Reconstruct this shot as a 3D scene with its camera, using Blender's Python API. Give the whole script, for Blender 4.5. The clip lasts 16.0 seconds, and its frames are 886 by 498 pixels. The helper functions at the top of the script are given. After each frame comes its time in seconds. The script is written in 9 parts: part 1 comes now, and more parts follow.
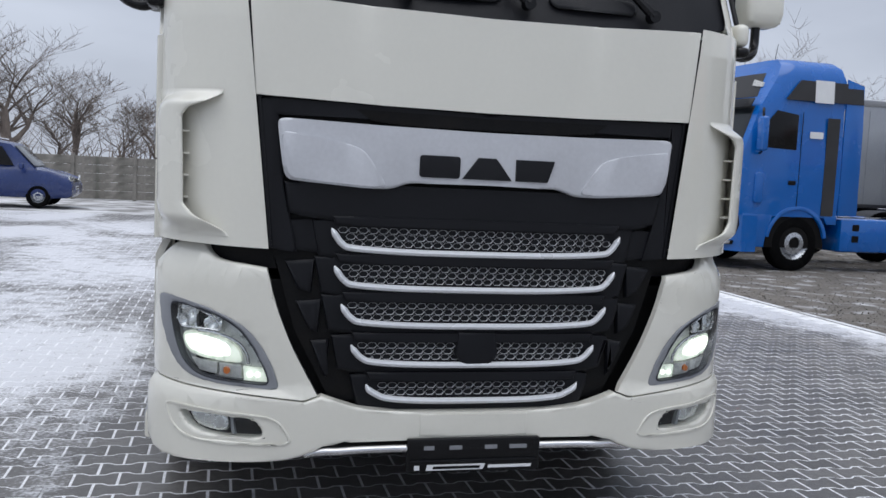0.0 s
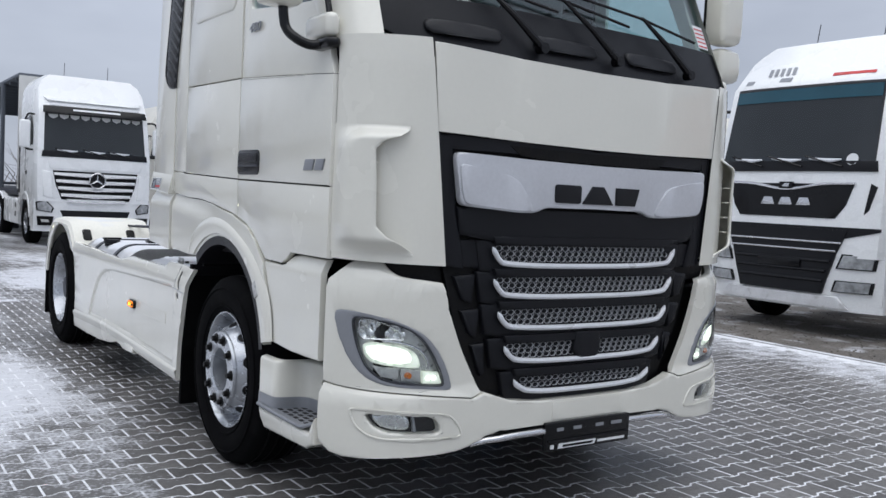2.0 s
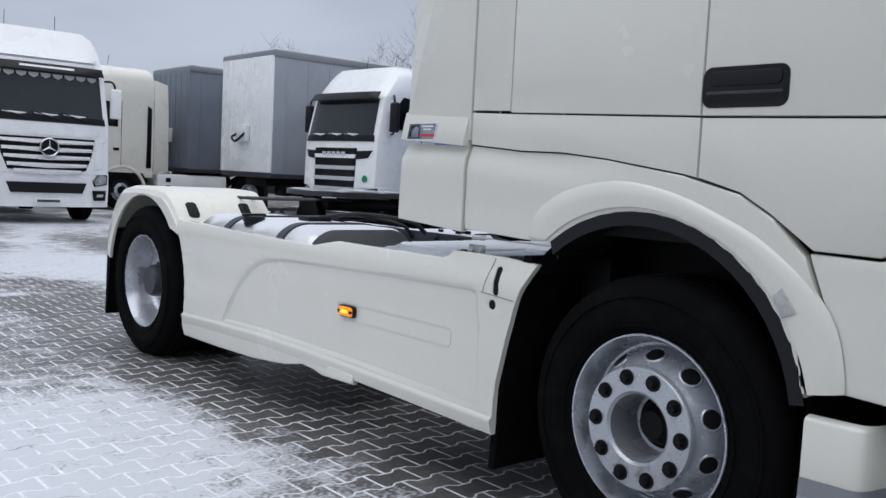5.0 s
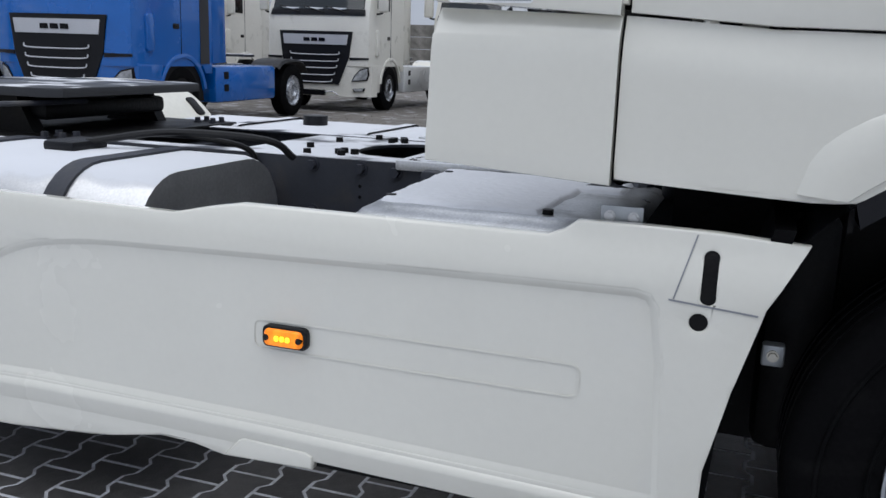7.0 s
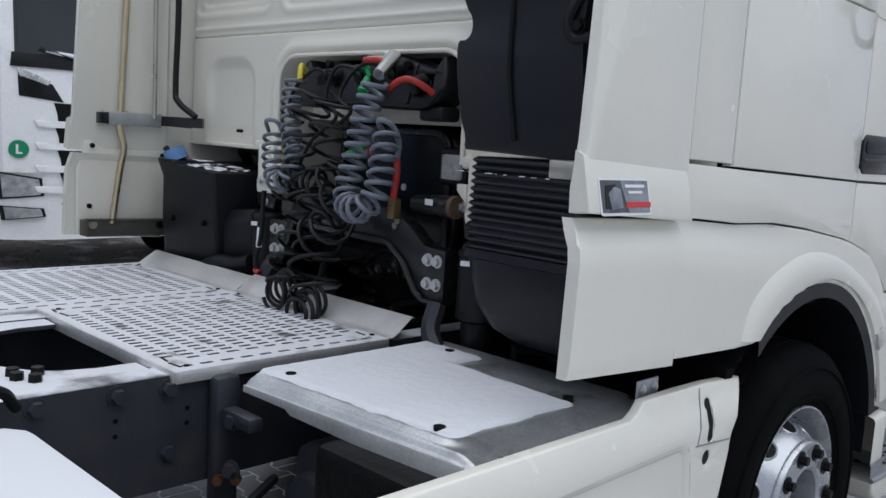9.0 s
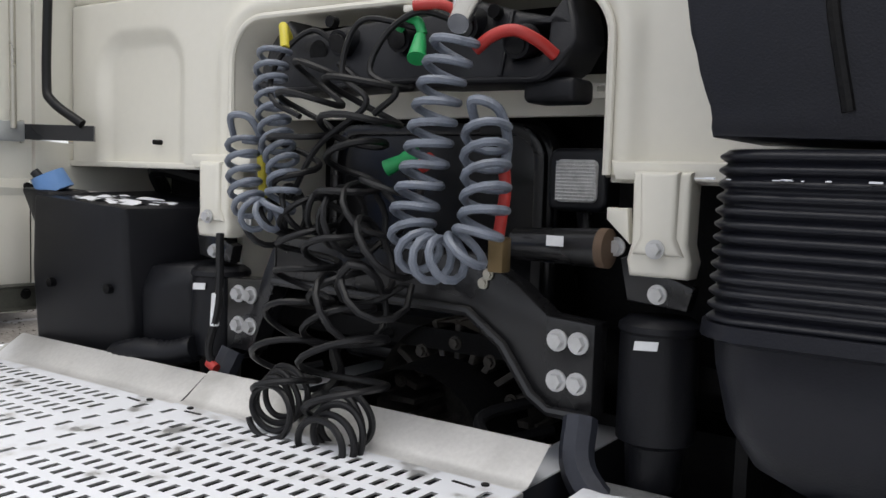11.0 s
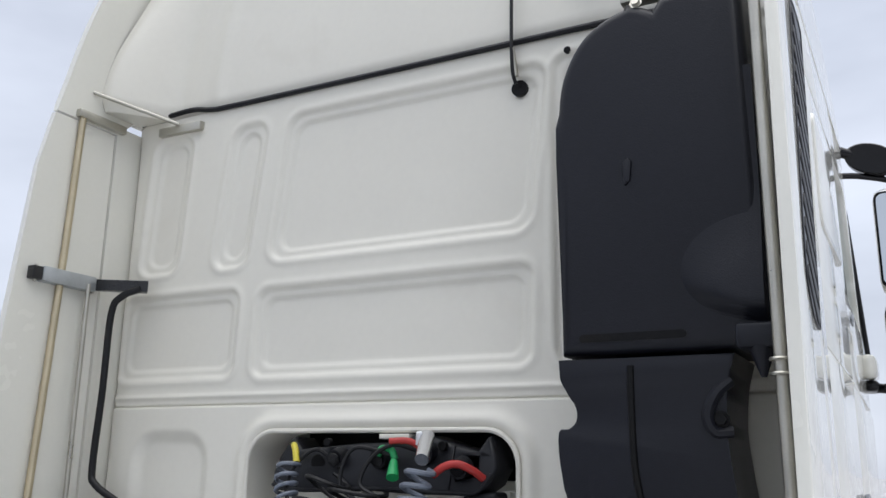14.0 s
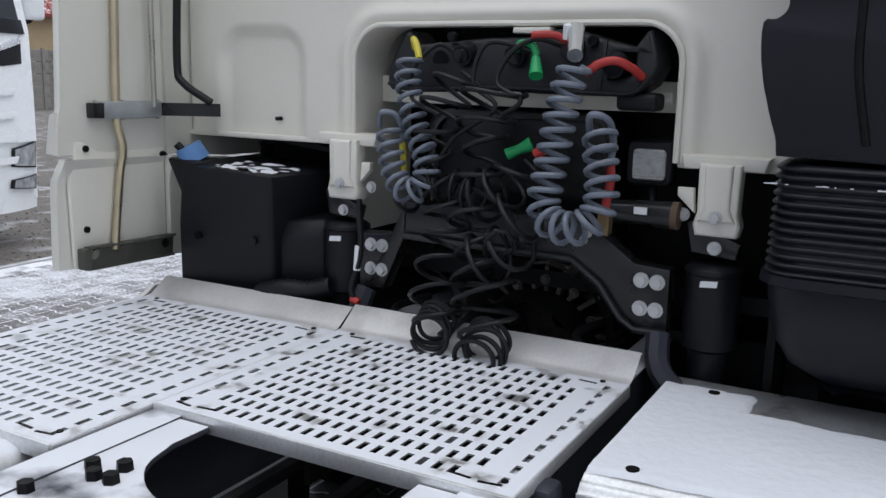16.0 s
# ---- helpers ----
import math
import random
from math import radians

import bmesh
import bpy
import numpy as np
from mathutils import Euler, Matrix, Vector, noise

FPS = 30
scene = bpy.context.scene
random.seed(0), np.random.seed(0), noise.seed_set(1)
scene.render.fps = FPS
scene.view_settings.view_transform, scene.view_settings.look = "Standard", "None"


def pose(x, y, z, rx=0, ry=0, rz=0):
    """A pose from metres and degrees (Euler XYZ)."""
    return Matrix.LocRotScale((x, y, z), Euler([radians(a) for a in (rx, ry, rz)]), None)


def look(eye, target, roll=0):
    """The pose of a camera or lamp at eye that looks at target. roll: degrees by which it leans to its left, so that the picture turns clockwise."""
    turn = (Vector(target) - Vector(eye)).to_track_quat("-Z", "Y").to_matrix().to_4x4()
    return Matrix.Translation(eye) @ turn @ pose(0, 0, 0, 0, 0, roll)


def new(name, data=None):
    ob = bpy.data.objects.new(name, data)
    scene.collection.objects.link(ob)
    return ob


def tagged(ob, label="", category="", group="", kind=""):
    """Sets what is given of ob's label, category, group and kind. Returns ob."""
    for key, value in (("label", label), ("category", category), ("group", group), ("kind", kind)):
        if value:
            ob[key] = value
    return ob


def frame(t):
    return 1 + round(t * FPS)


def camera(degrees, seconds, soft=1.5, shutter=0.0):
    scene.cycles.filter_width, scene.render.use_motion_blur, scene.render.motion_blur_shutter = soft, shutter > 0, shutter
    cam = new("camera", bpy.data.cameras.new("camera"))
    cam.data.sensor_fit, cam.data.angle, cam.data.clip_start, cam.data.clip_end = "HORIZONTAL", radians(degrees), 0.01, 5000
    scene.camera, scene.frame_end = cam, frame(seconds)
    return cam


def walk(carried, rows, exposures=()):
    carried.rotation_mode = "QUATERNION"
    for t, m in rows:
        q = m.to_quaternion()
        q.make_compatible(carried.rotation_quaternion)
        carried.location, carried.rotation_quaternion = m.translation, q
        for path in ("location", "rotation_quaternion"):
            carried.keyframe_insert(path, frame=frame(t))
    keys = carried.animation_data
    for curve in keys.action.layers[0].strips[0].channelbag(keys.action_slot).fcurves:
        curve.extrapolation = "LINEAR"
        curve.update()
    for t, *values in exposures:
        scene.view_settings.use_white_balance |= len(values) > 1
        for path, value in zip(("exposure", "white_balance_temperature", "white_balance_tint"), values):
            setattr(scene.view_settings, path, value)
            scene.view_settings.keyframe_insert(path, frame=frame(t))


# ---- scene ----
cam = camera(53.1, 16.0)
PATH = [
    (0, (-0.957, -3.216, 1.474), (-0.478, -1.282, 1.302), 2.8),
    (0.5, (-1.479, -3.248, 1.495), (-0.783, -1.381, 1.323), 3.1),
    (1, (-1.997, -3.196, 1.468), (-1.11, -1.409, 1.33), 2.9),
    (1.5, (-2.47, -3.134, 1.46), (-1.469, -1.407, 1.336), 2.8),
    (2, (-2.906, -2.964, 1.444), (-1.773, -1.319, 1.332), 2.8),
    (2.5, (-3.243, -2.685, 1.426), (-2.008, -1.115, 1.326), 2.7),
    (3, (-3.491, -2.316, 1.421), (-2.214, -0.78, 1.323), 2.5),
    (3.5, (-3.688, -1.89, 1.372), (-2.381, -0.379, 1.277), 2.4),
    (4, (-3.713, -1.353, 1.312), (-2.393, 0.147, 1.228), 2.4),
    (4.2, (-3.732, -1.13, 1.276), (-2.429, 0.385, 1.187), 2.4),
    (6.3, (-3.213, 1.331, 1.27), (-1.704, 2.574, 0.85), 1.2),
    (6.5, (-3.189, 1.549, 1.286), (-1.573, 2.65, 0.866), 1.4),
    (7, (-3.035, 2.107, 1.315), (-1.192, 2.754, 0.884), 1.9),
    (7.5, (-2.905, 2.692, 1.381), (-0.956, 2.808, 0.95), 2.3),
    (8, (-2.714, 3.212, 1.445), (-0.803, 2.783, 1.036), 2.7),
    (8.5, (-2.53, 3.733, 1.503), (-0.905, 2.614, 1.177), 3.6),
    (9, (-2.252, 4.189, 1.553), (-0.858, 2.777, 1.303), 3.5),
    (9.2, (-2.203, 4.381, 1.551), (-0.823, 2.946, 1.363), 3.1),
    (11.3, (-0.946, 3.649, 1.459), (0.109, 1.959, 1.287), 1.9),
    (11.5, (-0.912, 3.627, 1.46), (0.099, 1.91, 1.288), 1.9),
    (12, (-0.911, 3.575, 1.441), (0.07, 1.838, 1.297), 1.6),
    (12.5, (-0.98, 3.712, 1.506), (-0.006, 1.965, 1.473), 1.7),
    (13, (-1.151, 4.09, 1.628), (-0.134, 2.377, 1.8), 1.6),
    (13.5, (-1.324, 4.361, 1.673), (-0.319, 2.657, 1.968), 1.4),
    (14, (-1.424, 4.578, 1.705), (-0.5, 2.87, 2.184), 0.9),
    (14.5, (-1.413, 4.656, 1.723), (-0.541, 2.96, 2.325), 0.7),
    (15, (-1.318, 4.703, 1.7), (-0.477, 2.973, 2.248), 0.6),
    (15.5, (-1.165, 4.605, 1.647), (-0.224, 2.845, 1.783), 1.2),
    (16, (-0.969, 4.467, 1.666), (-0.033, 2.74, 1.287), 1.4),
]
walk(cam, [(t, look(eye, target, roll)) for t, eye, target, roll in PATH],
     exposures=[(0, .50, 6380, 10), (2.5, .50, 6330, 10), (4.2, .36, 6300, 10), (6.3, .34, 6250, 10), (7.2, .32, 6260, 10), (9.2, .45, 6330, 10), (11.3, 1.25, 7100, 10), (12.0, 1.45, 7200, 10), (12.5, 1.42, 7250, 10), (13.0, 1.42, 7150, 10), (13.5, 1.22, 6900, 10), (14.2, .79, 6400, 10), (14.8, .55, 6220, 10), (15.5, .40, 6150, 10), (16.0, .62, 6380, 10)])

# ---- world and sun ----
world = bpy.data.worlds.new("winter_sky")
scene.world = world
world.use_nodes = True
wn, wl = world.node_tree.nodes, world.node_tree.links
wn.clear()
w_out, w_bg = wn.new("ShaderNodeOutputWorld"), wn.new("ShaderNodeBackground")
w_sky = wn.new("ShaderNodeTexSky")
w_sky.sky_type, w_sky.sun_disc = "NISHITA", False
w_sky.sun_elevation, w_sky.sun_rotation = radians(75), radians(230)
w_co = wn.new("ShaderNodeTexCoord")
w_map = wn.new("ShaderNodeMapping")
w_map.inputs["Scale"].default_value = (1.2, 1.2, 3.5)
w_no = wn.new("ShaderNodeTexNoise")
w_no.inputs["Scale"].default_value, w_no.inputs["Detail"].default_value = 1.6, 5.0
w_ra = wn.new("ShaderNodeValToRGB")
w_ra.color_ramp.elements[0].position, w_ra.color_ramp.elements[0].color = 0.32, (4.2, 4.55, 5.35, 1)
w_ra.color_ramp.elements[1].position, w_ra.color_ramp.elements[1].color = 0.70, (6.2, 6.65, 7.65, 1)
w_mix = wn.new("ShaderNodeMix")
w_mix.data_type = "RGBA"
w_mix.inputs["Factor"].default_value = 0.93
wl.new(w_co.outputs["Generated"], w_map.inputs["Vector"])
wl.new(w_map.outputs["Vector"], w_no.inputs["Vector"])
wl.new(w_no.outputs["Fac"], w_ra.inputs["Fac"])
wl.new(w_sky.outputs["Color"], w_mix.inputs["A"])
wl.new(w_ra.outputs["Color"], w_mix.inputs["B"])
wl.new(w_mix.outputs["Result"], w_bg.inputs["Color"])
w_sep, w_up, w_mul = wn.new("ShaderNodeSeparateXYZ"), wn.new("ShaderNodeMapRange"), wn.new("ShaderNodeMath")
for k, v in (("From Min", 0.0), ("From Max", 0.7), ("To Min", 0.86), ("To Max", 1.09)):
    w_up.inputs[k].default_value = v
w_mul.operation = "MULTIPLY"
w_mul.inputs[1].default_value = 0.080
wl.new(w_co.outputs["Generated"], w_sep.inputs["Vector"])
wl.new(w_sep.outputs["Z"], w_up.inputs["Value"])
wl.new(w_up.outputs["Result"], w_mul.inputs[0])
wl.new(w_mul.outputs[0], w_bg.inputs["Strength"])
wl.new(w_bg.outputs["Background"], w_out.inputs["Surface"])

sun = new("sun", bpy.data.lights.new("sun", "SUN"))
sun.data.energy, sun.data.angle, sun.data.color = 1.5, radians(85), (1.0, 0.99, 0.97)
sun.matrix_basis = look((-1.5, -1.1, 12), (0, 0, 0))


# ---- materials ----
def links_of(m):
    return m.node_tree.nodes, m.node_tree.links


def stuff(name, col, rough=0.5, metal=0.0, var=0.08, scale=6.0, fine=0.04, bump=0.0, bscale=150.0, coat=0.0, spec=0.5,
          rvar=0.08, dirt=None, dirt_at=0.62, snow=0.0, snow_scale=3.0, island=0.0, random_tint=0.0):
    """A painted or raw surface: two scales of colour variation, roughness variation, fine relief, a dirt colour and lying snow."""
    m = bpy.data.materials.new(name)
    m.use_nodes = True
    n, l = links_of(m)
    b = n["Principled BSDF"]
    b.inputs["Metallic"].default_value = metal
    b.inputs["Coat Weight"].default_value = coat
    b.inputs["Coat Roughness"].default_value = 0.03
    b.inputs["Specular IOR Level"].default_value = spec
    co = n.new("ShaderNodeTexCoord")
    big = n.new("ShaderNodeTexNoise")
    big.inputs["Scale"].default_value, big.inputs["Detail"].default_value = scale, 4.0
    small = n.new("ShaderNodeTexNoise")
    small.inputs["Scale"].default_value, small.inputs["Detail"].default_value = scale * 22, 3.0
    for t in (big, small):
        l.new(co.outputs["Object"], t.inputs["Vector"])

    def ranged(src, lo, hi):
        r = n.new("ShaderNodeMapRange")
        r.inputs["From Min"].default_value, r.inputs["From Max"].default_value = 0.25, 0.75
        r.inputs["To Min"].default_value, r.inputs["To Max"].default_value = lo, hi
        l.new(src, r.inputs["Value"])
        return r.outputs["Result"]

    v1, v2 = ranged(big.outputs["Fac"], 1 - var, 1 + var), ranged(small.outputs["Fac"], 1 - fine, 1 + fine)
    mul = n.new("ShaderNodeMath")
    mul.operation = "MULTIPLY"
    l.new(v1, mul.inputs[0]), l.new(v2, mul.inputs[1])
    value = mul.outputs[0]
    if island or random_tint:
        src = n.new("ShaderNodeNewGeometry").outputs["Random Per Island"] if island else n.new("ShaderNodeObjectInfo").outputs["Random"]
        a = island or random_tint
        r = n.new("ShaderNodeMapRange")
        r.inputs["To Min"].default_value, r.inputs["To Max"].default_value = 1 - a, 1 + a
        l.new(src, r.inputs["Value"])
        m2 = n.new("ShaderNodeMath")
        m2.operation = "MULTIPLY"
        l.new(value, m2.inputs[0]), l.new(r.outputs["Result"], m2.inputs[1])
        value = m2.outputs[0]
    hsv = n.new("ShaderNodeHueSaturation")
    hsv.inputs["Color"].default_value = (*col, 1)
    l.new(value, hsv.inputs["Value"])
    colour = hsv.outputs["Color"]
    if dirt:
        d = n.new("ShaderNodeTexNoise")
        d.inputs["Scale"].default_value, d.inputs["Detail"].default_value, d.inputs["Distortion"].default_value = scale * 1.7, 7.0, 0.4
        l.new(co.outputs["Object"], d.inputs["Vector"])
        r = n.new("ShaderNodeMapRange")
        r.inputs["From Min"].default_value, r.inputs["From Max"].default_value = dirt_at - 0.1, dirt_at + 0.14
        r.inputs["To Max"].default_value = 0.85
        l.new(d.outputs["Fac"], r.inputs["Value"])
        mix = n.new("ShaderNodeMix")
        mix.data_type = "RGBA"
        l.new(r.outputs["Result"], mix.inputs["Factor"])
        l.new(colour, mix.inputs["A"])
        mix.inputs["B"].default_value = (*dirt, 1)
        colour = mix.outputs["Result"]
    rgh = ranged(big.outputs["Fac"], max(0.02, rough - rvar), min(1, rough + rvar))
    if snow:
        geo = n.new("ShaderNodeNewGeometry")
        sep = n.new("ShaderNodeSeparateXYZ")
        l.new(geo.outputs["Normal"], sep.inputs["Vector"])
        s = n.new("ShaderNodeTexNoise")
        s.inputs["Scale"].default_value, s.inputs["Detail"].default_value = snow_scale, 8.0
        l.new(co.outputs["Object"], s.inputs["Vector"])
        add = n.new("ShaderNodeMath")
        add.operation = "MULTIPLY_ADD"
        l.new(sep.outputs["Z"], add.inputs[0])
        add.inputs[1].default_value = 1.2
        l.new(s.outputs["Fac"], add.inputs[2])
        r = n.new("ShaderNodeMapRange")
        r.inputs["From Min"].default_value, r.inputs["From Max"].default_value = 2.05 - snow, 2.17 - snow
        l.new(add.outputs[0], r.inputs["Value"])
        mix = n.new("ShaderNodeMix")
        mix.data_type = "RGBA"
        l.new(r.outputs["Result"], mix.inputs["Factor"])
        l.new(colour, mix.inputs["A"])
        mix.inputs["B"].default_value = (0.66, 0.675, 0.71, 1)
        colour = mix.outputs["Result"]
        mr = n.new("ShaderNodeMix")
        l.new(r.outputs["Result"], mr.inputs[0]), l.new(rgh, mr.inputs[2])
        mr.inputs[3].default_value = 0.9
        rgh = mr.outputs[0]
        inv = n.new("ShaderNodeMath")
        inv.operation = "MULTIPLY_ADD"
        l.new(r.outputs["Result"], inv.inputs[0])
        inv.inputs[1].default_value, inv.inputs[2].default_value = -metal, metal
        l.new(inv.outputs[0], b.inputs["Metallic"])
    l.new(colour, b.inputs["Base Color"])
    l.new(rgh, b.inputs["Roughness"])
    if bump:
        t = n.new("ShaderNodeTexNoise")
        t.inputs["Scale"].default_value, t.inputs["Detail"].default_value = bscale, 4.0
        l.new(co.outputs["Object"], t.inputs["Vector"])
        bp = n.new("ShaderNodeBump")
        bp.inputs["Strength"].default_value, bp.inputs["Distance"].default_value = bump, 0.004
        l.new(t.outputs["Fac"], bp.inputs["Height"])
        l.new(bp.outputs["Normal"], b.inputs["Normal"])
    return m


def glowing(name, col, power, ribs=0):
    m = bpy.data.materials.new(name)
    m.use_nodes = True
    n, l = links_of(m)
    b = n["Principled BSDF"]
    b.inputs["Base Color"].default_value = (*col, 1)
    b.inputs["Emission Color"].default_value = (*col, 1)
    b.inputs["Emission Strength"].default_value = power
    b.inputs["Roughness"].default_value = 0.3
    if ribs:
        co, wv, ra = n.new("ShaderNodeTexCoord"), n.new("ShaderNodeTexNoise"), n.new("ShaderNodeMapRange")
        mp = n.new("ShaderNodeMapping")
        mp.inputs["Scale"].default_value = (1.0, 1.0, 0.35)
        l.new(co.outputs["Object"], mp.inputs["Vector"]), l.new(mp.outputs["Vector"], wv.inputs["Vector"])
        wv.inputs["Scale"].default_value, wv.inputs["Detail"].default_value = ribs, 3.0
        ra.inputs["From Min"].default_value, ra.inputs["From Max"].default_value = 0.3, 0.7
        ra.inputs["To Min"].default_value, ra.inputs["To Max"].default_value = power * 0.25, power * 1.5
        l.new(wv.outputs["Fac"], ra.inputs["Value"]), l.new(ra.outputs["Result"], b.inputs["Emission Strength"])
    return m


def pane(name, tint=(0.9, 0.95, 0.96), gloss=0.9, film=0.04):
    """Clear glass: see-through, with a mirror film that grows at grazing angles."""
    m = bpy.data.materials.new(name)
    m.use_nodes = True
    n, l = links_of(m)
    n.remove(n["Principled BSDF"])
    tr, gl, mx, lw = n.new("ShaderNodeBsdfTransparent"), n.new("ShaderNodeBsdfGlossy"), n.new("ShaderNodeMixShader"), n.new("ShaderNodeLayerWeight")
    tr.inputs["Color"].default_value = (*tint, 1)
    gl.inputs["Color"].default_value = (gloss, gloss, gloss, 1)
    gl.inputs["Roughness"].default_value = 0.015
    pw, ad = n.new("ShaderNodeMath"), n.new("ShaderNodeMath")
    pw.operation, ad.operation = "POWER", "MULTIPLY_ADD"
    pw.inputs[1].default_value, ad.inputs[1].default_value, ad.inputs[2].default_value = 5.0, 0.9, film
    l.new(lw.outputs["Facing"], pw.inputs[0]), l.new(pw.outputs[0], ad.inputs[0])
    l.new(ad.outputs[0], mx.inputs["Fac"])
    l.new(tr.outputs["BSDF"], mx.inputs[1]), l.new(gl.outputs["BSDF"], mx.inputs[2])
    l.new(mx.outputs["Shader"], n["Material Output"].inputs["Surface"])
    return m


CREAM = stuff("cream_white_paint", (0.72, 0.705, 0.63), 0.24, var=0.02, fine=0.01, coat=0.8, scale=2.5, dirt=(0.70, 0.69, 0.64), dirt_at=0.74, rvar=0.06)
CREAM_SATIN = stuff("cream_satin_paint", (0.73, 0.705, 0.625), 0.40, var=0.025, fine=0.012, scale=2.0, dirt=(0.68, 0.65, 0.57), dirt_at=0.74)
WHITE = stuff("white_truck_paint", (0.84, 0.85, 0.85), 0.28, var=0.02, coat=0.4, scale=2.0, dirt=(0.62, 0.61, 0.58), dirt_at=0.76, snow=0.42)
CREAM_SNOW = stuff("cream_paint_with_snow", (0.73, 0.715, 0.64), 0.38, var=0.03, scale=2.0, snow=0.36, snow_scale=2.0)
IVORY = stuff("ivory_truck_paint", (0.75, 0.73, 0.66), 0.32, var=0.03, coat=0.3, scale=2.0, dirt=(0.5, 0.48, 0.42), dirt_at=0.7, snow=0.42)
BLUE = stuff("blue_truck_paint", (0.001, 0.115, 0.45), 0.25, var=0.06, coat=0.5, scale=2.0, snow=0.30)
NAVY = stuff("navy_car_paint", (0.015, 0.035, 0.14), 0.28, var=0.05, coat=0.4, scale=3.0)
SLATE = stuff("slate_car_paint", (0.035, 0.04, 0.05), 0.28, var=0.06, coat=0.5, scale=3.0, dirt=(0.2, 0.2, 0.2), dirt_at=0.66)
BLACK = stuff("black_grained_plastic", (0.0078, 0.0082, 0.0105), 0.38, spec=0.26, var=0.12, fine=0.1, bump=0.25, bscale=420, scale=4.0)
GLOSS_BLACK = stuff("black_gloss_plastic", (0.004, 0.004, 0.005), 0.22, spec=0.3, var=0.05, scale=5)
GRILLE = stuff("matt_black_grille", (0.0085, 0.0090, 0.0115), 0.40, spec=0.20, var=0.15, fine=0.1, bump=0.25, bscale=420, scale=4.0)
DUCT = stuff("black_duct_plastic", (0.0095, 0.0102, 0.0145), 0.36, spec=0.27, var=0.1, fine=0.06, bump=0.15, bscale=300, scale=3.0)
RUBBER = stuff("tyre_rubber", (0.0045, 0.0045, 0.005), 0.8, spec=0.04, var=0.2, fine=0.15, bump=0.35, bscale=90, scale=5, dirt=(0.009, 0.009, 0.009), dirt_at=0.62)
RIM = stuff("silver_wheel_paint", (0.46, 0.48, 0.51), 0.27, metal=0.65, var=0.08, scale=9, dirt=(0.12, 0.11, 0.10), dirt_at=0.68)
OLIVE = stuff("olive_drab_primer", (0.075, 0.075, 0.062), 0.5, metal=0.2, var=0.25, fine=0.15, scale=9, dirt=(0.16, 0.155, 0.14), dirt_at=0.66)
STEEL = stuff("zinc_plated_steel", (0.50, 0.48, 0.42), 0.34, metal=0.9, var=0.12, scale=9)
ZINC = stuff("dull_galvanised_steel", (0.42, 0.44, 0.45), 0.40, metal=0.6, var=0.2, scale=14)
YELLOW_ZINC = stuff("yellow_passivated_steel", (0.56, 0.48, 0.33), 0.32, metal=0.9, var=0.15, scale=9)
BOLT = stuff("bright_bolt_steel", (0.60, 0.60, 0.60), 0.35, metal=0.6, var=0.1, scale=40)
CHROME = stuff("satin_chrome", (0.62, 0.62, 0.63), 0.22, metal=0.95, var=0.05, scale=9)
BRIGHT_SILVER = stuff("bright_silver_strip", (0.72, 0.73, 0.75), 0.30, metal=0.3, var=0.03, scale=3)
SILVER = stuff("silver_trim_paint", (0.56, 0.57, 0.60), 0.44, metal=0.2, var=0.03, scale=3)
LAMP_GREY = stuff("grey_lamp_bezel", (0.25, 0.26, 0.28), 0.40, metal=0.2, var=0.04, scale=6)
ALU = stuff("brushed_aluminium", (0.72, 0.72, 0.72), 0.36, metal=0.6, var=0.12, fine=0.1, scale=6, dirt=(0.42, 0.41, 0.38), dirt_at=0.66)
WET_ALU = stuff("wet_grey_aluminium", (0.50, 0.51, 0.52), 0.34, metal=0.7, var=0.2, fine=0.15, scale=7, dirt=(0.16, 0.16, 0.16), dirt_at=0.62)
STAINLESS = stuff("brushed_stainless_steel", (0.66, 0.65, 0.635), 0.38, metal=0.35, var=0.12, fine=0.06, scale=5, rvar=0.1, dirt=(0.45, 0.44, 0.42), dirt_at=0.66)
ALU_SNOW = stuff("snowy_aluminium", (0.62, 0.62, 0.62), 0.40, metal=0.85, var=0.14, fine=0.1, scale=6, snow=0.60, snow_scale=3.0)
PLATE_SNOW = stuff("frosted_plate_aluminium", (0.62, 0.62, 0.62), 0.4, metal=0.8, var=0.14, fine=0.1, scale=6, snow=0.535, snow_scale=14.0)
CHASSIS = stuff("dark_chassis_paint", (0.026, 0.029, 0.040), 0.5, var=0.2, fine=0.1, scale=5, bump=0.15, bscale=120, dirt=(0.06, 0.055, 0.05), dirt_at=0.64)
CHASSIS_SNOW = stuff("snowy_chassis_paint", (0.030, 0.033, 0.043), 0.5, var=0.2, fine=0.1, scale=5, dirt=(0.06, 0.055, 0.05), snow=0.50, snow_scale=4.0)
GREASY_SNOW = stuff("greasy_steel_with_snow", (0.018, 0.019, 0.022), 0.35, var=0.3, fine=0.2, scale=6, snow=0.395, snow_scale=5.0)
CASTING = stuff("dusty_cast_metal", (0.075, 0.068, 0.060), 0.55, metal=0.3, var=0.3, fine=0.2, scale=16, bump=0.4, bscale=120, dirt=(0.02, 0.018, 0.016), dirt_at=0.56)
# black steel; the same dark also paints shade in gaps, slots and holes
OILY_AND_SHADE = stuff("oily_steel_and_shade_black", (0.0065, 0.0065, 0.007), 0.45, spec=0.14, var=0.3, fine=0.25, bump=0.5, bscale=60, scale=7, dirt=(0.010, 0.009, 0.008), dirt_at=0.6)
ENAMEL = stuff("black_enamel", (0.011, 0.011, 0.012), 0.28, var=0.15, scale=7, bump=0.05, bscale=40)
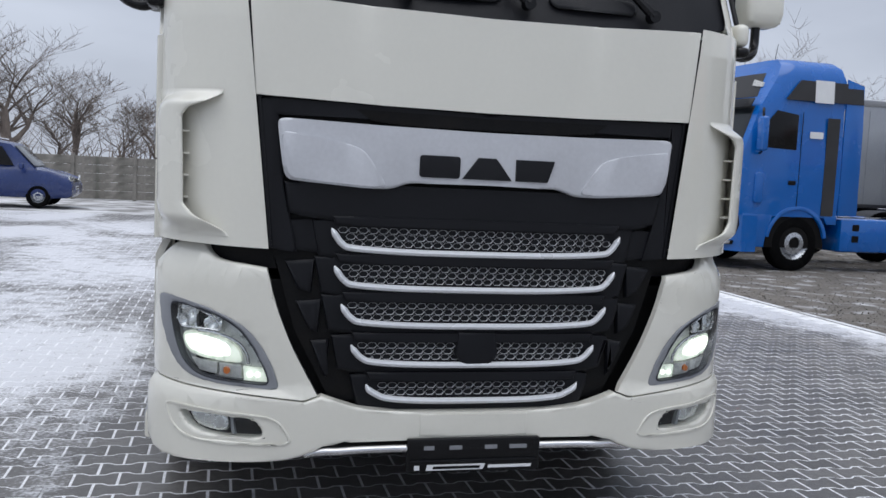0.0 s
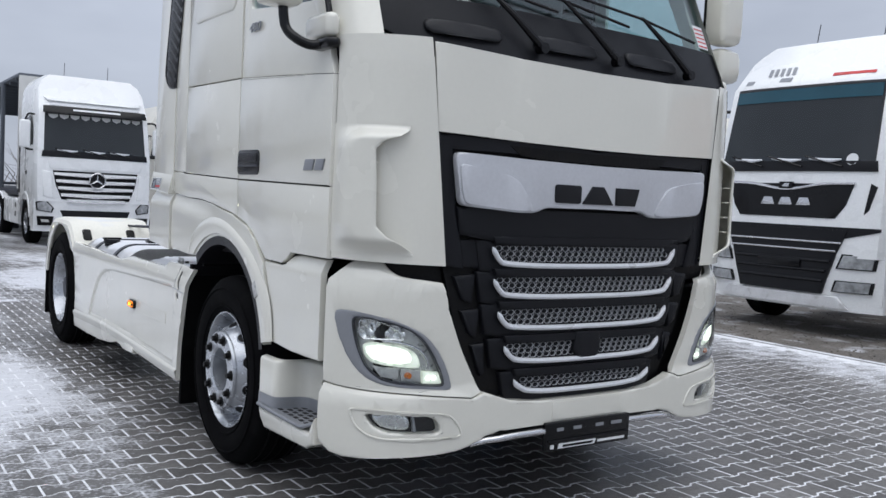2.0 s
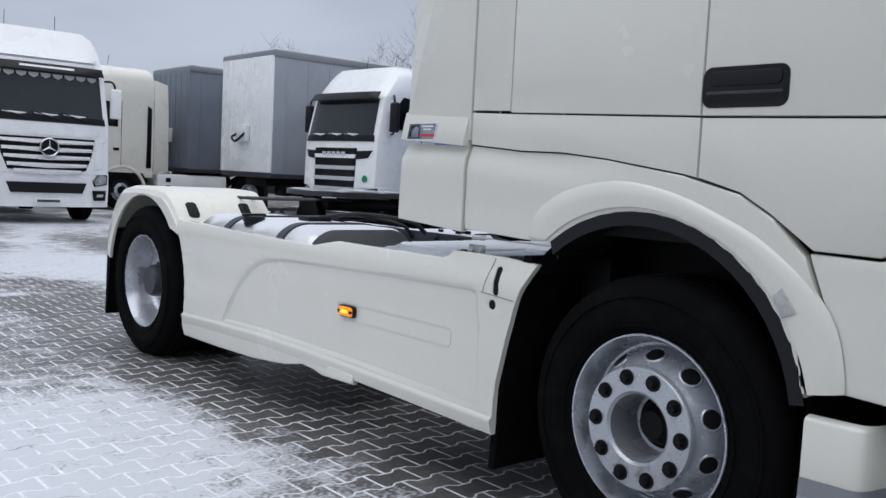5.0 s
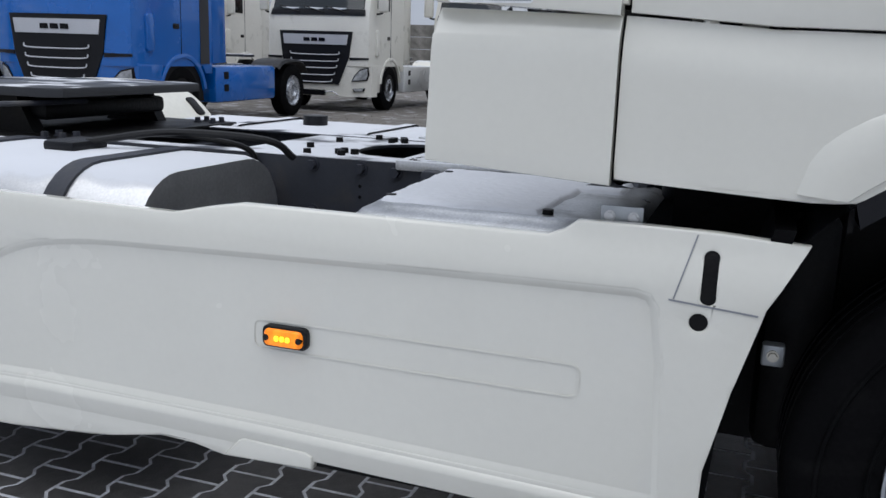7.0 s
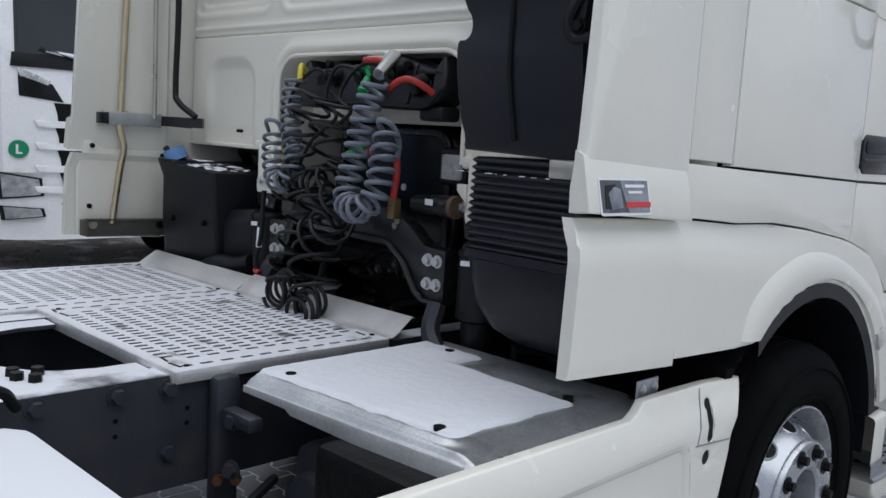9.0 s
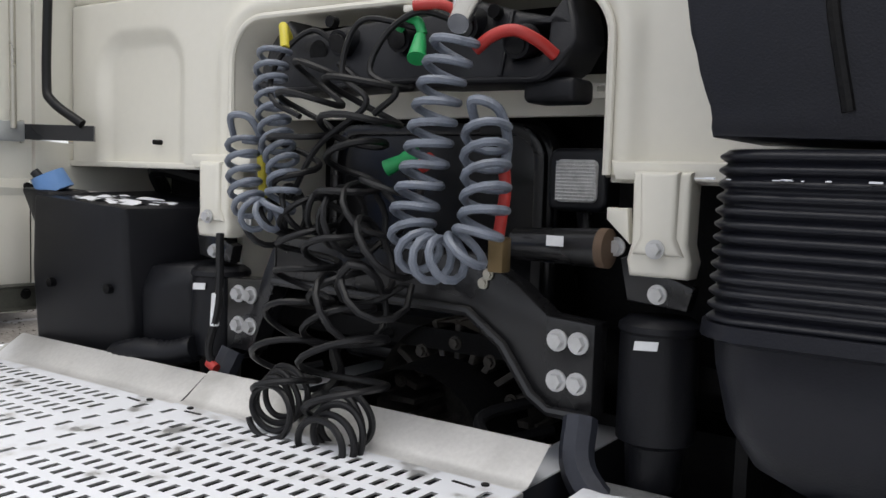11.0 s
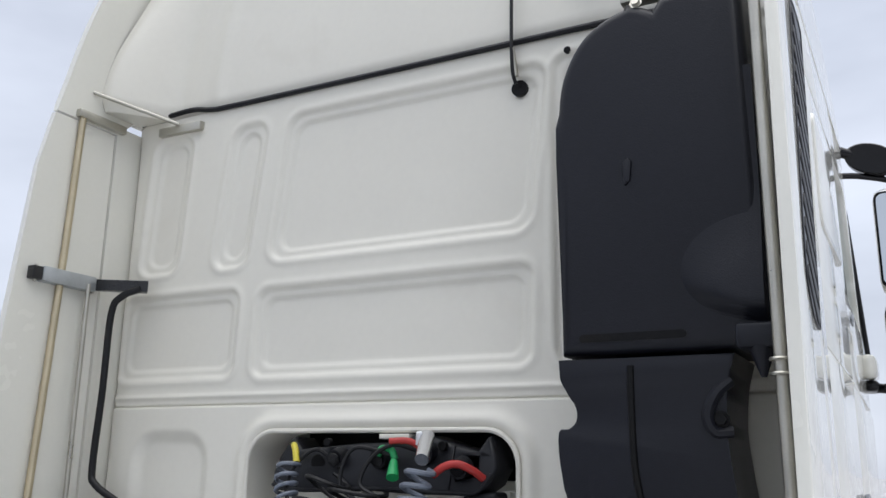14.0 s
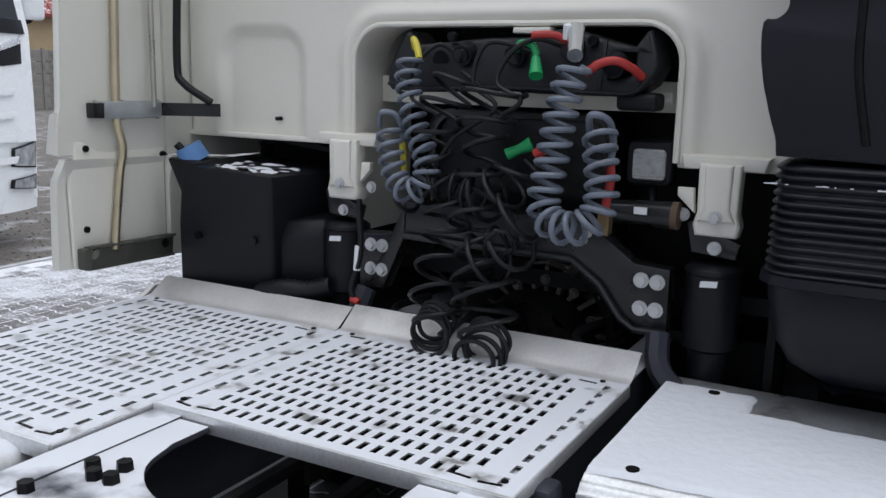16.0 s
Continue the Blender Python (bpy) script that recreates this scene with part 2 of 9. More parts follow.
HOSE = stuff("grey_blue_hose_rubber", (0.150, 0.170, 0.208), 0.38, var=0.12, fine=0.15, scale=18, dirt=(0.07, 0.078, 0.095), dirt_at=0.64)
CABLE = stuff("black_cable_rubber", (0.009, 0.009, 0.010), 0.45, spec=0.3, var=0.15, scale=15)
RED = stuff("red_sleeve", (0.42, 0.03, 0.025), 0.45, var=0.12, scale=30)
GREEN = stuff("green_plug", (0.01, 0.30, 0.09), 0.42, var=0.1, scale=30)
YELLOW = stuff("yellow_sleeve", (0.62, 0.52, 0.05), 0.45, var=0.1, scale=30)
LIGHTBLUE = stuff("blue_cap_plastic", (0.10, 0.22, 0.45), 0.45, var=0.06, scale=10)
SNOW = stuff("lying_snow", (0.68, 0.695, 0.73), 0.85, var=0.03, fine=0.03, bump=0.6, bscale=55, scale=4)
TINTED = pane("tinted_glass", (0.55, 0.61, 0.63), 0.95, 0.05)
SCREEN = pane("green_windscreen_glass", (0.80, 0.90, 0.90), 0.95, 0.07)
LENS = pane("lamp_lens", (0.97, 0.98, 0.98), 0.8, 0.03)
CAB_IN = stuff("grey_cab_lining", (0.62, 0.63, 0.62), 0.7, var=0.08)
# dark trim colour, also painted behind parked windscreens as the unlit cab
DARK_IN = stuff("dark_trim_and_cab_shade", (0.03, 0.03, 0.033), 0.7, var=0.3, scale=3.0)
MESH_GREY = stuff("dull_silver_mesh", (0.50, 0.51, 0.53), 0.38, metal=0.2, var=0.05, scale=8)
MIRROR = stuff("mirror_glass", (0.6, 0.63, 0.66), 0.03, metal=1.0, var=0.0, fine=0.0, rvar=0.0)
BEAM = glowing("lit_headlamp", (0.90, 1.0, 0.84), 1.5, 28)
BEAM_SOFT = glowing("lit_headlamp_bowl", (0.80, 0.86, 0.74), 0.35, 45)
CAR_BEAM = glowing("lit_car_headlamp", (1.0, 0.97, 0.72), 3.0)
AMBER_LIT = glowing("lit_amber_lamp", (1.0, 0.33, 0.01), 4.0)
AMBER_GLOW = glowing("glowing_amber_lens", (1.0, 0.26, 0.008), 0.55, 60)
AMBER = stuff("amber_lens", (0.55, 0.14, 0.01), 0.25, var=0.05, coat=0.5)
REFLECTOR = stuff("lamp_reflector", (0.72, 0.73, 0.73), 0.25, metal=0.8, var=0.15, scale=30)
LAMP_GLASS = stuff("clear_lamp_glass", (0.30, 0.31, 0.32), 0.16, var=0.55, scale=11, fine=0.1, coat=0.3)
FROST = stuff("ribbed_lamp_glass", (0.46, 0.46, 0.45), 0.3, var=0.2, fine=0.3, bump=0.8, bscale=180, scale=40)
PAPER = stuff("printed_label", (0.75, 0.76, 0.77), 0.5, var=0.04)
RED_PAINT = stuff("red_print", (0.55, 0.03, 0.03), 0.5)
GREEN_PRINT = stuff("green_print", (0.0, 0.22, 0.10), 0.5)


# ---- mesh helpers ----
def part(name, bm, material, parent=None, label="", sharp=38):
    """Links a bmesh as one mesh object under a thing or a part."""
    bmesh.ops.recalc_face_normals(bm, faces=bm.faces)
    lim = radians(sharp)
    for f in bm.faces:
        f.smooth = True
    for e in bm.edges:
        if len(e.link_faces) != 2 or e.calc_face_angle(0) > lim:
            e.smooth = False
    me = bpy.data.meshes.new(name)
    bm.to_mesh(me)
    bm.free()
    me.materials.append(material)
    ob = new(name, me)
    ob.parent = parent
    if label:
        ob["label"] = label
    return ob


def thing(name, label, category, m=None, group=""):
    ob = new(name)
    if m is not None:
        ob.matrix_basis = m
    return tagged(ob, label, category, group)


def BM():
    return bmesh.new()


def box(bm, x0, x1, y0, y1, z0, z1, bevel=0.0, seg=2, m=None):
    g = bmesh.ops.create_cube(bm, size=1.0)
    vs = g["verts"]
    for v in vs:
        v.co = Vector(((x0 + x1) / 2 + v.co.x * (x1 - x0), (y0 + y1) / 2 + v.co.y * (y1 - y0), (z0 + z1) / 2 + v.co.z * (z1 - z0)))
        if m is not None:
            v.co = m @ v.co
    if bevel:
        es = list({e for v in vs for e in v.link_edges})
        bmesh.ops.bevel(bm, geom=es, offset=bevel, segments=seg, profile=0.5, affect="EDGES")
    return bm


def frame_of(d):
    d = d.normalized()
    a = Vector((0, 0, 1)) if abs(d.z) < 0.9 else Vector((1, 0, 0))
    u = d.cross(a).normalized()
    return u, d.cross(u).normalized()


def loft(bm, rings, closed=True, caps=True):
    rows = [[bm.verts.new(p) for p in r] for r in rings]
    n = len(rows[0])
    for a, b in zip(rows, rows[1:]):
        for i in range(n if closed else n - 1):
            j = (i + 1) % n
            bm.faces.new((a[i], a[j], b[j], b[i]))
    if caps and closed:
        bm.faces.new(rows[0][::-1]), bm.faces.new(rows[-1])
    return rows


def cyl(bm, p0, p1, r0, r1=None, seg=16, caps=True):
    p0, p1 = Vector(p0), Vector(p1)
    u, w = frame_of(p1 - p0)
    r1 = r0 if r1 is None else r1
    ring = lambda p, r: [p + r * (math.cos(a) * u + math.sin(a) * w) for a in np.linspace(0, 2 * math.pi, seg, endpoint=False)]
    loft(bm, [ring(p0, r0), ring(p1, r1)], caps=caps)
    return bm


def tube(bm, pts, r, seg=8, caps=True):
    """A round bar swept along points; r may be one radius or one a point."""
    pts = [Vector(p) for p in pts]
    rs = r if hasattr(r, "__len__") else [r] * len(pts)
    u, w = frame_of(pts[1] - pts[0])
    rings = []
    for i, p in enumerate(pts):
        d = (pts[min(i + 1, len(pts) - 1)] - pts[max(i - 1, 0)]).normalized()
        u = (u - d * u.dot(d)).normalized()
        w = d.cross(u)
        rings.append([p + rs[i] * (math.cos(a) * u + math.sin(a) * w) for a in np.linspace(0, 2 * math.pi, seg, endpoint=False)])
    loft(bm, rings, caps=caps)
    return bm


def lathe(bm, profile, centre, axis="x", seg=40):
    """Revolves (along, radius) pairs about an axis through centre."""
    c = Vector(centre)
    rings = []
    for a, r in profile:
        ring = []
        for t in np.linspace(0, 2 * math.pi, seg, endpoint=False):
            p = {"x": (a, r * math.cos(t), r * math.sin(t)), "y": (r * math.cos(t), a, r * math.sin(t)), "z": (r * math.cos(t), r * math.sin(t), a)}[axis]
            ring.append(c + Vector(p))
        rings.append(ring)
    loft(bm, rings, caps=False)
    return bm


def rounded(u0, u1, v0, v1, r, n=5):
    """Outline of a rounded rectangle."""
    out = []
    for cx, cy, a0 in ((u1 - r, v1 - r, 0), (u0 + r, v1 - r, 90), (u0 + r, v0 + r, 180), (u1 - r, v0 + r, 270)):
        for k in range(n + 1):
            a = radians(a0 + 90 * k / n)
            out.append((cx + r * math.cos(a), cy + r * math.sin(a)))
    return out


def smooth_line(pts, n=6):
    """Catmull-Rom through the points."""
    P = [Vector(p) for p in pts]
    P = [2 * P[0] - P[1]] + P + [2 * P[-1] - P[-2]]
    out = []
    for i in range(1, len(P) - 2):
        for k in range(n):
            t = k / n
            a, b, c, d = P[i - 1], P[i], P[i + 1], P[i + 2]
            out.append(0.5 * ((2 * b) + (c - a) * t + (2 * a - 5 * b + 4 * c - d) * t * t + (3 * b - a - 3 * c + d) * t ** 3))
    out.append(P[-2])
    return out


def inside(x, y, poly):
    hit = False
    for (x0, y0), (x1, y1) in zip(poly, poly[1:] + poly[:1]):
        if (y0 > y) != (y1 > y) and x < (x1 - x0) * (y - y0) / (y1 - y0) + x0:
            hit = not hit
    return hit


def slab(outer, mapping, thick=0.02, bevel=0.0, step=0.0, vstep=0.0, holes=(), seg=2):
    """A panel cut from an outline in (u, v), with thickness, rounded rim and holes, laid onto a surface by mapping(u, v, depth)."""
    bm = bmesh.new()
    if holes:
        from mathutils.geometry import delaunay_2d_cdt
        pts, edges = [], []
        for o in (outer, *holes):
            k0 = len(pts)
            pts += [Vector((p[0], p[1])) for p in o]
            edges += [(k0 + i, k0 + (i + 1) % len(o)) for i in range(len(o))]
        co, _, tris, *_ = delaunay_2d_cdt(pts, edges, [], 0, 1e-7)
        vv = [bm.verts.new((c.x, c.y, 0)) for c in co]
        for t in tris:
            cx, cy = sum(co[i].x for i in t) / len(t), sum(co[i].y for i in t) / len(t)
            if inside(cx, cy, outer) and not any(inside(cx, cy, h) for h in holes):
                bm.faces.new([vv[i] for i in t])
        for v in [v for v in bm.verts if not v.link_faces]:
            bm.verts.remove(v)
    else:
        bm.faces.new([bm.verts.new((p[0], p[1], 0)) for p in outer])
    us, vs = [p[0] for p in outer], [p[1] for p in outer]
    for st, lo, hi, ax in ((step, min(us), max(us), 0), (vstep, min(vs), max(vs), 1)):
        if st:
            for k in range(1, int((hi - lo) / st) + 1):
                co = [0, 0, 0]
                co[ax] = lo + k * st
                no = [0, 0, 0]
                no[ax] = 1
                bmesh.ops.bisect_plane(bm, geom=bm.verts[:] + bm.edges[:] + bm.faces[:], plane_co=co, plane_no=no, dist=.003)
    front = bmesh.ops.extrude_face_region(bm, geom=bm.faces[:], use_keep_orig=False)["geom"]
    fv = {g for g in front if isinstance(g, bmesh.types.BMVert)}
    for v in bm.verts:
        v.co.z = 0.0 if v in fv else thick
    if bevel:
        rim = [e for e in bm.edges if all(v in fv for v in e.verts) and len(e.link_faces) == 2 and
               any(any(x not in fv for x in f.verts) for f in e.link_faces)]
        bmesh.ops.bevel(bm, geom=rim, offset=bevel, segments=seg, profile=0.5, affect="EDGES")
    for v in bm.verts:
        v.co = Vector(mapping(v.co.x, v.co.y, v.co.z))
    return bm


def side_map(sgn, x0):
    return lambda u, v, w: (sgn * (x0 - w), u, v)


def rear_map(y0):
    return lambda u, v, w: (u, y0 - w, v)


def top_map(z0):
    return lambda u, v, w: (u, v, z0 - w)


def moved(bm, m):
    bmesh.ops.transform(bm, matrix=m, verts=bm.verts)
    return bm


def grid(mapping, us, vs, skip=None):
    """A height field over (u, v)."""
    bm = bmesh.new()
    V = [[bm.verts.new(mapping(u, v)) for v in vs] for u in us]
    for i in range(len(us) - 1):
        for j in range(len(vs) - 1):
            if skip and skip((us[i] + us[i + 1]) / 2, (vs[j] + vs[j + 1]) / 2):
                continue
            bm.faces.new((V[i][j], V[i + 1][j], V[i + 1][j + 1], V[i][j + 1]))
    for v in [v for v in bm.verts if not v.link_faces]:
        bm.verts.remove(v)
    return bm


def ramp(x, a, b):
    t = min(1.0, max(0.0, (x - a) / (b - a)))
    return t * t * (3 - 2 * t)


def in_round(u, v, u0, u1, v0, v1, r):
    """Signed distance to a rounded rectangle, negative inside."""
    dx = abs(u - (u0 + u1) / 2) - (u1 - u0) / 2 + r
    dy = abs(v - (v0 + v1) / 2) - (v1 - v0) / 2 + r
    return math.hypot(max(dx, 0), max(dy, 0)) + min(max(dx, dy), 0) - r


def hexbolt(bm, p, d, r=0.016, h=0.012, washer=True):
    p, d = Vector(p), Vector(d).normalized()
    if washer:
        cyl(bm, p, p + d * 0.004, r * 1.35, seg=14)
    cyl(bm, p, p + d * h, r, r * 0.93, seg=6)
    return bm

# ---- the cream tractor unit: front on -y, its right side on -x ----
PLAN = smooth_line([(0, .035, 0), (.3, .037, 0), (.6, .048, 0), (.87, .078, 0), (1.0, .125, 0), (1.10, .19, 0), (1.17, .27, 0), (1.21, .36, 0), (1.22, .46, 0), (1.22, .8, 0), (1.22, 1.4, 0)], 8)
PX, PY = np.array([p.x for p in PLAN]), np.array([p.y for p in PLAN])
PS = np.concatenate([[0], np.cumsum(np.hypot(np.diff(PX), np.diff(PY)))])


def s_of_x(x):
    return float(np.interp(x, PX[:60], PS[:60]))


def s_of_y(y):
    return float(np.interp(y, PY[24:], PS[24:]))


def nose(s, out=0.0):
    """A point on the front's plan line at arc length s from the middle, moved outwards."""
    a, sg = abs(s), 1 if s >= 0 else -1
    x, y = np.interp(a, PS, PX), np.interp(a, PS, PY)
    e = 0.012
    dx, dy = np.interp(a + e, PS, PX) - np.interp(a - e, PS, PX), np.interp(a + e, PS, PY) - np.interp(a - e, PS, PY)
    if a < e:
        dx, dy = 1.0, 0.0
    q = math.hypot(dx, dy)
    return sg * (x + out * dy / q), y - out * dx / q


def front_map(out=0.0, lean=0.0):
    def f(u, v, w):
        x, y = nose(u, out - w)
        return x, y + lean * max(0.0, v - 1.2), v
    return f


def soft(o, n=3):
    """A closed outline with softened corners."""
    P = o + o[:2]
    out = []
    for a, b, c in zip(P, P[1:], P[2:]):
        la, lc = math.hypot(a[0] - b[0], a[1] - b[1]), math.hypot(c[0] - b[0], c[1] - b[1])
        ra, rc = min(.45, .03 / la), min(.45, .03 / lc)
        p, q = (b[0] + (a[0] - b[0]) * ra, b[1] + (a[1] - b[1]) * ra), (b[0] + (c[0] - b[0]) * rc, b[1] + (c[1] - b[1]) * rc)
        for k in range(n + 1):
            t = k / n
            out.append(tuple((1 - t) ** 2 * p[i] + 2 * t * (1 - t) * b[i] + t * t * q[i] for i in (0, 1)))
    return out


truck = thing("tractor_truck", "cream white tractor unit with lit headlamps on wet paving", "truck")
cab = truck

# front hatch between the grille and the windscreen
hatch = [(-.895, 2.085), (-.45, 2.062), (0, 2.055), (.45, 2.062), (.895, 2.085), (.865, 1.722), (.4, 1.708), (0, 1.704), (-.4, 1.708), (-.865, 1.722)]
part("front_hatch", slab(hatch, front_map(0.0), 0.03, 0.006, 0.05), CREAM, cab)

# black grille backing, upper and lower; its colour paints the shade between the louvres
part("grille_backing", slab([(-.86, 1.716), (.86, 1.716), (.792, 1.17), (.70, .86), (.56, .60), (.3, .565), (-.3, .565), (-.56, .60), (-.70, .86), (-.792, 1.17)],
                            front_map(-0.055), 0.03, 0, 0.06), OILY_AND_SHADE, cab)
part("grille_surround", slab([(-.862, 1.714), (0, 1.698), (.862, 1.714), (.796, 1.165), (.70, 1.155), (.755, 1.40), (.782, 1.655), (0, 1.66), (-.782, 1.655), (-.755, 1.40), (-.70, 1.155), (-.796, 1.165)],
                             front_map(-0.016), 0.05, 0.012, 0.05), GRILLE, cab)
part("grille_lip", slab([(-.755, 1.415), (.755, 1.415), (.735, 1.30), (.6, 1.278), (-.6, 1.278), (-.735, 1.30)], front_map(-0.004), 0.06, 0.022, 0.06, seg=3), GRILLE, cab)


# no recess here: a slightly raised dark sheet paints the slot's shade
part("upper_vent", slab([(-.50, 1.690), (0, 1.684), (.50, 1.690), (.44, 1.650), (.30, 1.640), (-.30, 1.640), (-.44, 1.650)], front_map(-0.0135), 0.006, 0.002, 0.05), OILY_AND_SHADE, cab, "dark sheet painted as the shaded air slot above the name panel")
# silver name panel with two raised wings and plain dark shapes for the name
panel = part("name_panel", slab(soft([(-.785, 1.644), (-.4, 1.634), (0, 1.630), (.4, 1.634), (.785, 1.644), (.764, 1.50), (.750, 1.422), (.46, 1.402), (.36, 1.402), (.30, 1.428), (0, 1.432), (-.30, 1.428), (-.36, 1.402), (-.46, 1.402), (-.750, 1.422), (-.764, 1.50)]),
                                front_map(0.016), 0.04, 0.012, 0.05, seg=3), SILVER, cab, "silver painted panel")
for sg in (-1, 1):
    w = [(.768, 1.598), (.60, 1.574), (.505, 1.556), (.462, 1.535), (.41, 1.462), (.378, 1.41), (.46, 1.410), (.738, 1.428), (.755, 1.50)]
    part("wing_relief", slab(soft([(sg * u, v) for u, v in w]), front_map(0.026), 0.02, 0.005, 0.05, seg=2), SILVER, panel)
for outline in (rounded(-.26, -.105, 1.453, 1.535, .012), [(-.035, 1.535), (.035, 1.535), (.10, 1.453), (-.095, 1.453)], [(.115, 1.535), (.27, 1.535), (.245, 1.453), (.115, 1.453)]):
    part("name_shape", slab(outline, front_map(0.024), 0.012, 0.003, 0.05), BLACK, panel)

# five louvres: black blade, silver bow, honeycomb insert
LOUVRES = [(1.25, 1.172, .575), (1.11, 1.034, .56), (.968, .894, .53), (.815, .744, .487), (.664, .604, .425)]


def honeycomb(half, z0, z1, out):
    bm = BM()
    p, q = 0.038, 0.0185
    rows = int((z1 - z0) / q)
    for j in range(rows):
        z = z0 + (j + .5) * (z1 - z0) / rows
        shift = p / 2 if j % 2 else 0
        reach = half - 0.03 * (1 - (j + .5) / rows)
        n = int(2 * reach / p)
        for i in range(n):
            x = -reach + (i + .5) * p + shift
            if abs(x) > reach:
                continue
            o, inn, back = [], [], []
            for k, (a, b) in enumerate(((.5, 0), (.28, .5), (-.28, .5), (-.5, 0), (-.28, -.5), (.28, -.5))):
                for lst, f, d in ((o, 1.02, 0), (inn, .925, .001), (back, .915, .008)):
                    xx, yy = nose(x + a * p * f, out - d)
                    lst.append(bm.verts.new((xx, yy, z + b * q * f * 1.15)))
            for k in range(6):
                j2 = (k + 1) % 6
                bm.faces.new((o[k], o[j2], inn[j2], inn[k])), bm.faces.new((inn[k], inn[j2], back[j2], back[k]))
    return bm


for i, (zt, zb, h) in enumerate(LOUVRES):
    hb = h + .075 if i < 4 else h + .06
    blade = part("louvre", slab([(-hb, zt + .030), (-h * .9, zt + .040), (h * .9, zt + .040), (hb, zt + .030), (hb - .03, zb - .028), (h * .85, zb - .048), (-h * .85, zb - .048), (-hb + .03, zb - .028)],
                                front_map(-0.020), 0.05, 0.016, 0.08, seg=3), GRILLE, cab)
    part("louvre_hood", slab([(-h, zt + .046), (h, zt + .046), (h * .97, zt + .012), (-h * .97, zt + .012)], front_map(0.004), 0.045, 0.012, 0.08, seg=3), GRILLE, blade)
    part("honeycomb", honeycomb(h - .02, zb + .012, zt + .006, -0.012), MESH_GREY, blade, "silver honeycomb mesh")
    bow = [(-h, zt), (-h + .012, zt - .02), (-h + .04, zb + .022), (-h + .085, zb + .006), (-h * .5, zb - .004), (0, zb - .006), (h * .5, zb - .004), (h - .085, zb + .006), (h - .04, zb + .022), (h - .012, zt - .02), (h, zt)]
    pts = []
    for p in smooth_line([(u, v, 0) for u, v in bow], 6):
        x, y = nose(p.x, 0.002)
        pts.append((x, y, p.y))
    n = len(pts)
    part("silver_bow", tube(BM(), pts, [.003 + .0095 * min(1, k / 6, (n - 1 - k) / 6) for k in range(n)], 8), BRIGHT_SILVER, blade, "silver painted strip")
for sg in (-1, 1):   # faceted side cheeks of the grille
    for z0, z1, u0, u1 in ((1.28, 1.17, .60, .79), (1.13, 1.02, .63, .745), (.98, .87, .60, .70), (.83, .70, .565, .64)):
        part("grille_cheek", slab([(sg * u0, z0), (sg * u1, z0 - .01), (sg * (u1 - .05), z1), (sg * (u0 + .01), z1 - .02)], front_map(-0.03), 0.03, 0.018, 0.06), GRILLE, cab)
part("radar_cover", slab([(-.075, .865), (.075, .865), (.085, .78), (.05, .735), (-.05, .735), (-.085, .78)], front_map(0.012), 0.05, 0.012, 0.05, seg=3), GRILLE, cab)

# corner panels with the air deflectors standing off them, a height field on the rounded corner
S1 = s_of_y(.33)


def corner_panel(sg):
    us = np.linspace(0, 1, 110)
    vs = np.linspace(0, 1, 130)

    def f(u, t):
        zb = 1.165 + .015 * u
        z = zb + (2.10 - zb) * t
        s_in = .90 - (2.085 - z) * .112 + .004
        s = s_in + (S1 - s_in) * u
        x, y = nose(sg * s)
        return x, y + max(0, z - 2.0) * .06, z
    return grid(f, us, vs)


LIP_Z = [1.205, 1.225, 1.25, 1.28, 1.32, 1.50, 1.635, 1.665, 1.69, 1.715, 1.735]
LIP_S = [.945, .965, 1.005, 1.06, 1.10, 1.106, 1.112, 1.085, 1.02, .985, .98]


def deflector(sg):
    """A shell that stands off the corner with a free rolled edge towards the middle."""
    rows = []
    for z in np.linspace(1.205, 1.735, 60):
        lip = float(np.interp(z, LIP_Z, LIP_S))
        h = .058 * ramp(z, 1.205, 1.275) * ramp(z, 1.735, 1.675)
        h = max(h, .002)
        row = [(lip + .030, h - .016), (lip + .008, h - .014), (lip + .001, h - .009), (lip, h - .004), (lip + .003, h), (lip + .012, h + .002)]
        for u in np.linspace(.12, 1, 22):
            row.append((lip + .012 + (1.325 - lip - .012) * u, (h + .002) * (1 - ramp(u, .35, 1.0)) + .0015))
        rows.append([(*nose(sg * s, o), z) for s, o in row])
    bm = BM()
    loft(bm, rows, closed=False)
    return bm


for sg in (-1, 1):
    part("air_deflector", deflector(sg), CREAM, cab, sharp=60)
    c = part("corner_panel", corner_panel(sg), CREAM, cab, sharp=60)
    for z in (1.34, 1.42, 1.50, 1.58):
        x0, y0 = nose(sg * 1.145, .016)
        part("deflector_rib", box(BM(), x0 - .03, x0 + .03, y0 - .03, y0 + .03, z - .003, z + .003), CREAM_SATIN, c)
    edge = [(.885, 2.09), (.897, 2.09), (.802, 1.17), (.79, 1.17)]
    part("shut_line", slab([(sg * u, v) for u, v in edge], front_map(-0.012), 0.01), BLACK, cab)

# bumper: upper lamp panels, lower lip with fog lamps
S2 = s_of_y(.345)


def bump_out(z):
    return .004 + .022 * ramp(z, .655, .60) - .05 * max(0.0, min(1.1, (z - 1.078) / .09))


def bumper_map(extra=0.0):
    def f(u, v, w):
        x, y = nose(u, bump_out(v) + extra - w)
        return x, y, v
    return f


def shrink(o, d):
    cx, cy = sum(p[0] for p in o) / len(o), sum(p[1] for p in o) / len(o)
    out = []
    for u, v in o:
        q = math.hypot(u - cx, v - cy)
        out.append((u - (u - cx) / q * d, v - (v - cy) / q * d))
    return out


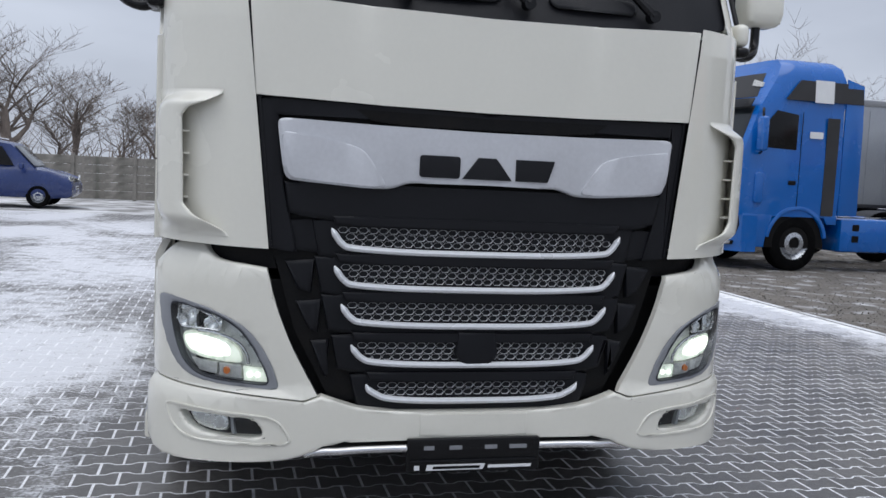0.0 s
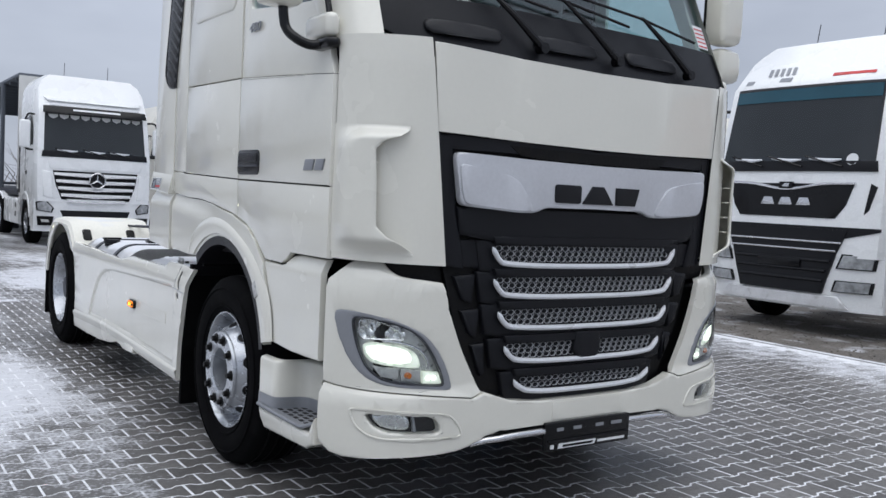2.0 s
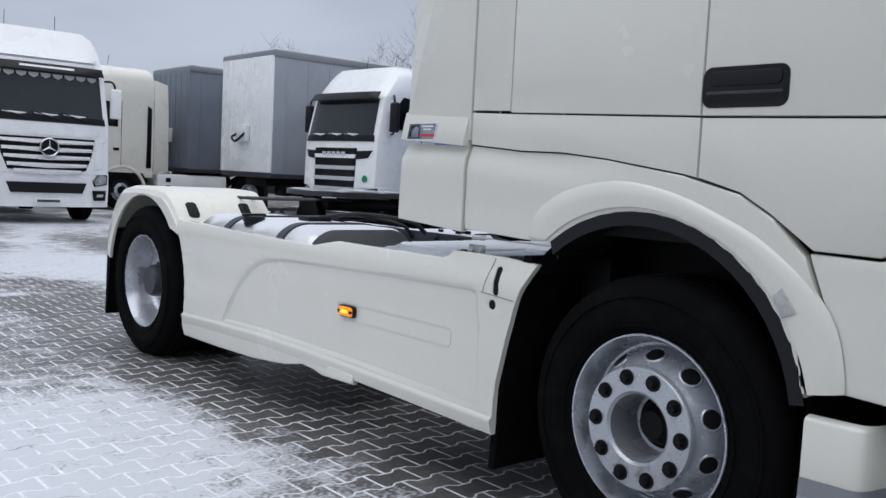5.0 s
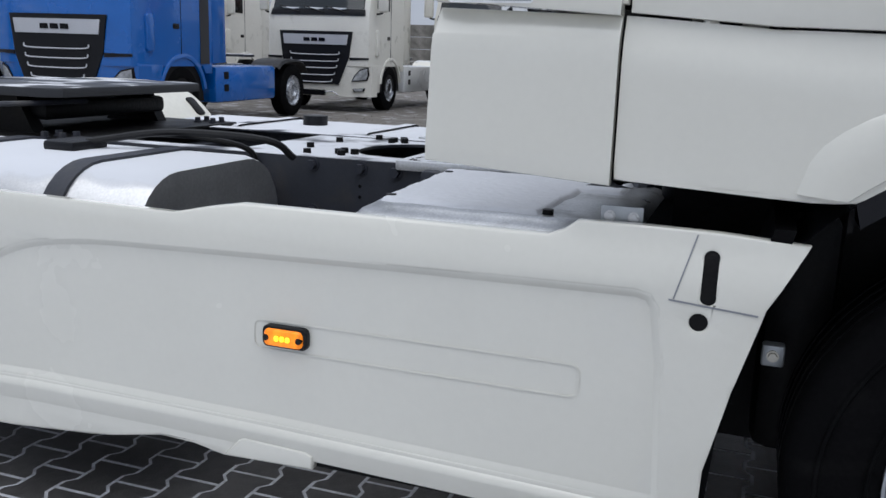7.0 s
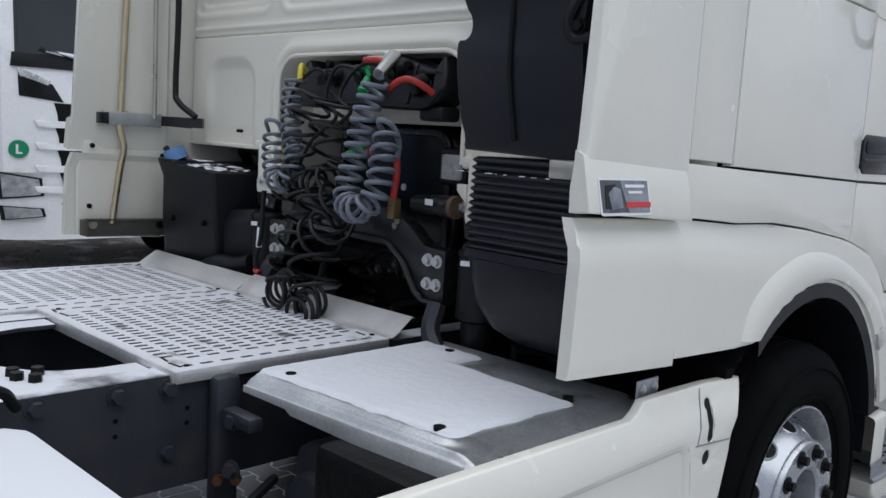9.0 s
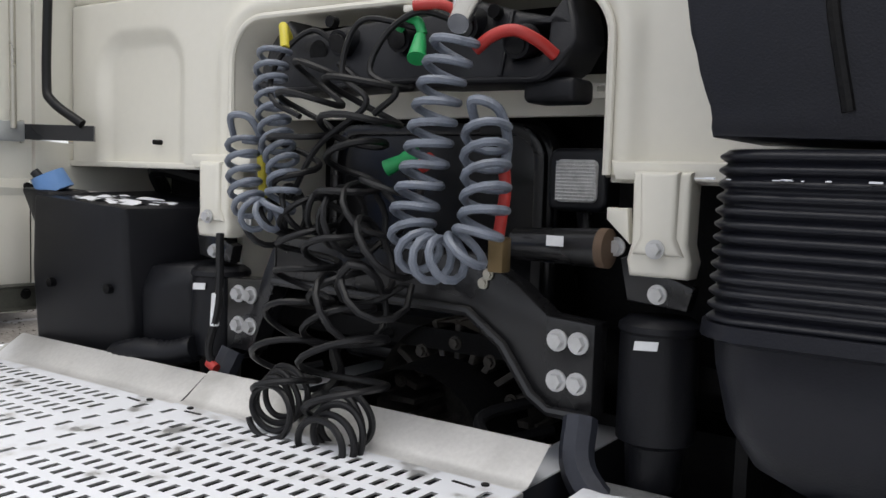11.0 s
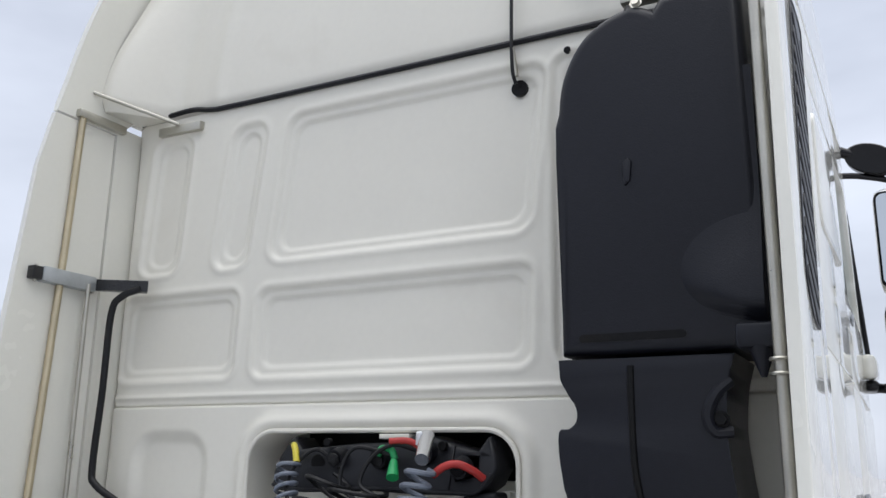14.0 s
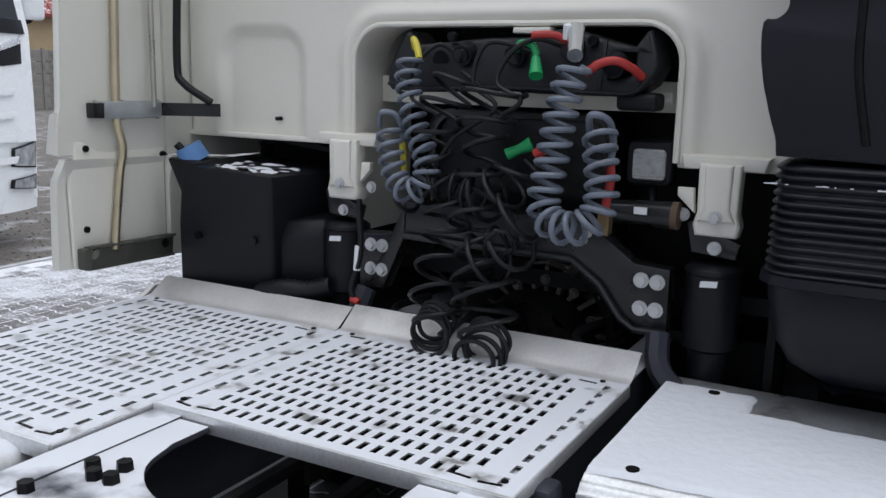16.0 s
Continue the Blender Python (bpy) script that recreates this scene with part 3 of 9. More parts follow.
def inset(o, d):
    """A closed outline moved inwards by d along its edges' normals."""
    area = sum(p[0] * q[1] - q[0] * p[1] for p, q in zip(o, o[1:] + o[:1]))
    k = d if area > 0 else -d
    out = []
    for a, b, c in zip(o[-1:] + o[:-1], o, o[1:] + o[:1]):
        n1, n2 = Vector((a[1] - b[1], b[0] - a[0])).normalized(), Vector((b[1] - c[1], c[0] - b[0])).normalized()
        m = (n1 + n2).normalized()
        q = k / max(.4, m.dot(n1))
        out.append((b[0] + m.x * q, b[1] + m.y * q))
    return out


LAMP_S = soft([(1.275, .968), (1.205, .970), (1.12, .960), (1.03, .941), (.938, .909), (.871, .870), (.816, .808), (.775, .735), (.742, .640), (.81, .647), (.95, .657), (1.05, .667), (1.12, .692), (1.18, .745), (1.227, .82), (1.262, .905)])
LENS_S = soft([(1.190, .948), (1.122, .945), (1.032, .930), (.948, .902), (.890, .864), (.840, .796), (.801, .722), (.778, .657), (.875, .664), (.998, .673), (1.066, .690), (1.126, .738), (1.165, .818), (1.186, .895)])
FOG = soft([(1.125, .548), (.996, .549), (.850, .535), (.812, .515), (.795, .463), (.925, .466), (1.017, .470), (1.080, .493)])
RING = soft([(1.190, .572), (1.10, .572), (.96, .562), (.822, .552), (.745, .535), (.705, .482), (.690, .443), (.765, .438), (.924, .438), (1.045, .443), (1.115, .462), (1.165, .505)])
for sg in (-1, 1):
    mir = lambda o: [(sg * u, v) for u, v in o]
    inner = [(p.x, p.y) for p in smooth_line([(.605, .622, 0), (.655, .71, 0), (.712, .82, 0), (.768, .96, 0), (.792, 1.05, 0), (.80, 1.075, 0)], 4)]
    up = [(.805, 1.093), (.889, 1.104), (.945, 1.109), (.985, 1.115), (1.005, 1.121), (1.023, 1.130), (1.042, 1.142), (1.055, 1.154), (1.070, 1.170), (1.09, 1.178), (1.20, 1.178), (1.225, 1.168), (1.252, 1.146), (1.278, 1.126), (S2 - .015, 1.105), (S2, 1.092), (S2, .66), (1.112, .645), (.926, .633), (.65, .606)] + inner
    part("bumper_upper", slab(mir(up), bumper_map(), 0.03, 0.007, 0.06, .05, holes=[mir(shrink(LAMP_S, .003))]), CREAM, cab)
    lamp = part("headlamp", slab(mir(shrink(LAMP_S, .01)), bumper_map(-.045), 0.01, 0, 0.06), stuff("lamp_shell", (.62, .63, .63), .3, metal=.5, var=.2, scale=25), cab, "lit headlamp with grey bezel and clear lens")
    part("bezel", slab(mir(LAMP_S), bumper_map(.003), 0.07, 0.005, 0.06, holes=[mir(LENS_S)]), LAMP_GREY, lamp, "matt grey bezel")
    part("lens_gasket", slab(mir(LENS_S), bumper_map(.004), 0.03, 0, 0.06, holes=[mir(shrink(LENS_S, .005))]), CHASSIS, lamp)
    # high beam bowl above, low beam bowl with its lit core below
    hi = soft([(1.165, .932), (1.113, .942), (1.043, .918), (.992, .895), (.960, .852), (1.05, .856), (1.155, .853)])

    def bowl(u, v):
        q = .012 * math.sin(u * 95) * math.sin(v * 70) + .035 * ((u - 1.07) ** 2 + (v - .90) ** 2) / .006 * .3
        x, y = nose(sg * u, bump_out(v) - .034 + q)
        return x, y, v
    part("high_beam", grid(bowl, np.linspace(.96, 1.168, 34), np.linspace(.85, .943, 20), lambda u, v: in_round(u, v, .965, 1.165, .852, .942, .03) > 0), REFLECTOR, lamp, "faceted bright reflector", sharp=80)
    part("high_beam_rim", tube(BM(), [bumper_map(-.012)(sg * u, v, 0) for u, v in hi + hi[:1]], .004, 6), CHROME, lamp)
    lo = soft([(1.150, .835), (1.074, .842), (.980, .829), (.906, .799), (.880, .731), (1.0, .742), (1.105, .752), (1.140, .785)])
    part("low_beam_bowl", slab(mir(lo), bumper_map(-.018), 0.02, 0.010, 0.05, seg=3), BEAM_SOFT, lamp, "lit low beam bowl")
    part("low_beam", slab(mir(soft([(1.135, .826), (1.06, .832), (.985, .822), (.935, .80), (.925, .755), (1.0, .756), (1.09, .765), (1.125, .79)])), bumper_map(-.012), 0.02, 0.012, 0.05, seg=3), BEAM, lamp, "lit low beam")
    part("chrome_brow", tube(BM(), smooth_line([bumper_map(-.006)(sg * u, v, 0) for u, v in ((1.06, .850), (.98, .842), (.905, .815), (.868, .770), (.862, .735))], 5), .006, 8), CHROME, lamp)
    part("position_reflector", slab(mir([(1.10, .742), (.985, .733), (.985, .687), (1.06, .697)]), bumper_map(-.018), 0.02, 0.004, 0.04), FROST, lamp)
    sig = part("turn_signal", slab(mir([(.978, .732), (.888, .726), (.886, .676), (.974, .683)]), bumper_map(-.016), 0.02, 0.004, 0.05), FROST, lamp, "clear turn signal with amber bulb")
    x, y = nose(sg * .945, bump_out(.706) - .016)
    part("bulb", cyl(BM(), (x, y + .01, .706), (x, y - .012, .706), .015, .012, seg=14), AMBER, sig, "amber bulb")
    drl = part("daylight_lamp", slab(mir([(.882, .722), (.806, .716), (.785, .666), (.878, .671)]), bumper_map(-.014), 0.02, 0.004, 0.05), BEAM_SOFT, lamp, "lit daylight lamp")
    for u in (.855, .825):
        x, y = nose(sg * u, bump_out(.695) - .008)
        part("led", cyl(BM(), (x, y + .012, .694), (x, y, .694), .012, .009, seg=12), BEAM, drl)
    part("lens", slab(mir(shrink(LENS_S, .004)), bumper_map(.006), 0.004, 0, 0.05), LENS, lamp, "clear lens")
    # near-black sheet that paints the shade in the gap above the bumper
    part("bumper_gap", slab(mir([(.79, 1.175), (1.0, 1.175), (1.08, 1.19), (1.07, 1.15), (.98, 1.09), (.775, 1.085)]), front_map(-.075), 0.02, 0, 0.06), OILY_AND_SHADE, cab)
    fl = part("fog_lamp", slab(mir(FOG), bumper_map(-.05), 0.01, 0, 0.05), BLACK, cab, "clear fog lamp in a moulded recess")
    part("fog_divider", slab(mir([(.925, .545), (.915, .545), (.90, .47), (.915, .47)]), bumper_map(-.024), 0.02, 0.002, 0.05), LAMP_GREY, fl)
    part("fog_bowl", slab(mir(soft([(1.10, .540), (.935, .540), (.925, .475), (1.02, .478), (1.07, .497)])), bumper_map(-.035), 0.02, 0.008, 0.04), REFLECTOR, fl)
    part("lens", slab(mir(shrink(FOG, .003)), bumper_map(-.014), 0.003, 0, 0.05), LENS, fl)
    part("fog_surround", slab(mir(RING), bumper_map(.005), 0.012, 0.006, 0.05, holes=[mir(shrink(RING, .013))]), CREAM, fl)

low_half = [(.59, .622), (.65, .600), (.926, .627), (1.112, .639), (S2, .654), (S2, .42), (S2 - .06, .372), (1.19, .362), (1.058, .366), (.897, .372), (.72, .378), (.66, .392), (.58, .43), (.50, .448)]
low = [(0, .560), (.3, .562), (.45, .578)] + low_half + [(.3, .452)]
part("bumper_lower", slab(low + [(-u, v) for u, v in reversed(low[1:])], bumper_map(), 0.05, 0.012, 0.06, .05, holes=[[(s * u, v) for u, v in FOG] for s in (-1, 1)], seg=3), CREAM, cab)
part("bumper_flap", slab([(-.215, .553), (.215, .553), (.215, .468), (-.215, .468)], bumper_map(.003), 0.02, 0.004, 0.06), CREAM, cab)
arc = [(-.645, .415), (-.60, .430), (-.55, .447), (-.47, .458), (-.25, .462), (.25, .462), (.47, .458), (.55, .447), (.60, .430), (.645, .415)]
pts = []
for p in smooth_line([(u, v, 0) for u, v in arc], 5):
    x, y = nose(p.x, .034)
    pts.append((x, y + .03 * ramp(abs(p.x), .50, .645), p.y - .038 + .018 * ramp(abs(p.x), .50, .645)))
part("chrome_bow", tube(BM(), pts, .015, 10), CHROME, cab, "satin chrome strip")
box(b := BM(), -.60, .60, .19, .26, .37, .45, .02)
part("lower_grille", b, BLACK, cab)
plate = part("plate_holder", slab(rounded(-.265, .265, .33, .462, .008), front_map(.05), 0.018, 0.004), GLOSS_BLACK, cab, "empty black plate holder with dealer strip")
for u0, u1, v0, v1 in ((-.20, -.16, .42, .435), (-.10, -.05, .42, .435), (.04, .09, .42, .435), (.14, .21, .42, .435)):
    part("slot", slab([(u0, v0), (u1, v0), (u1, v1), (u0, v1)], front_map(.053), 0.004), LAMP_GREY, plate)
part("frame_bar", slab([(-.25, .375), (.25, .375), (.25, .381), (-.25, .381)], front_map(.056), 0.008), BLACK, plate)
part("strip", slab([(-.19, .340), (.035, .340), (.045, .362), (-.185, .362)], front_map(.053), 0.004), PAPER, plate, "white dealer strip")
part("print_bar", slab([(-.165, .346), (.02, .346), (.025, .356), (-.16, .356)], front_map(.055), 0.003), GLOSS_BLACK, plate)
part("print_bar", slab([(.055, .345), (.23, .345), (.233, .356), (.058, .356)], front_map(.053), 0.003), PAPER, plate)
part("emblem", slab([(-.235, .342), (-.215, .342), (-.215, .360), (-.235, .360)], front_map(.053), 0.003), PAPER, plate)

# cab shell behind the panels, up to the roof


def shell_ring(z, yf, half, yb, c):
    """Plan of the cab at one height: rounded front corners, square rear."""
    pts = []
    for k in range(9):
        a = k / 8 * math.pi / 2
        pts.append((-half + c - c * math.sin(math.pi / 2 - a) * 1.0, yf + c * 1.15 - c * 1.15 * math.sin(a), z))
    bow = .045
    full = []
    for x, y, zz in pts:
        full.append((x, y, zz))
    for k in range(1, 8):
        x = (-half + c) + (2 * half - 2 * c) * k / 8
        full.append((x, yf - bow * (1 - (x / (half - c)) ** 2), z))
    for x, y, zz in reversed(pts):
        full.append((-x, y, zz))
    full.append((half, yb, z))
    full.append((-half, yb, z))
    return full


bm = BM()
loft(bm, [shell_ring(1.20, .14, 1.175, 1.92, .27), shell_ring(2.07, .15, 1.19, 1.92, .26)], caps=True)
part("cab_shell", bm, BLACK, cab)
bm = BM()
loft(bm, [shell_ring(2.96, .50, 1.19, 2.235, .22), shell_ring(3.06, .55, 1.19, 2.235, .22), shell_ring(3.45, .80, 1.15, 2.20, .25), shell_ring(3.72, 1.10, 1.05, 2.12, .30), shell_ring(3.82, 1.5, .90, 2.0, .3)], caps=True)
part("roof", bm, CREAM, cab)
# pillars, rear part and glazing of the upper cab
for sg in (-1, 1):
    s_in, s_out = s_of_x(1.075), s_of_y(.345)

    def pillar(u, z):
        t = (z - 2.07) / .91
        x, y = nose(sg * (s_in + (s_out - s_in) * u))
        return x * (1 - .03 * max(0, t)), y + .06 * max(0, min(z, 2.09) - 2.0) + .40 * max(0, t), z
    part("windscreen_pillar", grid(pillar, np.linspace(0, 1, 14), np.linspace(2.08, 2.99, 16)), CREAM, cab, sharp=60)
    part("upper_side", slab([(1.36, 2.02), (2.24, 2.02), (2.24, 3.0), (1.36, 3.0)], side_map(sg, 1.19), .03), BLACK, cab)
    part("door_frame", slab([(.345, 1.941), (.85, 1.976), (1.345, 2.004), (1.345, 3.0), (.745, 3.0)], side_map(sg, 1.216), .03, .004, holes=[soft([(.55, 2.27), (.90, 2.295), (1.26, 2.335), (1.26, 2.82), (.80, 2.82), (.62, 2.46)])]), CREAM, cab)
    part("door_glass", slab([(.53, 2.25), (1.28, 2.25), (1.28, 2.84), (.77, 2.84)], side_map(sg, 1.20), .006), SCREEN, cab, "green tinted side glass")


def screen_map(off=0.0):
    def f(u, v, w):
        t = (v - 2.07) / .91
        half = 1.12 - .04 * t
        return u * half, .12 + .40 * t + .09 * abs(u) ** 2.6 + w - off, v
    return f


part("windscreen", slab([(-.955, 2.30), (.955, 2.30), (.95, 2.90), (-.95, 2.90)], screen_map(), .006, 0, .1), SCREEN, cab, "tinted windscreen")
part("windscreen_cowl", slab([(-.972, 2.31), (.972, 2.31), (.985, 2.20), (.96, 2.13), (.88, 2.095), (.5, 2.075), (0, 2.068), (-.5, 2.075), (-.88, 2.095), (-.96, 2.13), (-.985, 2.20)], screen_map(.012), .03, .006, .08), GRILLE, cab)
part("sun_visor", slab([(-.98, 2.88), (.98, 2.88), (.96, 3.02), (-.96, 3.02)], screen_map(.09), .02, .006, .1), GLOSS_BLACK, cab)
for u in (-.62, -.12, .40):   # raised scoops in the cowl
    part("cowl_scoop", slab(rounded(u - .17, u + .17, 2.135, 2.20, .03), screen_map(.034), .03, .014, .08, seg=3), BLACK, cab)
box(b := BM(), -1.1, 1.1, .62, .9, 2.0, 2.20, .06)
part("dashboard", b, DARK_IN, cab)
for xs in (-.75, .62):
    box(b := BM(), xs - .22, xs + .22, 1.25, 1.4, 2.0, 2.85, .06)
    part("seat_back", b, DARK_IN, cab)
bm = BM()
tor = [(.62 + .2 * math.cos(a), .86 + .05 * math.sin(a), 2.36 + .18 * math.sin(a)) for a in np.linspace(0, 2 * math.pi, 25)]
tube(bm, tor, .014, 8)
part("steering_wheel", bm, BLACK, cab)
part("cab_lining", slab([(-1.15, 2.0), (1.15, 2.0), (1.15, 2.95), (-1.15, 2.95)], rear_map(2.15), .02), CAB_IN, cab)
part("cab_ceiling", box(BM(), -1.14, 1.14, .62, 2.12, 2.935, 2.955), CAB_IN, cab)
for u0, u1 in ((-.40, -.86), (.02, -.46), (.50, .02)):   # wipers: pivot low, blade lying along the glass
    f = screen_map(.06)
    bm = BM()
    p0, p1 = Vector(f(u0 + .12, 2.135, 0)), Vector(f(u0 - .12, 2.40, 0))
    tube(bm, [p0, p0.lerp(p1, .5) + Vector((0, -.012, 0)), p1], [.020, .014, .008], 8)
    cyl(bm, p0 + Vector((0, .03, 0)), p0 + Vector((0, -.015, 0)), .024, seg=14)
    a, b2 = Vector(f(u0 - .50, 2.43, 0)), Vector(f(u0 + .25, 2.33, 0))
    tube(bm, [a, a.lerp(b2, .5) + Vector((0, -.01, .012)), b2], .007, 6)
    part("wiper", bm, GLOSS_BLACK, cab)
sticker = part("permit_sticker", slab([(.86, 2.33), (.95, 2.33), (.95, 2.46), (.86, 2.46)], screen_map(.008), .002), PAPER, cab, "red and white permit sticker")
for k in range(5):
    part("print_bar", slab([(.866, 2.34 + .024 * k), (.944, 2.34 + .024 * k), (.944, 2.347 + .024 * k), (.866, 2.347 + .024 * k)], screen_map(.010), .002), RED_PAINT, sticker)

# mirrors on curved arms
for sg in (-1, 1):
    X = sg * 1.405
    mirror = part("mirror", tube(BM(), smooth_line([(sg * 1.24, .40, 2.062), (sg * 1.29, .42, 2.054), (sg * 1.345, .44, 2.075), (sg * 1.380, .475, 2.125), (sg * 1.39, .49, 2.24)], 6), .021, 10), GLOSS_BLACK, cab, "cream mirror housing on black arm")
    part("upper_arm", tube(BM(), smooth_line([(sg * 1.20, .66, 2.925), (sg * 1.28, .60, 2.93), (sg * 1.40, .52, 2.915), (sg * 1.44, .49, 2.88)], 5), .013, 10), GLOSS_BLACK, mirror)
    for z0, z1 in ((2.205, 2.40), (2.425, 2.885)):
        bm = BM()
        loft(bm, [[(X + p * w, .495 + q * d, z) for p, q in rounded(-.5, .5, -.5, .5, .22, 5)] for z, w, d in ((z0, .10, .07), (z0 + .006, .14, .105), (z0 + .02, .172, .135), (z0 + .06, .190, .15), (z1 - .06, .190, .15), (z1 - .02, .172, .135), (z1, .12, .08))])
        part("housing", bm, CREAM, mirror)
        part("glass_frame", slab(rounded(X - .090, X + .090, z0 + .025, z1 - .022, .035), rear_map(.575), .014, .004), GLOSS_BLACK, mirror)
        part("glass", slab(rounded(X - .080, X + .080, z0 + .036, z1 - .033, .028), rear_map(.5775), .004), MIRROR, mirror)
    part("foot", box(BM(), min(sg * 1.20, sg * 1.265), max(sg * 1.20, sg * 1.265), .320, .545, 2.088, 2.188, .028, 3), CREAM, mirror)
    part("foot_base", box(BM(), min(sg * 1.20, sg * 1.265), max(sg * 1.20, sg * 1.265), .310, .480, 2.040, 2.086, .020, 3), GLOSS_BLACK, mirror)
    part("pillar_trim", tube(BM(), [(sg * (1.232 - .036 * t), .345 + .40 * t, 2.10 + .89 * t) for t in np.linspace(0, 1, 8)], .011, 8), BLACK, cab, "black trim along the windscreen pillar")
    oval = lathe(BM(), [(-.070, .0), (-.066, .04), (-.045, .070), (-.01, .084), (.03, .086), (.036, .080), (.034, .0)], (0, 0, 0), "y", 28)
    moved(oval, Matrix.Translation((sg * 1.325, .58, 3.0)) @ Matrix.Rotation(radians(sg * 22), 4, "Y") @ Matrix.Diagonal((1.25, 1.0, .78, 1)))
    spot = part("kerb_mirror", oval, GLOSS_BLACK, cab, "round black kerb mirror on the pillar")
    part("spot_arm", tube(BM(), [(sg * 1.17, .62, 3.06), (sg * 1.24, .60, 3.035), (sg * 1.29, .585, 3.015)], [.026, .022, .018], 10), GLOSS_BLACK, spot)

# ---- cab sides ----
def shoulder_x(z):
    """How far the tilted shoulder of the rear side fairing stands out at height z."""
    return 1.227 + .024 * min(1.0, max(0.0, (1.520 - z) / .105))


def on_shoulder(off):
    return lambda u, v, w: (-(shoulder_x(v) + off - w), u, v)


ARCH_C, ARCH_R = (1.55, .585), .607


def arch(c, r, a0, a1, n=14):
    return [(c[0] + r * math.cos(radians(a0 + (a1 - a0) * k / n)), c[1] + r * math.sin(radians(a0 + (a1 - a0) * k / n))) for k in range(n + 1)]


for sg in (-1, 1):
    sm = lambda x: side_map(sg, x)
    door = part("door", slab([(.335, 1.477), (1.345, 1.497), (1.345, 2.000), (.85, 1.972), (.335, 1.937)], sm(1.222), .03, .005), CREAM, cab)
    part("crease", slab([(.60, 1.952), (1.345, 1.992), (1.345, 2.000), (.60, 1.957)], sm(1.226), .01, .003), CREAM, door)
    part("door_lower", slab([(.335, 1.4715), (1.345, 1.4910), (1.345, 1.309), (1.20, 1.270), (1.10, 1.213), (.966, 1.120), (.785, 1.118), (.74, 1.138), (.69, 1.172), (.335, 1.174)], sm(1.220), .03, .006), CREAM, cab)
    handle = part("door_handle", slab(rounded(1.07, 1.347, 1.518, 1.640, .03), sm(1.226), .02, .004), GLOSS_BLACK, door, "black recessed handle")
    part("grip", slab(rounded(1.09, 1.327, 1.582, 1.626, .018), sm(1.231), .012, .004), BLACK, handle)
    part("grip_edge", slab(rounded(1.085, 1.332, 1.557, 1.567, .004), sm(1.23), .01, .002), CHASSIS, handle)
    # sleeper panels
    part("side_panel", slab([(1.3515, 1.4975), (2.1595, 1.5245), (2.1595, 2.014), (1.3515, 1.999)], sm(1.222), .03, .004), CREAM, cab)
    locker = part("locker_door", slab([(1.3515, 2.005), (2.1595, 2.020), (2.1595, 2.78), (1.3515, 2.78)], sm(1.222), .03, .006), CREAM, cab)
    part("locker_relief", slab(rounded(1.44, 2.06, 2.36, 2.70, .05), sm(1.230), .015, .010, seg=3), CREAM, locker)
    part("side_strip", slab([(2.165, 1.530), (2.368, 1.537), (2.368, 2.95), (2.165, 2.95)], sm(1.222), .03, .006), CREAM, cab)
    part("side_top", slab([(1.3515, 2.79), (2.1595, 2.79), (2.1595, 2.97), (1.3515, 2.97)], sm(1.222), .03, .006), CREAM, cab)
    # lower band and fender with wheel arch
    part("sill_band", slab([(1.3515, 1.4915), (2.1, 1.5165), (2.37, 1.528), (2.37, 1.405), (2.1, 1.384), (1.9, 1.380), (1.70, 1.361), (1.40, 1.319), (1.3515, 1.309)], sm(1.219), .03, .004), CREAM, cab)
    fender = [(2.38, 1.400), (2.1, 1.379), (1.90, 1.375), (1.70, 1.356), (1.40, 1.314), (1.20, 1.264), (1.09, 1.200), (.985, 1.10), (.90, .90), (.86, .742), (.96, .735)]
    fender += arch(ARCH_C, ARCH_R, 168, 52, 16) + [(2.00, 1.058), (2.38, 1.075)]
    edge_z = lambda y: 1.276 + .09 * (y - 1.825)
    part("fender", slab(fender, lambda u, v, w: (sg * (1.226 - w - .020 * ramp(u, 1.5, 2.0) * min(1.0, max(0.0, (v - edge_z(u)) / .06))), u, v), .05, .007, .10, .03, seg=3), CREAM, cab)
    flare_out = [(.845, .745), (.85, .80), (.88, .915), (.955, 1.02), (1.09, 1.125), (1.22, 1.19), (1.43, 1.265), (1.65, 1.292), (1.87, 1.25), (2.00, 1.17), (2.035, 1.075)]
    so = [(p.x, p.y) for p in smooth_line([(u, v, 0) for u, v in flare_out], 3)]
    si = arch(ARCH_C, ARCH_R + .004, 167, 52, len(so) - 1)
    bm = BM()
    loft(bm, [[(sg * 1.222, u, v) for u, v in so], [(sg * 1.236, u * .85 + a * .15, v * .85 + b * .15) for (u, v), (a, b) in zip(so, si)], [(sg * 1.240, u * .5 + a * .5, v * .5 + b * .5) for (u, v), (a, b) in zip(so, si)],
              [(sg * 1.236, u * .12 + a * .88, v * .12 + b * .88) for (u, v), (a, b) in zip(so, si)], [(sg * 1.20, a, b) for a, b in si]], closed=False)
    part("fender_flare", bm, CREAM, cab, sharp=60)
    o1, o2 = arch(ARCH_C, ARCH_R, 170, 52, 20), arch(ARCH_C, ARCH_R - .045, 170, 50, 20)
    bm = BM()
    loft(bm, [[(sg * 1.225, u, v) for u, v in o1], [(sg * 1.222, u, v) for u, v in o2], [(sg * .95, u, v) for u, v in o2]], closed=False)
    part("arch_lip", bm, BLACK, cab)
    part("arch_marker", slab([(1.03, .925), (1.065, .985), (1.035, 1.01), (.985, .945)], sm(1.243), .012, .003), FROST, cab)
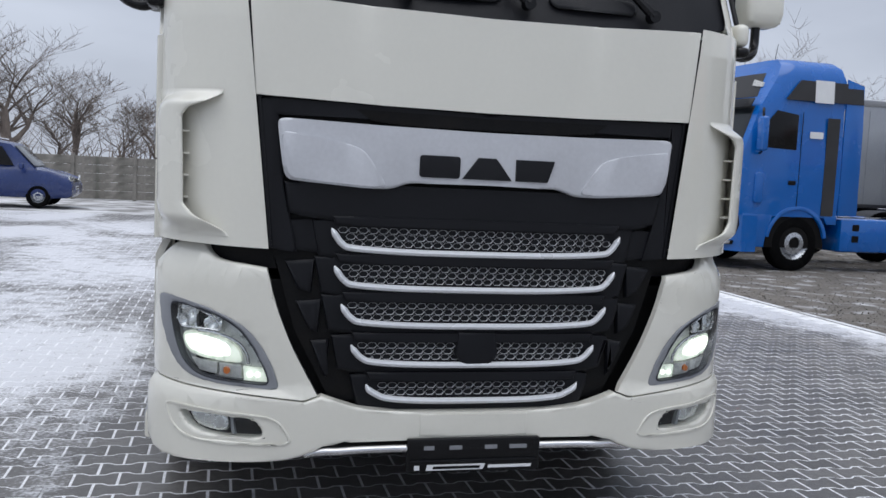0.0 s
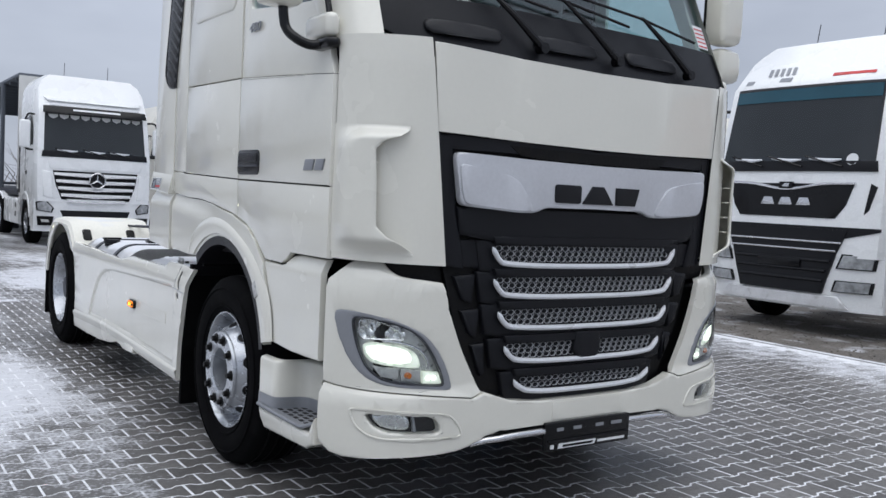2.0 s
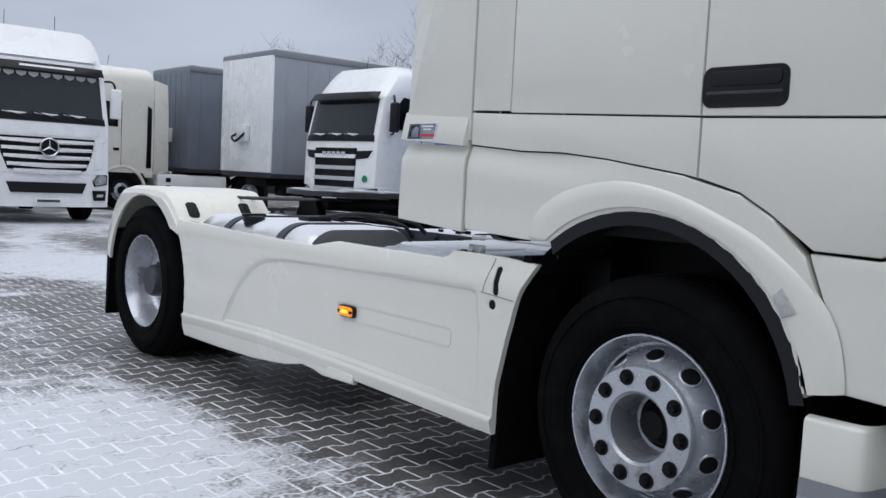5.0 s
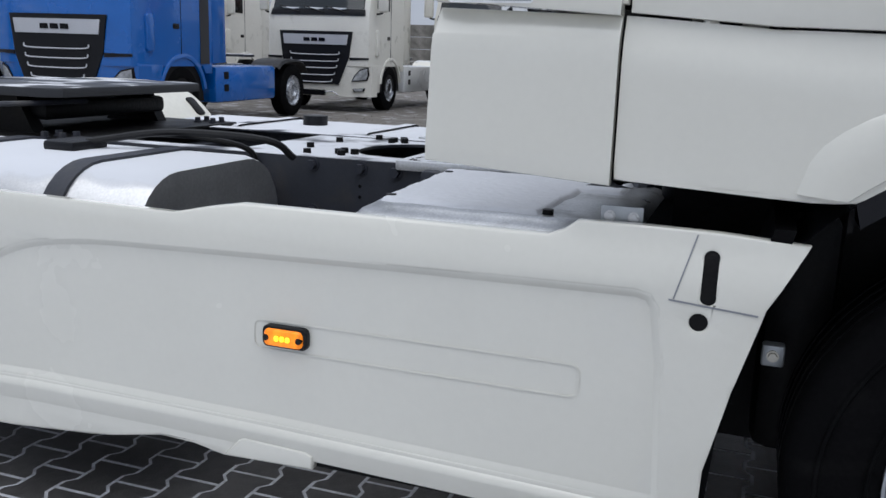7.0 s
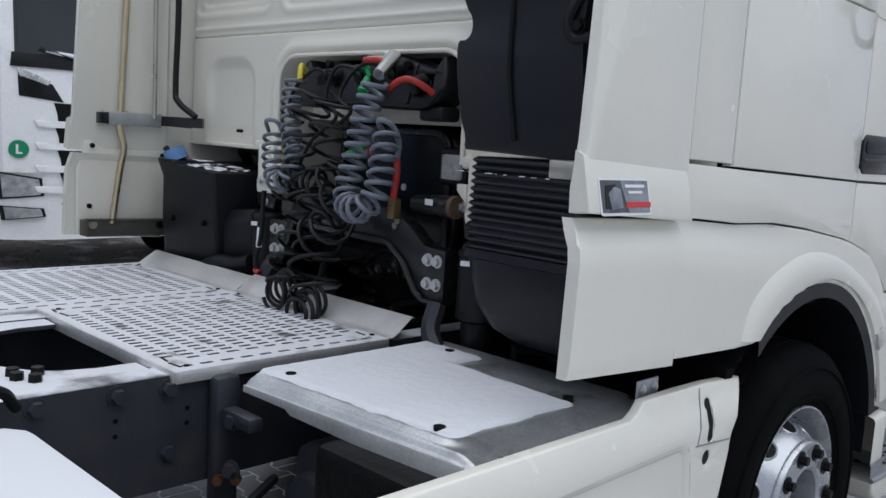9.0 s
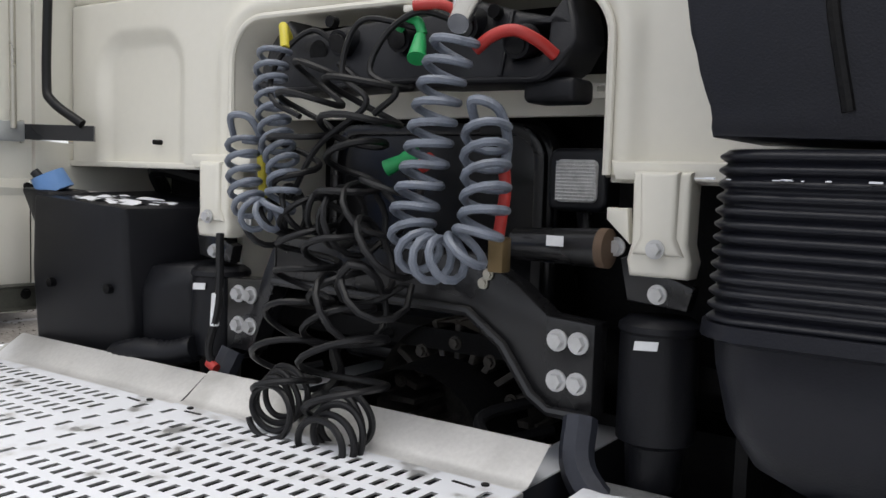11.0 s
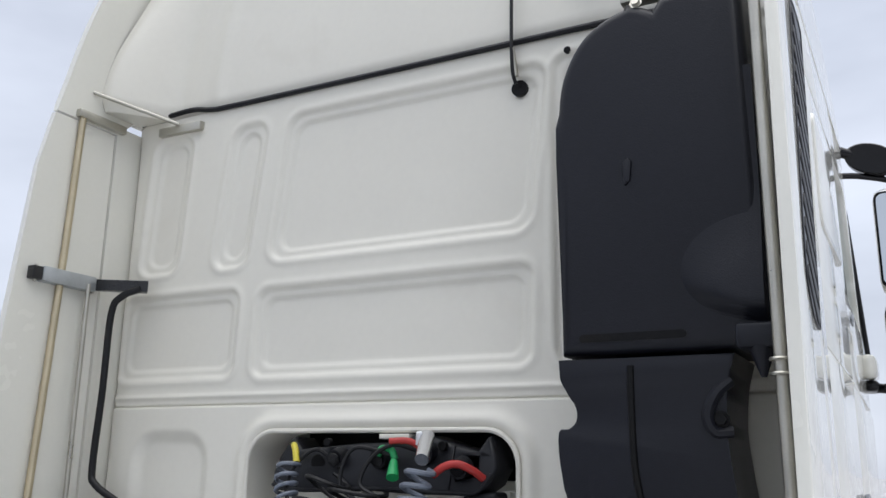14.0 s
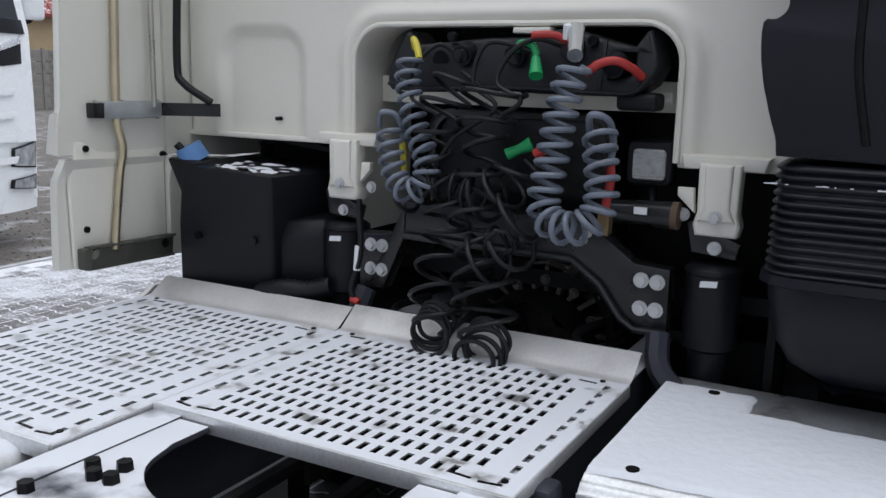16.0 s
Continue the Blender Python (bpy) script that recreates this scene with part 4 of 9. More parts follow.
    # forward lower panel, step well
    part("door_skirt", slab([(.975, 1.112), (.79, 1.108), (.75, 1.118), (.70, 1.156), (.64, 1.164), (.385, 1.164), (.385, .735), (.60, .732), (.85, .742), (.89, .90)], lambda u, v, w: (sg * (1.216 - w - .45 * max(0, v - 1.105)), u, v), .03, .006, .12, .025), CREAM, cab)
    # dark sheet painted as the shade behind the door skirt, no real part
    part("skirt_shadow", slab([(.44, 1.10), (.36, 1.06), (.36, .62), (.44, .62)], sm(1.14), .02), OILY_AND_SHADE, cab)
    plan = smooth_line([(1.232, .945, 0), (1.228, .86, 0), (1.222, .80, 0), (1.19, .775, 0), (1.11, .755, 0), (1.075, .71, 0), (1.065, .60, 0), (1.075, .46, 0), (1.13, .40, 0), (1.20, .365, 0)], 4)
    bm = BM()
    loft(bm, [[(sg * (p.x - .03), p.y, .668) for p in plan], [(sg * (p.x - .006), p.y, .662) for p in plan], [(sg * p.x, p.y, .65) for p in plan], [(sg * p.x, p.y, .49) for p in plan]], closed=False)
    step = part("step", bm, CREAM, cab, "cream step well with grey tread", sharp=60)
    bm = BM()
    loft(bm, [[(sg * (p.x + .003), p.y, .495) for p in plan], [(sg * (p.x + .006), p.y, .44) for p in plan]], closed=False)
    edge = smooth_line([(1.240, .94, 0), (1.246, .80, 0), (1.246, .55, 0), (1.240, .46, 0), (1.215, .39, 0)], 4)
    floor_o = [(p.x, p.y) for p in plan] + [(p.x, p.y) for p in reversed(edge)]
    bm.faces.new([bm.verts.new((sg * u, v, .442)) for u, v in floor_o])
    tray = part("tread", bm, LAMP_GREY, step, "grey plastic tread tray")
    part("tread_edge", tube(BM(), [(sg * p.x, p.y, .437 + (.025 * ramp(p.y, .47, .39))) for p in edge], .009, 8), LAMP_GREY, tray)
    for i in range(6):
        for j in range(4):
            y, x = .46 + .055 * i + (.027 if j % 2 else 0), sg * (1.095 + .036 * j)
            part("tread_hole", box(BM(), x - .010, x + .010, y - .016, y + .016, .4405, .4435), OILY_AND_SHADE, tray)
    lipo = [(.935, .425), (.40, .425), (.355, .50), (.352, .385), (.42, .352), (.86, .335), (.915, .375)]
    part("step_lip", slab(lipo, sm(1.243), .20, .016, seg=3), CREAM, step)
    # rear side fairing with louvre
    has_louvre = sg < 0
    fair = [(2.375, 1.42), (2.775, 1.42), (2.778, 1.47), (2.762, 1.56), (2.735, 2.1), (2.685, 2.70), (2.640, 2.915), (2.375, 2.915)]
    wing = part("side_fairing", slab(fair, sm(1.226), .028, .006), CREAM, cab)
    if has_louvre:
        lo = [(p.x, p.y) for p in smooth_line([(2.374, 2.030, 0), (2.372, 2.06, 0), (2.335, 2.24, 0), (2.295, 2.43, 0), (2.225, 2.80, 0), (2.24, 2.86, 0), (2.40, 2.86, 0), (2.445, 2.80, 0), (2.52, 2.45, 0), (2.575, 2.18, 0), (2.565, 2.10, 0), (2.50, 2.045, 0), (2.42, 2.030, 0)], 3)]
        part("louvre_frame", slab(lo, sm(1.2275), .008, .001), GLOSS_BLACK, wing)
        part("louvre_rim", tube(BM(), [(sg * 1.2265, u, v) for u, v in lo + lo[:1]], .0035, 8), BLACK, wing)
        for k in range(13):
            z = 2.09 + .058 * k
            m = Matrix.Translation((sg * 1.2270, 2.468 - .205 * (z - 2.1), z)) @ Matrix.Rotation(radians(32), 4, "X")
            part("slat", box(BM(), -.0035, .0035, -.088, .088, -.017, .017, .0025, 2, m), BLACK, wing)
    # dark strip just behind the seam, painted as its shade
    part("seam_backing", slab([(2.365, 1.07), (2.40, 1.07), (2.40, 1.41), (2.365, 1.41)], sm(1.200), .004), OILY_AND_SHADE, cab)
    chamfer = lambda u, v, w: (sg * (1.238 - w - .030 * min(1.0, max(0.0, (v - 1.345) / .058))), u, v)
    part("fairing_lower", slab([(2.386, 1.399), (2.770, 1.410), (2.778, 1.36), (2.788, 1.088), (2.386, 1.062)], chamfer, .03, .005, vstep=.029), CREAM, cab)
    bm = BM()
    rows = []
    for k in range(9):
        t = k / 8
        y0 = 2.385 + .393 * t
        zt, zb = 1.512 + .020 * t, 1.397 + .026 * t
        rows.append([(sg * 1.205, y0, zt + .012), (sg * 1.224, y0, zt + .004), (sg * 1.227, y0, zt - .006), (sg * shoulder_x(zb + .008), y0, zb + .008), (sg * (shoulder_x(zb) - .003), y0, zb + .001), (sg * 1.20, y0, zb)])
    loft(bm, rows, closed=True)
    part("fairing_shoulder", bm, CREAM, cab)
    if sg > 0:
        part("fairing_marker", slab(rounded(2.665, 2.775, 1.435, 1.50, .012), sm(1.24), .012, .003), FROST, wing)
    upo = [(.8, 2.985), (2.30, 2.985), (2.36, 2.922)] + [(p.x, p.y) for p in smooth_line([(2.638, 2.922, 0), (2.605, 3.06, 0), (2.575, 3.20, 0), (2.54, 3.34, 0), (2.495, 3.48, 0), (2.44, 3.62, 0), (2.36, 3.76, 0), (2.22, 3.86, 0), (2.0, 3.89, 0), (1.7, 3.76, 0), (1.2, 3.42, 0), (.8, 3.02, 0)], 5)]
    part("upper_fairing", slab(upo, lambda u, v, w: (sg * (1.222 - w - .075 * max(0, v - 3.0) ** 1.4), u, v), .028, .006, vstep=.08), CREAM, cab)

STICKER_GREY = stuff("printed_grey_sky", (.20, .22, .25), .35, var=.6, scale=22)
sticker = part("sticker", slab(rounded(2.56, 2.74, 1.418, 1.492, .008), on_shoulder(.0022), .002), PAPER, truck, "dealer sticker with dark picture and red bar")
part("sticker_picture", slab([(2.645, 1.424), (2.735, 1.424), (2.735, 1.488), (2.665, 1.488)], on_shoulder(.0032), .002), SLATE, sticker)
part("sticker_picture", slab([(2.565, 1.423), (2.65, 1.423), (2.672, 1.488), (2.565, 1.488)], on_shoulder(.0032), .002), STICKER_GREY, sticker)
part("sticker_picture", slab([(2.665, 1.434), (2.705, 1.430), (2.712, 1.462), (2.69, 1.476), (2.668, 1.470)], on_shoulder(.0050), .002), STICKER_GREY, sticker)
part("sticker_picture", slab([(2.675, 1.432), (2.725, 1.432), (2.72, 1.478), (2.685, 1.480)], on_shoulder(.0042), .002), GLOSS_BLACK, sticker)
part("print_bar", slab([(2.58, 1.474), (2.65, 1.474), (2.65, 1.480), (2.58, 1.480)], on_shoulder(.0042), .002), PAPER, sticker)
part("print_bar", slab([(2.59, 1.462), (2.64, 1.462), (2.64, 1.467), (2.59, 1.467)], on_shoulder(.0042), .002), PAPER, sticker)
part("sticker_bar", slab([(2.562, 1.434), (2.655, 1.434), (2.648, 1.445), (2.562, 1.445)], on_shoulder(.0042), .002), RED_PAINT, sticker)
for y0, sh in ((.575, .085), (.47, .075)):    # plain dark shapes for the model name on the door
    for sg in (-1, 1):
        part("badge", slab([(y0, 1.54), (y0 - sh, 1.54), (y0 - sh - .02, 1.588), (y0 - .02, 1.588)], side_map(sg, 1.230), .008, .003), LAMP_GREY, truck)
for sg in (-1, 1):
    c = bpy.data.curves.new("power_badge", "FONT")
    c.body, c.size, c.extrude, c.shear = "480", .062, .003, .25
    tmp = new("tmp_text", c)
    me = bpy.data.meshes.new_from_object(tmp.evaluated_get(bpy.context.evaluated_depsgraph_get()))
    bpy.data.objects.remove(tmp)
    me.name = "power_badge"
    me.materials.clear()
    me.materials.append(LAMP_GREY)
    ob = new("power_badge", me)
    ob.parent = truck
    ob["label"] = "chrome number badge 480"
    ob.matrix_basis = pose(sg * 1.2245, 1.255 if sg < 0 else 1.09, 2.215, 90, 0, -90 if sg < 0 else 90) @ Matrix.Diagonal((1.5, 1, 1, 1))

# ---- wheels ----
def truck_wheel(parent, x, y, sg, driven):
    """One wheel (or the outer wheel of a pair) with its axle along x; sg is the outer side."""
    ax = x
    w = part("wheel", lathe(BM(), [(-sg * .29, .29), (-sg * .29, .40), (-sg * .28, .475), (-sg * .25, .497), (-sg * .035, .498), (-sg * .006, .488), (sg * .010, .470), (sg * .026, .435), (sg * .033, .40), (sg * .030, .36), (sg * .018, .325), (sg * .004, .306), (-sg * .012, .290)], (ax, y, .49), "x", 64), RUBBER, parent, "black road tyre")
    bm = BM()
    for g in (.06, .115, .17, .225):
        lathe(bm, [(-sg * (g - .006), .4965), (-sg * (g - .006), .499), (-sg * (g + .006), .499), (-sg * (g + .006), .4965)], (ax, y, .49), "x", 64)
    part("tread_groove", bm, OILY_AND_SHADE, w)
    bm = BM()
    lathe(bm, [(sg * .027, .437), (sg * .034, .434), (sg * .035, .428), (sg * .029, .424)], (ax, y, .49), "x", 64)
    lathe(bm, [(sg * .023, .340), (sg * .029, .338), (sg * .027, .332), (sg * .018, .328)], (ax, y, .49), "x", 64)
    part("sidewall_ring", bm, RUBBER, w)
    if driven:
        prof = [(-sg * .012, .292), (sg * .006, .306), (sg * .013, .305), (sg * .013, .299), (-sg * .004, .289), (-sg * .03, .278), (-sg * .08, .266), (-sg * .13, .255), (-sg * .165, .235), (-sg * .18, .20), (-sg * .185, .12), (-sg * .15, .115), (-sg * .15, .0)]
        hole_x, hole_r, nut_x, tilt = -.172, .222, -.18, (.8, .55)
    else:
        prof = [(-sg * .012, .292), (sg * .006, .306), (sg * .013, .305), (sg * .013, .299), (-sg * .004, .289), (-sg * .03, .281), (-sg * .06, .277), (-sg * .078, .270), (-sg * .080, .262), (-sg * .060, .254), (sg * .012, .212), (sg * .022, .206), (sg * .028, .203), (sg * .030, .207), (sg * .040, .206), (sg * .048, .200), (sg * .050, .122), (sg * .042, .112), (-sg * .03, .106), (-sg * .09, .10), (-sg * .10, .05), (-sg * .10, .0)]
        hole_x, hole_r, nut_x, tilt = -.028, .2345, .048, (.504, .864)
    rim = part("rim", lathe(BM(), prof, (ax, y, .49), "x", 56), RIM, w, "silver steel rim")
    for k in range(10):
        a = 2 * math.pi * (k + .5) / 10
        c = Vector((ax + sg * hole_x, y + hole_r * math.cos(a), .49 + hole_r * math.sin(a)))
        n = Vector((sg * tilt[0], tilt[1] * math.cos(a), tilt[1] * math.sin(a))).normalized()
        ring = part("hole_edge", lathe(BM(), [(-.004, .030), (.003, .031), (.004, .034), (.002, .038), (-.004, .040)], (0, 0, 0), "z", 20), RIM, rim)
        ring.matrix_basis = Matrix.Translation(c) @ n.to_track_quat("Z", "Y").to_matrix().to_4x4()
        part("hand_hole", cyl(BM(), c - n * .02, c + n * .0025, .0325, seg=20), OILY_AND_SHADE, rim)
    for k in range(10):
        a = 2 * math.pi * k / 10
        c = Vector((ax + sg * nut_x, y + .1675 * math.cos(a), .49 + .1675 * math.sin(a)))
        bm = cyl(BM(), c, c + Vector((sg * .005, 0, 0)), .0265, seg=16)
        part("wheel_nut", cyl(bm, c, c + Vector((sg * .024, 0, 0)), .0165, .0145, seg=6), OILY_AND_SHADE, rim)
    if not driven:
        bm = BM()
        lathe(bm, [(-sg * .098, .10), (-sg * .085, .075), (-sg * .05, .06), (-sg * .03, .045), (-sg * .028, .0)], (ax, y, .49), "x", 30)
        part("hub_cap", bm, OILY_AND_SHADE, rim)
    else:
        bm = BM()
        lathe(bm, [(-sg * .18, .112), (-sg * .05, .105), (-sg * .03, .09), (-sg * .03, .0)], (ax, y, .49), "x", 30)
        part("hub_cap", bm, CHASSIS, rim)
    return w


FRONT_AXLE, REAR_AXLE = 1.50, 5.50
for sg in (-1, 1):
    truck_wheel(truck, sg * 1.178, FRONT_AXLE, sg, False)
    truck_wheel(truck, sg * 1.215, REAR_AXLE, sg, True)
    bm = BM()
    lathe(bm, [(-sg * .29, .29), (-sg * .29, .40), (-sg * .27, .49), (-sg * .02, .49), (0, .40), (0, .29)], (sg * .88, REAR_AXLE, .49), "x", 48)
    part("inner_tyre", bm, RUBBER, truck)
for sg in (-1, 1):
    bracket = part("well_bracket", box(BM(), min(sg * .96, sg * 1.0), max(sg * .96, sg * 1.0), 2.005, 2.055, .650, .700, .006, 2), ZINC, truck, "small zinc plated bracket in the wheel well")
    part("bracket_bolt", hexbolt(BM(), (sg * 1.0, 2.03, .676), (sg, 0, 0), .010, .010), STEEL, bracket)
part("front_axle", cyl(BM(), (-1.05, FRONT_AXLE, .45), (1.05, FRONT_AXLE, .45), .06), OILY_AND_SHADE, truck)
part("rear_axle", cyl(BM(), (-1.0, REAR_AXLE, .497), (1.0, REAR_AXLE, .497), .11), OILY_AND_SHADE, truck)
part("differential", lathe(BM(), [(-.2, .1), (-.1, .22), (.1, .22), (.2, .1)], (0, REAR_AXLE, .497), "x", 24), OILY_AND_SHADE, truck)
# front wheel wells and the dark underside of the cab
for sg in (-1, 1):
    bm = BM()
    o = arch(ARCH_C, .60, -10, 185, 24)
    loft(bm, [[(sg * 1.20, u, v) for u, v in o], [(sg * .70, u, v) for u, v in o]], closed=False)
    part("wheel_well", bm, BLACK, truck)
    part("mudflap", slab([(2.02, 1.0), (2.13, .55), (2.16, .16), (2.19, .16), (2.17, .6), (2.06, 1.0)], side_map(sg, 1.21), .42), RUBBER, truck)
    part("well_side", slab([(.6, .35), (2.3, .35), (2.3, 1.14), (.6, 1.14)], side_map(sg, .70), .02), OILY_AND_SHADE, truck)
box(b := BM(), -1.13, 1.13, .46, 2.2, 1.10, 1.145)
box(b, -.82, .82, .20, .458, 1.10, 1.145)
part("cab_floor", b, OILY_AND_SHADE, truck)
box(b := BM(), -1.05, 1.05, .16, .62, .38, 1.05, .03)
part("front_crossmember", b, OILY_AND_SHADE, truck)

# ---- chassis ----
for sg in (-1, 1):
    bm = BM()
    x0, x1 = sg * .405, sg * .325
    box(bm, min(sg * .398, sg * .406), max(sg * .398, sg * .406), .7, 6.25, .69, .965)
    box(bm, min(x0, x1), max(x0, x1), .7, 6.25, .957, .966, .002)
    box(bm, min(x0, x1), max(x0, x1), .7, 6.25, .69, .698)
    rail = part("frame_rail", bm, CHASSIS_SNOW, truck, "dark painted frame rail with snow on top")
    for y, rows in ((3.20, (.935, .783)), (3.323, (.938,)), (3.50, (.940, .783)), (3.88, (.90, .76)), (4.15, (.90, .76)), (4.6, (.90, .76)), (4.75, (.90, .76))):
        for z in rows:
            part("rail_bolt", hexbolt(BM(), (sg * .406, y, z), (sg, 0, 0), .018, .02), CHASSIS, rail)
    for y in (3.326, 3.15):
        for z in (.880, .844):
            part("rail_hole", cyl(BM(), (sg * .4062, y, z), (sg * .4075, y, z), .006, seg=10), OILY_AND_SHADE, rail)
for y in (2.3, 3.55, 4.4, 5.2, 5.9):
    box(b := BM(), -.40, .40, y - .05, y + .05, .74, .90, .01)
    part("crossmember", b, CHASSIS, truck)
# snow-topped bridge plate between the rails behind the catwalk
bridge = [(-.33, 3.20), (-.33, 3.85), (.33, 3.85), (.33, 3.20), (.245, 3.20)] + [(p.x, p.y) for p in smooth_line([(.245, 3.30, 0), (.21, 3.40, 0), (.12, 3.47, 0), (0, 3.49, 0), (-.12, 3.47, 0), (-.21, 3.40, 0), (-.245, 3.30, 0)], 4)] + [(-.245, 3.20)]
bp = part("bridge_plate", slab(bridge, top_map(.962), .012, .003), CHASSIS_SNOW, truck)
for x, y in ((.285, 3.454), (.231, 3.429), (.250, 3.481), (.212, 3.477), (-.285, 3.454), (-.231, 3.429), (-.250, 3.481), (-.212, 3.477), (-.12, 3.66), (.12, 3.66), (.308, 3.573), (-.308, 3.573)):
    part("plate_bolt", cyl(BM(), (x, y, .962), (x, y, .980), .016, .015, seg=6), OILY_AND_SHADE, bp)
for x, z, r in ((-.12, .80, .03), (.05, .78, .025), (.18, .83, .02)):
    part("air_line", tube(BM(), smooth_line([(x, 2.4, z), (x + .03, 3.0, z - .03), (x - .04, 3.6, z + .02), (x + .02, 4.4, z), (x, 5.0, z)], 6), r, 8), CABLE, truck)
part("propeller_shaft", cyl(BM(), (0, 2.2, .70), (0, 5.3, .55), .06, seg=18), OILY_AND_SHADE, truck)


# perforated catwalk plates
def slotted(x0, x1, y0, y1, z, nx, ny, stagger, margin=.022, slot=(.43, .62)):
    """A plate with rows of slots; every slot is a real hole."""
    bm = BM()
    cx, cy = (x1 - x0 - 2 * margin) / nx, (y1 - y0 - 2 * margin) / ny
    t = .004

    def ring(u0, u1, v0, v1, a0, a1, b0, b1):
        o = [bm.verts.new((x, y, z)) for x, y in ((u0, v0), (u1, v0), (u1, v1), (u0, v1))]
        i = [bm.verts.new((x, y, z)) for x, y in ((a0, b0), (a1, b0), (a1, b1), (a0, b1))]
        d = [bm.verts.new((v.co.x, v.co.y, z - t)) for v in i]
        for k in range(4):
            j = (k + 1) % 4
            bm.faces.new((o[k], o[j], i[j], i[k])), bm.faces.new((i[k], i[j], d[j], d[k]))
    ring(x0, x1, y0, y1, x0 + margin, x1 - margin, y0 + margin, y1 - margin)
    for i in range(nx):
        for j in range(ny):
            u, v = x0 + margin + i * cx, y0 + margin + j * cy
            sh = cx * .22 * (1 if (j % 2) else -1) if stagger else 0
            mx, my = u + cx / 2 + sh * .6, v + cy / 2
            if i in (1, nx - 2) or (i in (2, nx - 3) and j in (0, ny - 1)):      # bare strip beside the outer column
                bm.faces.new([bm.verts.new((x, y, z)) for x, y in ((u, v), (u + cx, v), (u + cx, v + cy), (u, v + cy))])
                continue
            ring(u, u + cx, v, v + cy, mx - cx * slot[0] / 2, mx + cx * slot[0] / 2, my - cy * slot[1] / 2, my + cy * slot[1] / 2)
    bmesh.ops.remove_doubles(bm, verts=bm.verts, dist=1e-5)
    return bm


def catwalk(name, x0, x1, y0, y1, z, nx, ny, flap):
    w = part(name, slotted(x0, x1, y0, y1, z, nx, ny, False), PLATE_SNOW, truck, "slotted aluminium catwalk plate dusted with snow")
    bm = BM()
    box(bm, x0, x1, y1 - .004, y1 + .004, z - .035, z + .0005, .002)
    for x in (x0, x1):
        box(bm, x - .003, x + .003, y0, y1, z - .03, z - .0005, .001)
    part("plate_edge", bm, ALU, w)
    bm = BM()
    rings = [[(x0, y0, z), (x1, y0, z)], [(x0, y0 - .018, z + .001), (x1, y0 - .018, z + .001)], [(x0, y0 - .030, z + .008), (x1, y0 - .030, z + .008)],
             [(x0, y0 - .088, z + .052 * flap), (x1, y0 - .088, z + .052 * flap)], [(x0, y0 - .094, z + .053 * flap), (x1, y0 - .094, z + .053 * flap)], [(x0, y0 - .097, z + .048 * flap), (x1, y0 - .097, z + .048 * flap)]]
    loft(bm, rings, closed=False)
    part("plate_flap", bm, STAINLESS, w, "bare bent aluminium flap")
    for x, y, a in ((x0 + .055, y1 - .030, 8), (x0 + .115, y1 - .034, -6), (x1 - .055, y1 - .030, -8), (x1 - .115, y1 - .034, 5), (x1 - .09, y0 + .03, 4), (x0 + .09, y0 + .03, -5)):
        m = Matrix.Translation((x, y, z)) @ Matrix.Rotation(radians(a), 4, "Z")
        part("catch_slot", box(BM(), -.022, .022, -.003, .003, -.002, .0015, 0, 2, m), OILY_AND_SHADE, w)
    for x, y in ((x0 + .035, y1 - .05), (x1 - .035, y1 - .05), (x0 + .06, y0 + .012), (x1 - .06, y0 + .012)):
        part("plate_screw", cyl(BM(), (x, y, z), (x, y, z + .003), .007, seg=12), OILY_AND_SHADE, w)
    return w


catwalk("catwalk_plate", -.42, .408, 2.53, 3.192, .976, 24, 11, 1.0)
catwalk("catwalk_plate", .418, 1.14, 2.53, 3.44, .972, 20, 15, .9)
box(b := BM(), .48, 1.15, 2.62, 4.9, .40, .955, .06, 3)
part("left_tank", b, ALU_SNOW, truck, "aluminium tank with snow on top")
for y in (3.75, 4.4):
    box(b := BM(), .47, 1.16, y - .03, y + .03, .39, .965, .06, 3)
    part("left_tank_strap", b, CHASSIS_SNOW, truck)
cyl(b := BM(), (.85, 4.15, .95), (.85, 4.15, 1.0), .06, seg=20)
part("left_tank_cap", b, BLACK, truck)

# right-hand battery cover: pressed aluminium lid under snow
def lid(u, v):
    d = in_round(u, v, -1.225, -.40, 2.34, 3.022, .05)
    d2 = in_round(u, v, -1.125, -.40, 2.34, 2.990, .05)
    skew = .07 * (u + .80) * (v - 2.34) / .682
    return u, v + skew, .952 + .011 * ramp(-d2, -.012, .012) - .016 * ramp(d, -.022, -.002) - .03 * ramp(-1.165 - u, -.03, .05)


lidp = part("battery_cover", grid(lid, np.linspace(-1.225, -.482, 60), np.concatenate([np.linspace(2.34, 2.94, 40), np.linspace(2.95, 3.022, 22)])), WET_ALU, truck, "pressed aluminium battery cover under snow", sharp=60)
hem = [(-.482, .938), (-1.165, .936), (-1.165, .872), (-.93, .880), (-.90, .898), (-.66, .908), (-.64, .918), (-.482, .922)]
part("cover_hem", slab(hem, lambda u, v, w: (u, 3.0225 + .07 * (u + .80) - w + .10 * (.944 - v), v), .004, .001), ALU, lidp, "bright folded aluminium hem")


def snow_lid(u, v):
    front = 2.535 + .08 * max(0.0, -.72 - u)
    edge = max(in_round(u, v, -1.098, -.40, 2.425, 2.982, .03), min(-.695 - u, front - v))
    edge += .007 * noise.noise(Vector((u * 11, v * 11, 3))) + .004 * noise.noise(Vector((u * 37, v * 37, 8)))
    return u, lid(u, v)[1], lid(u, v)[2] - .005 + .014 * ramp(-edge, -.004, .016) + .0012 * noise.noise(Vector((u * 40, v * 40, 0)))


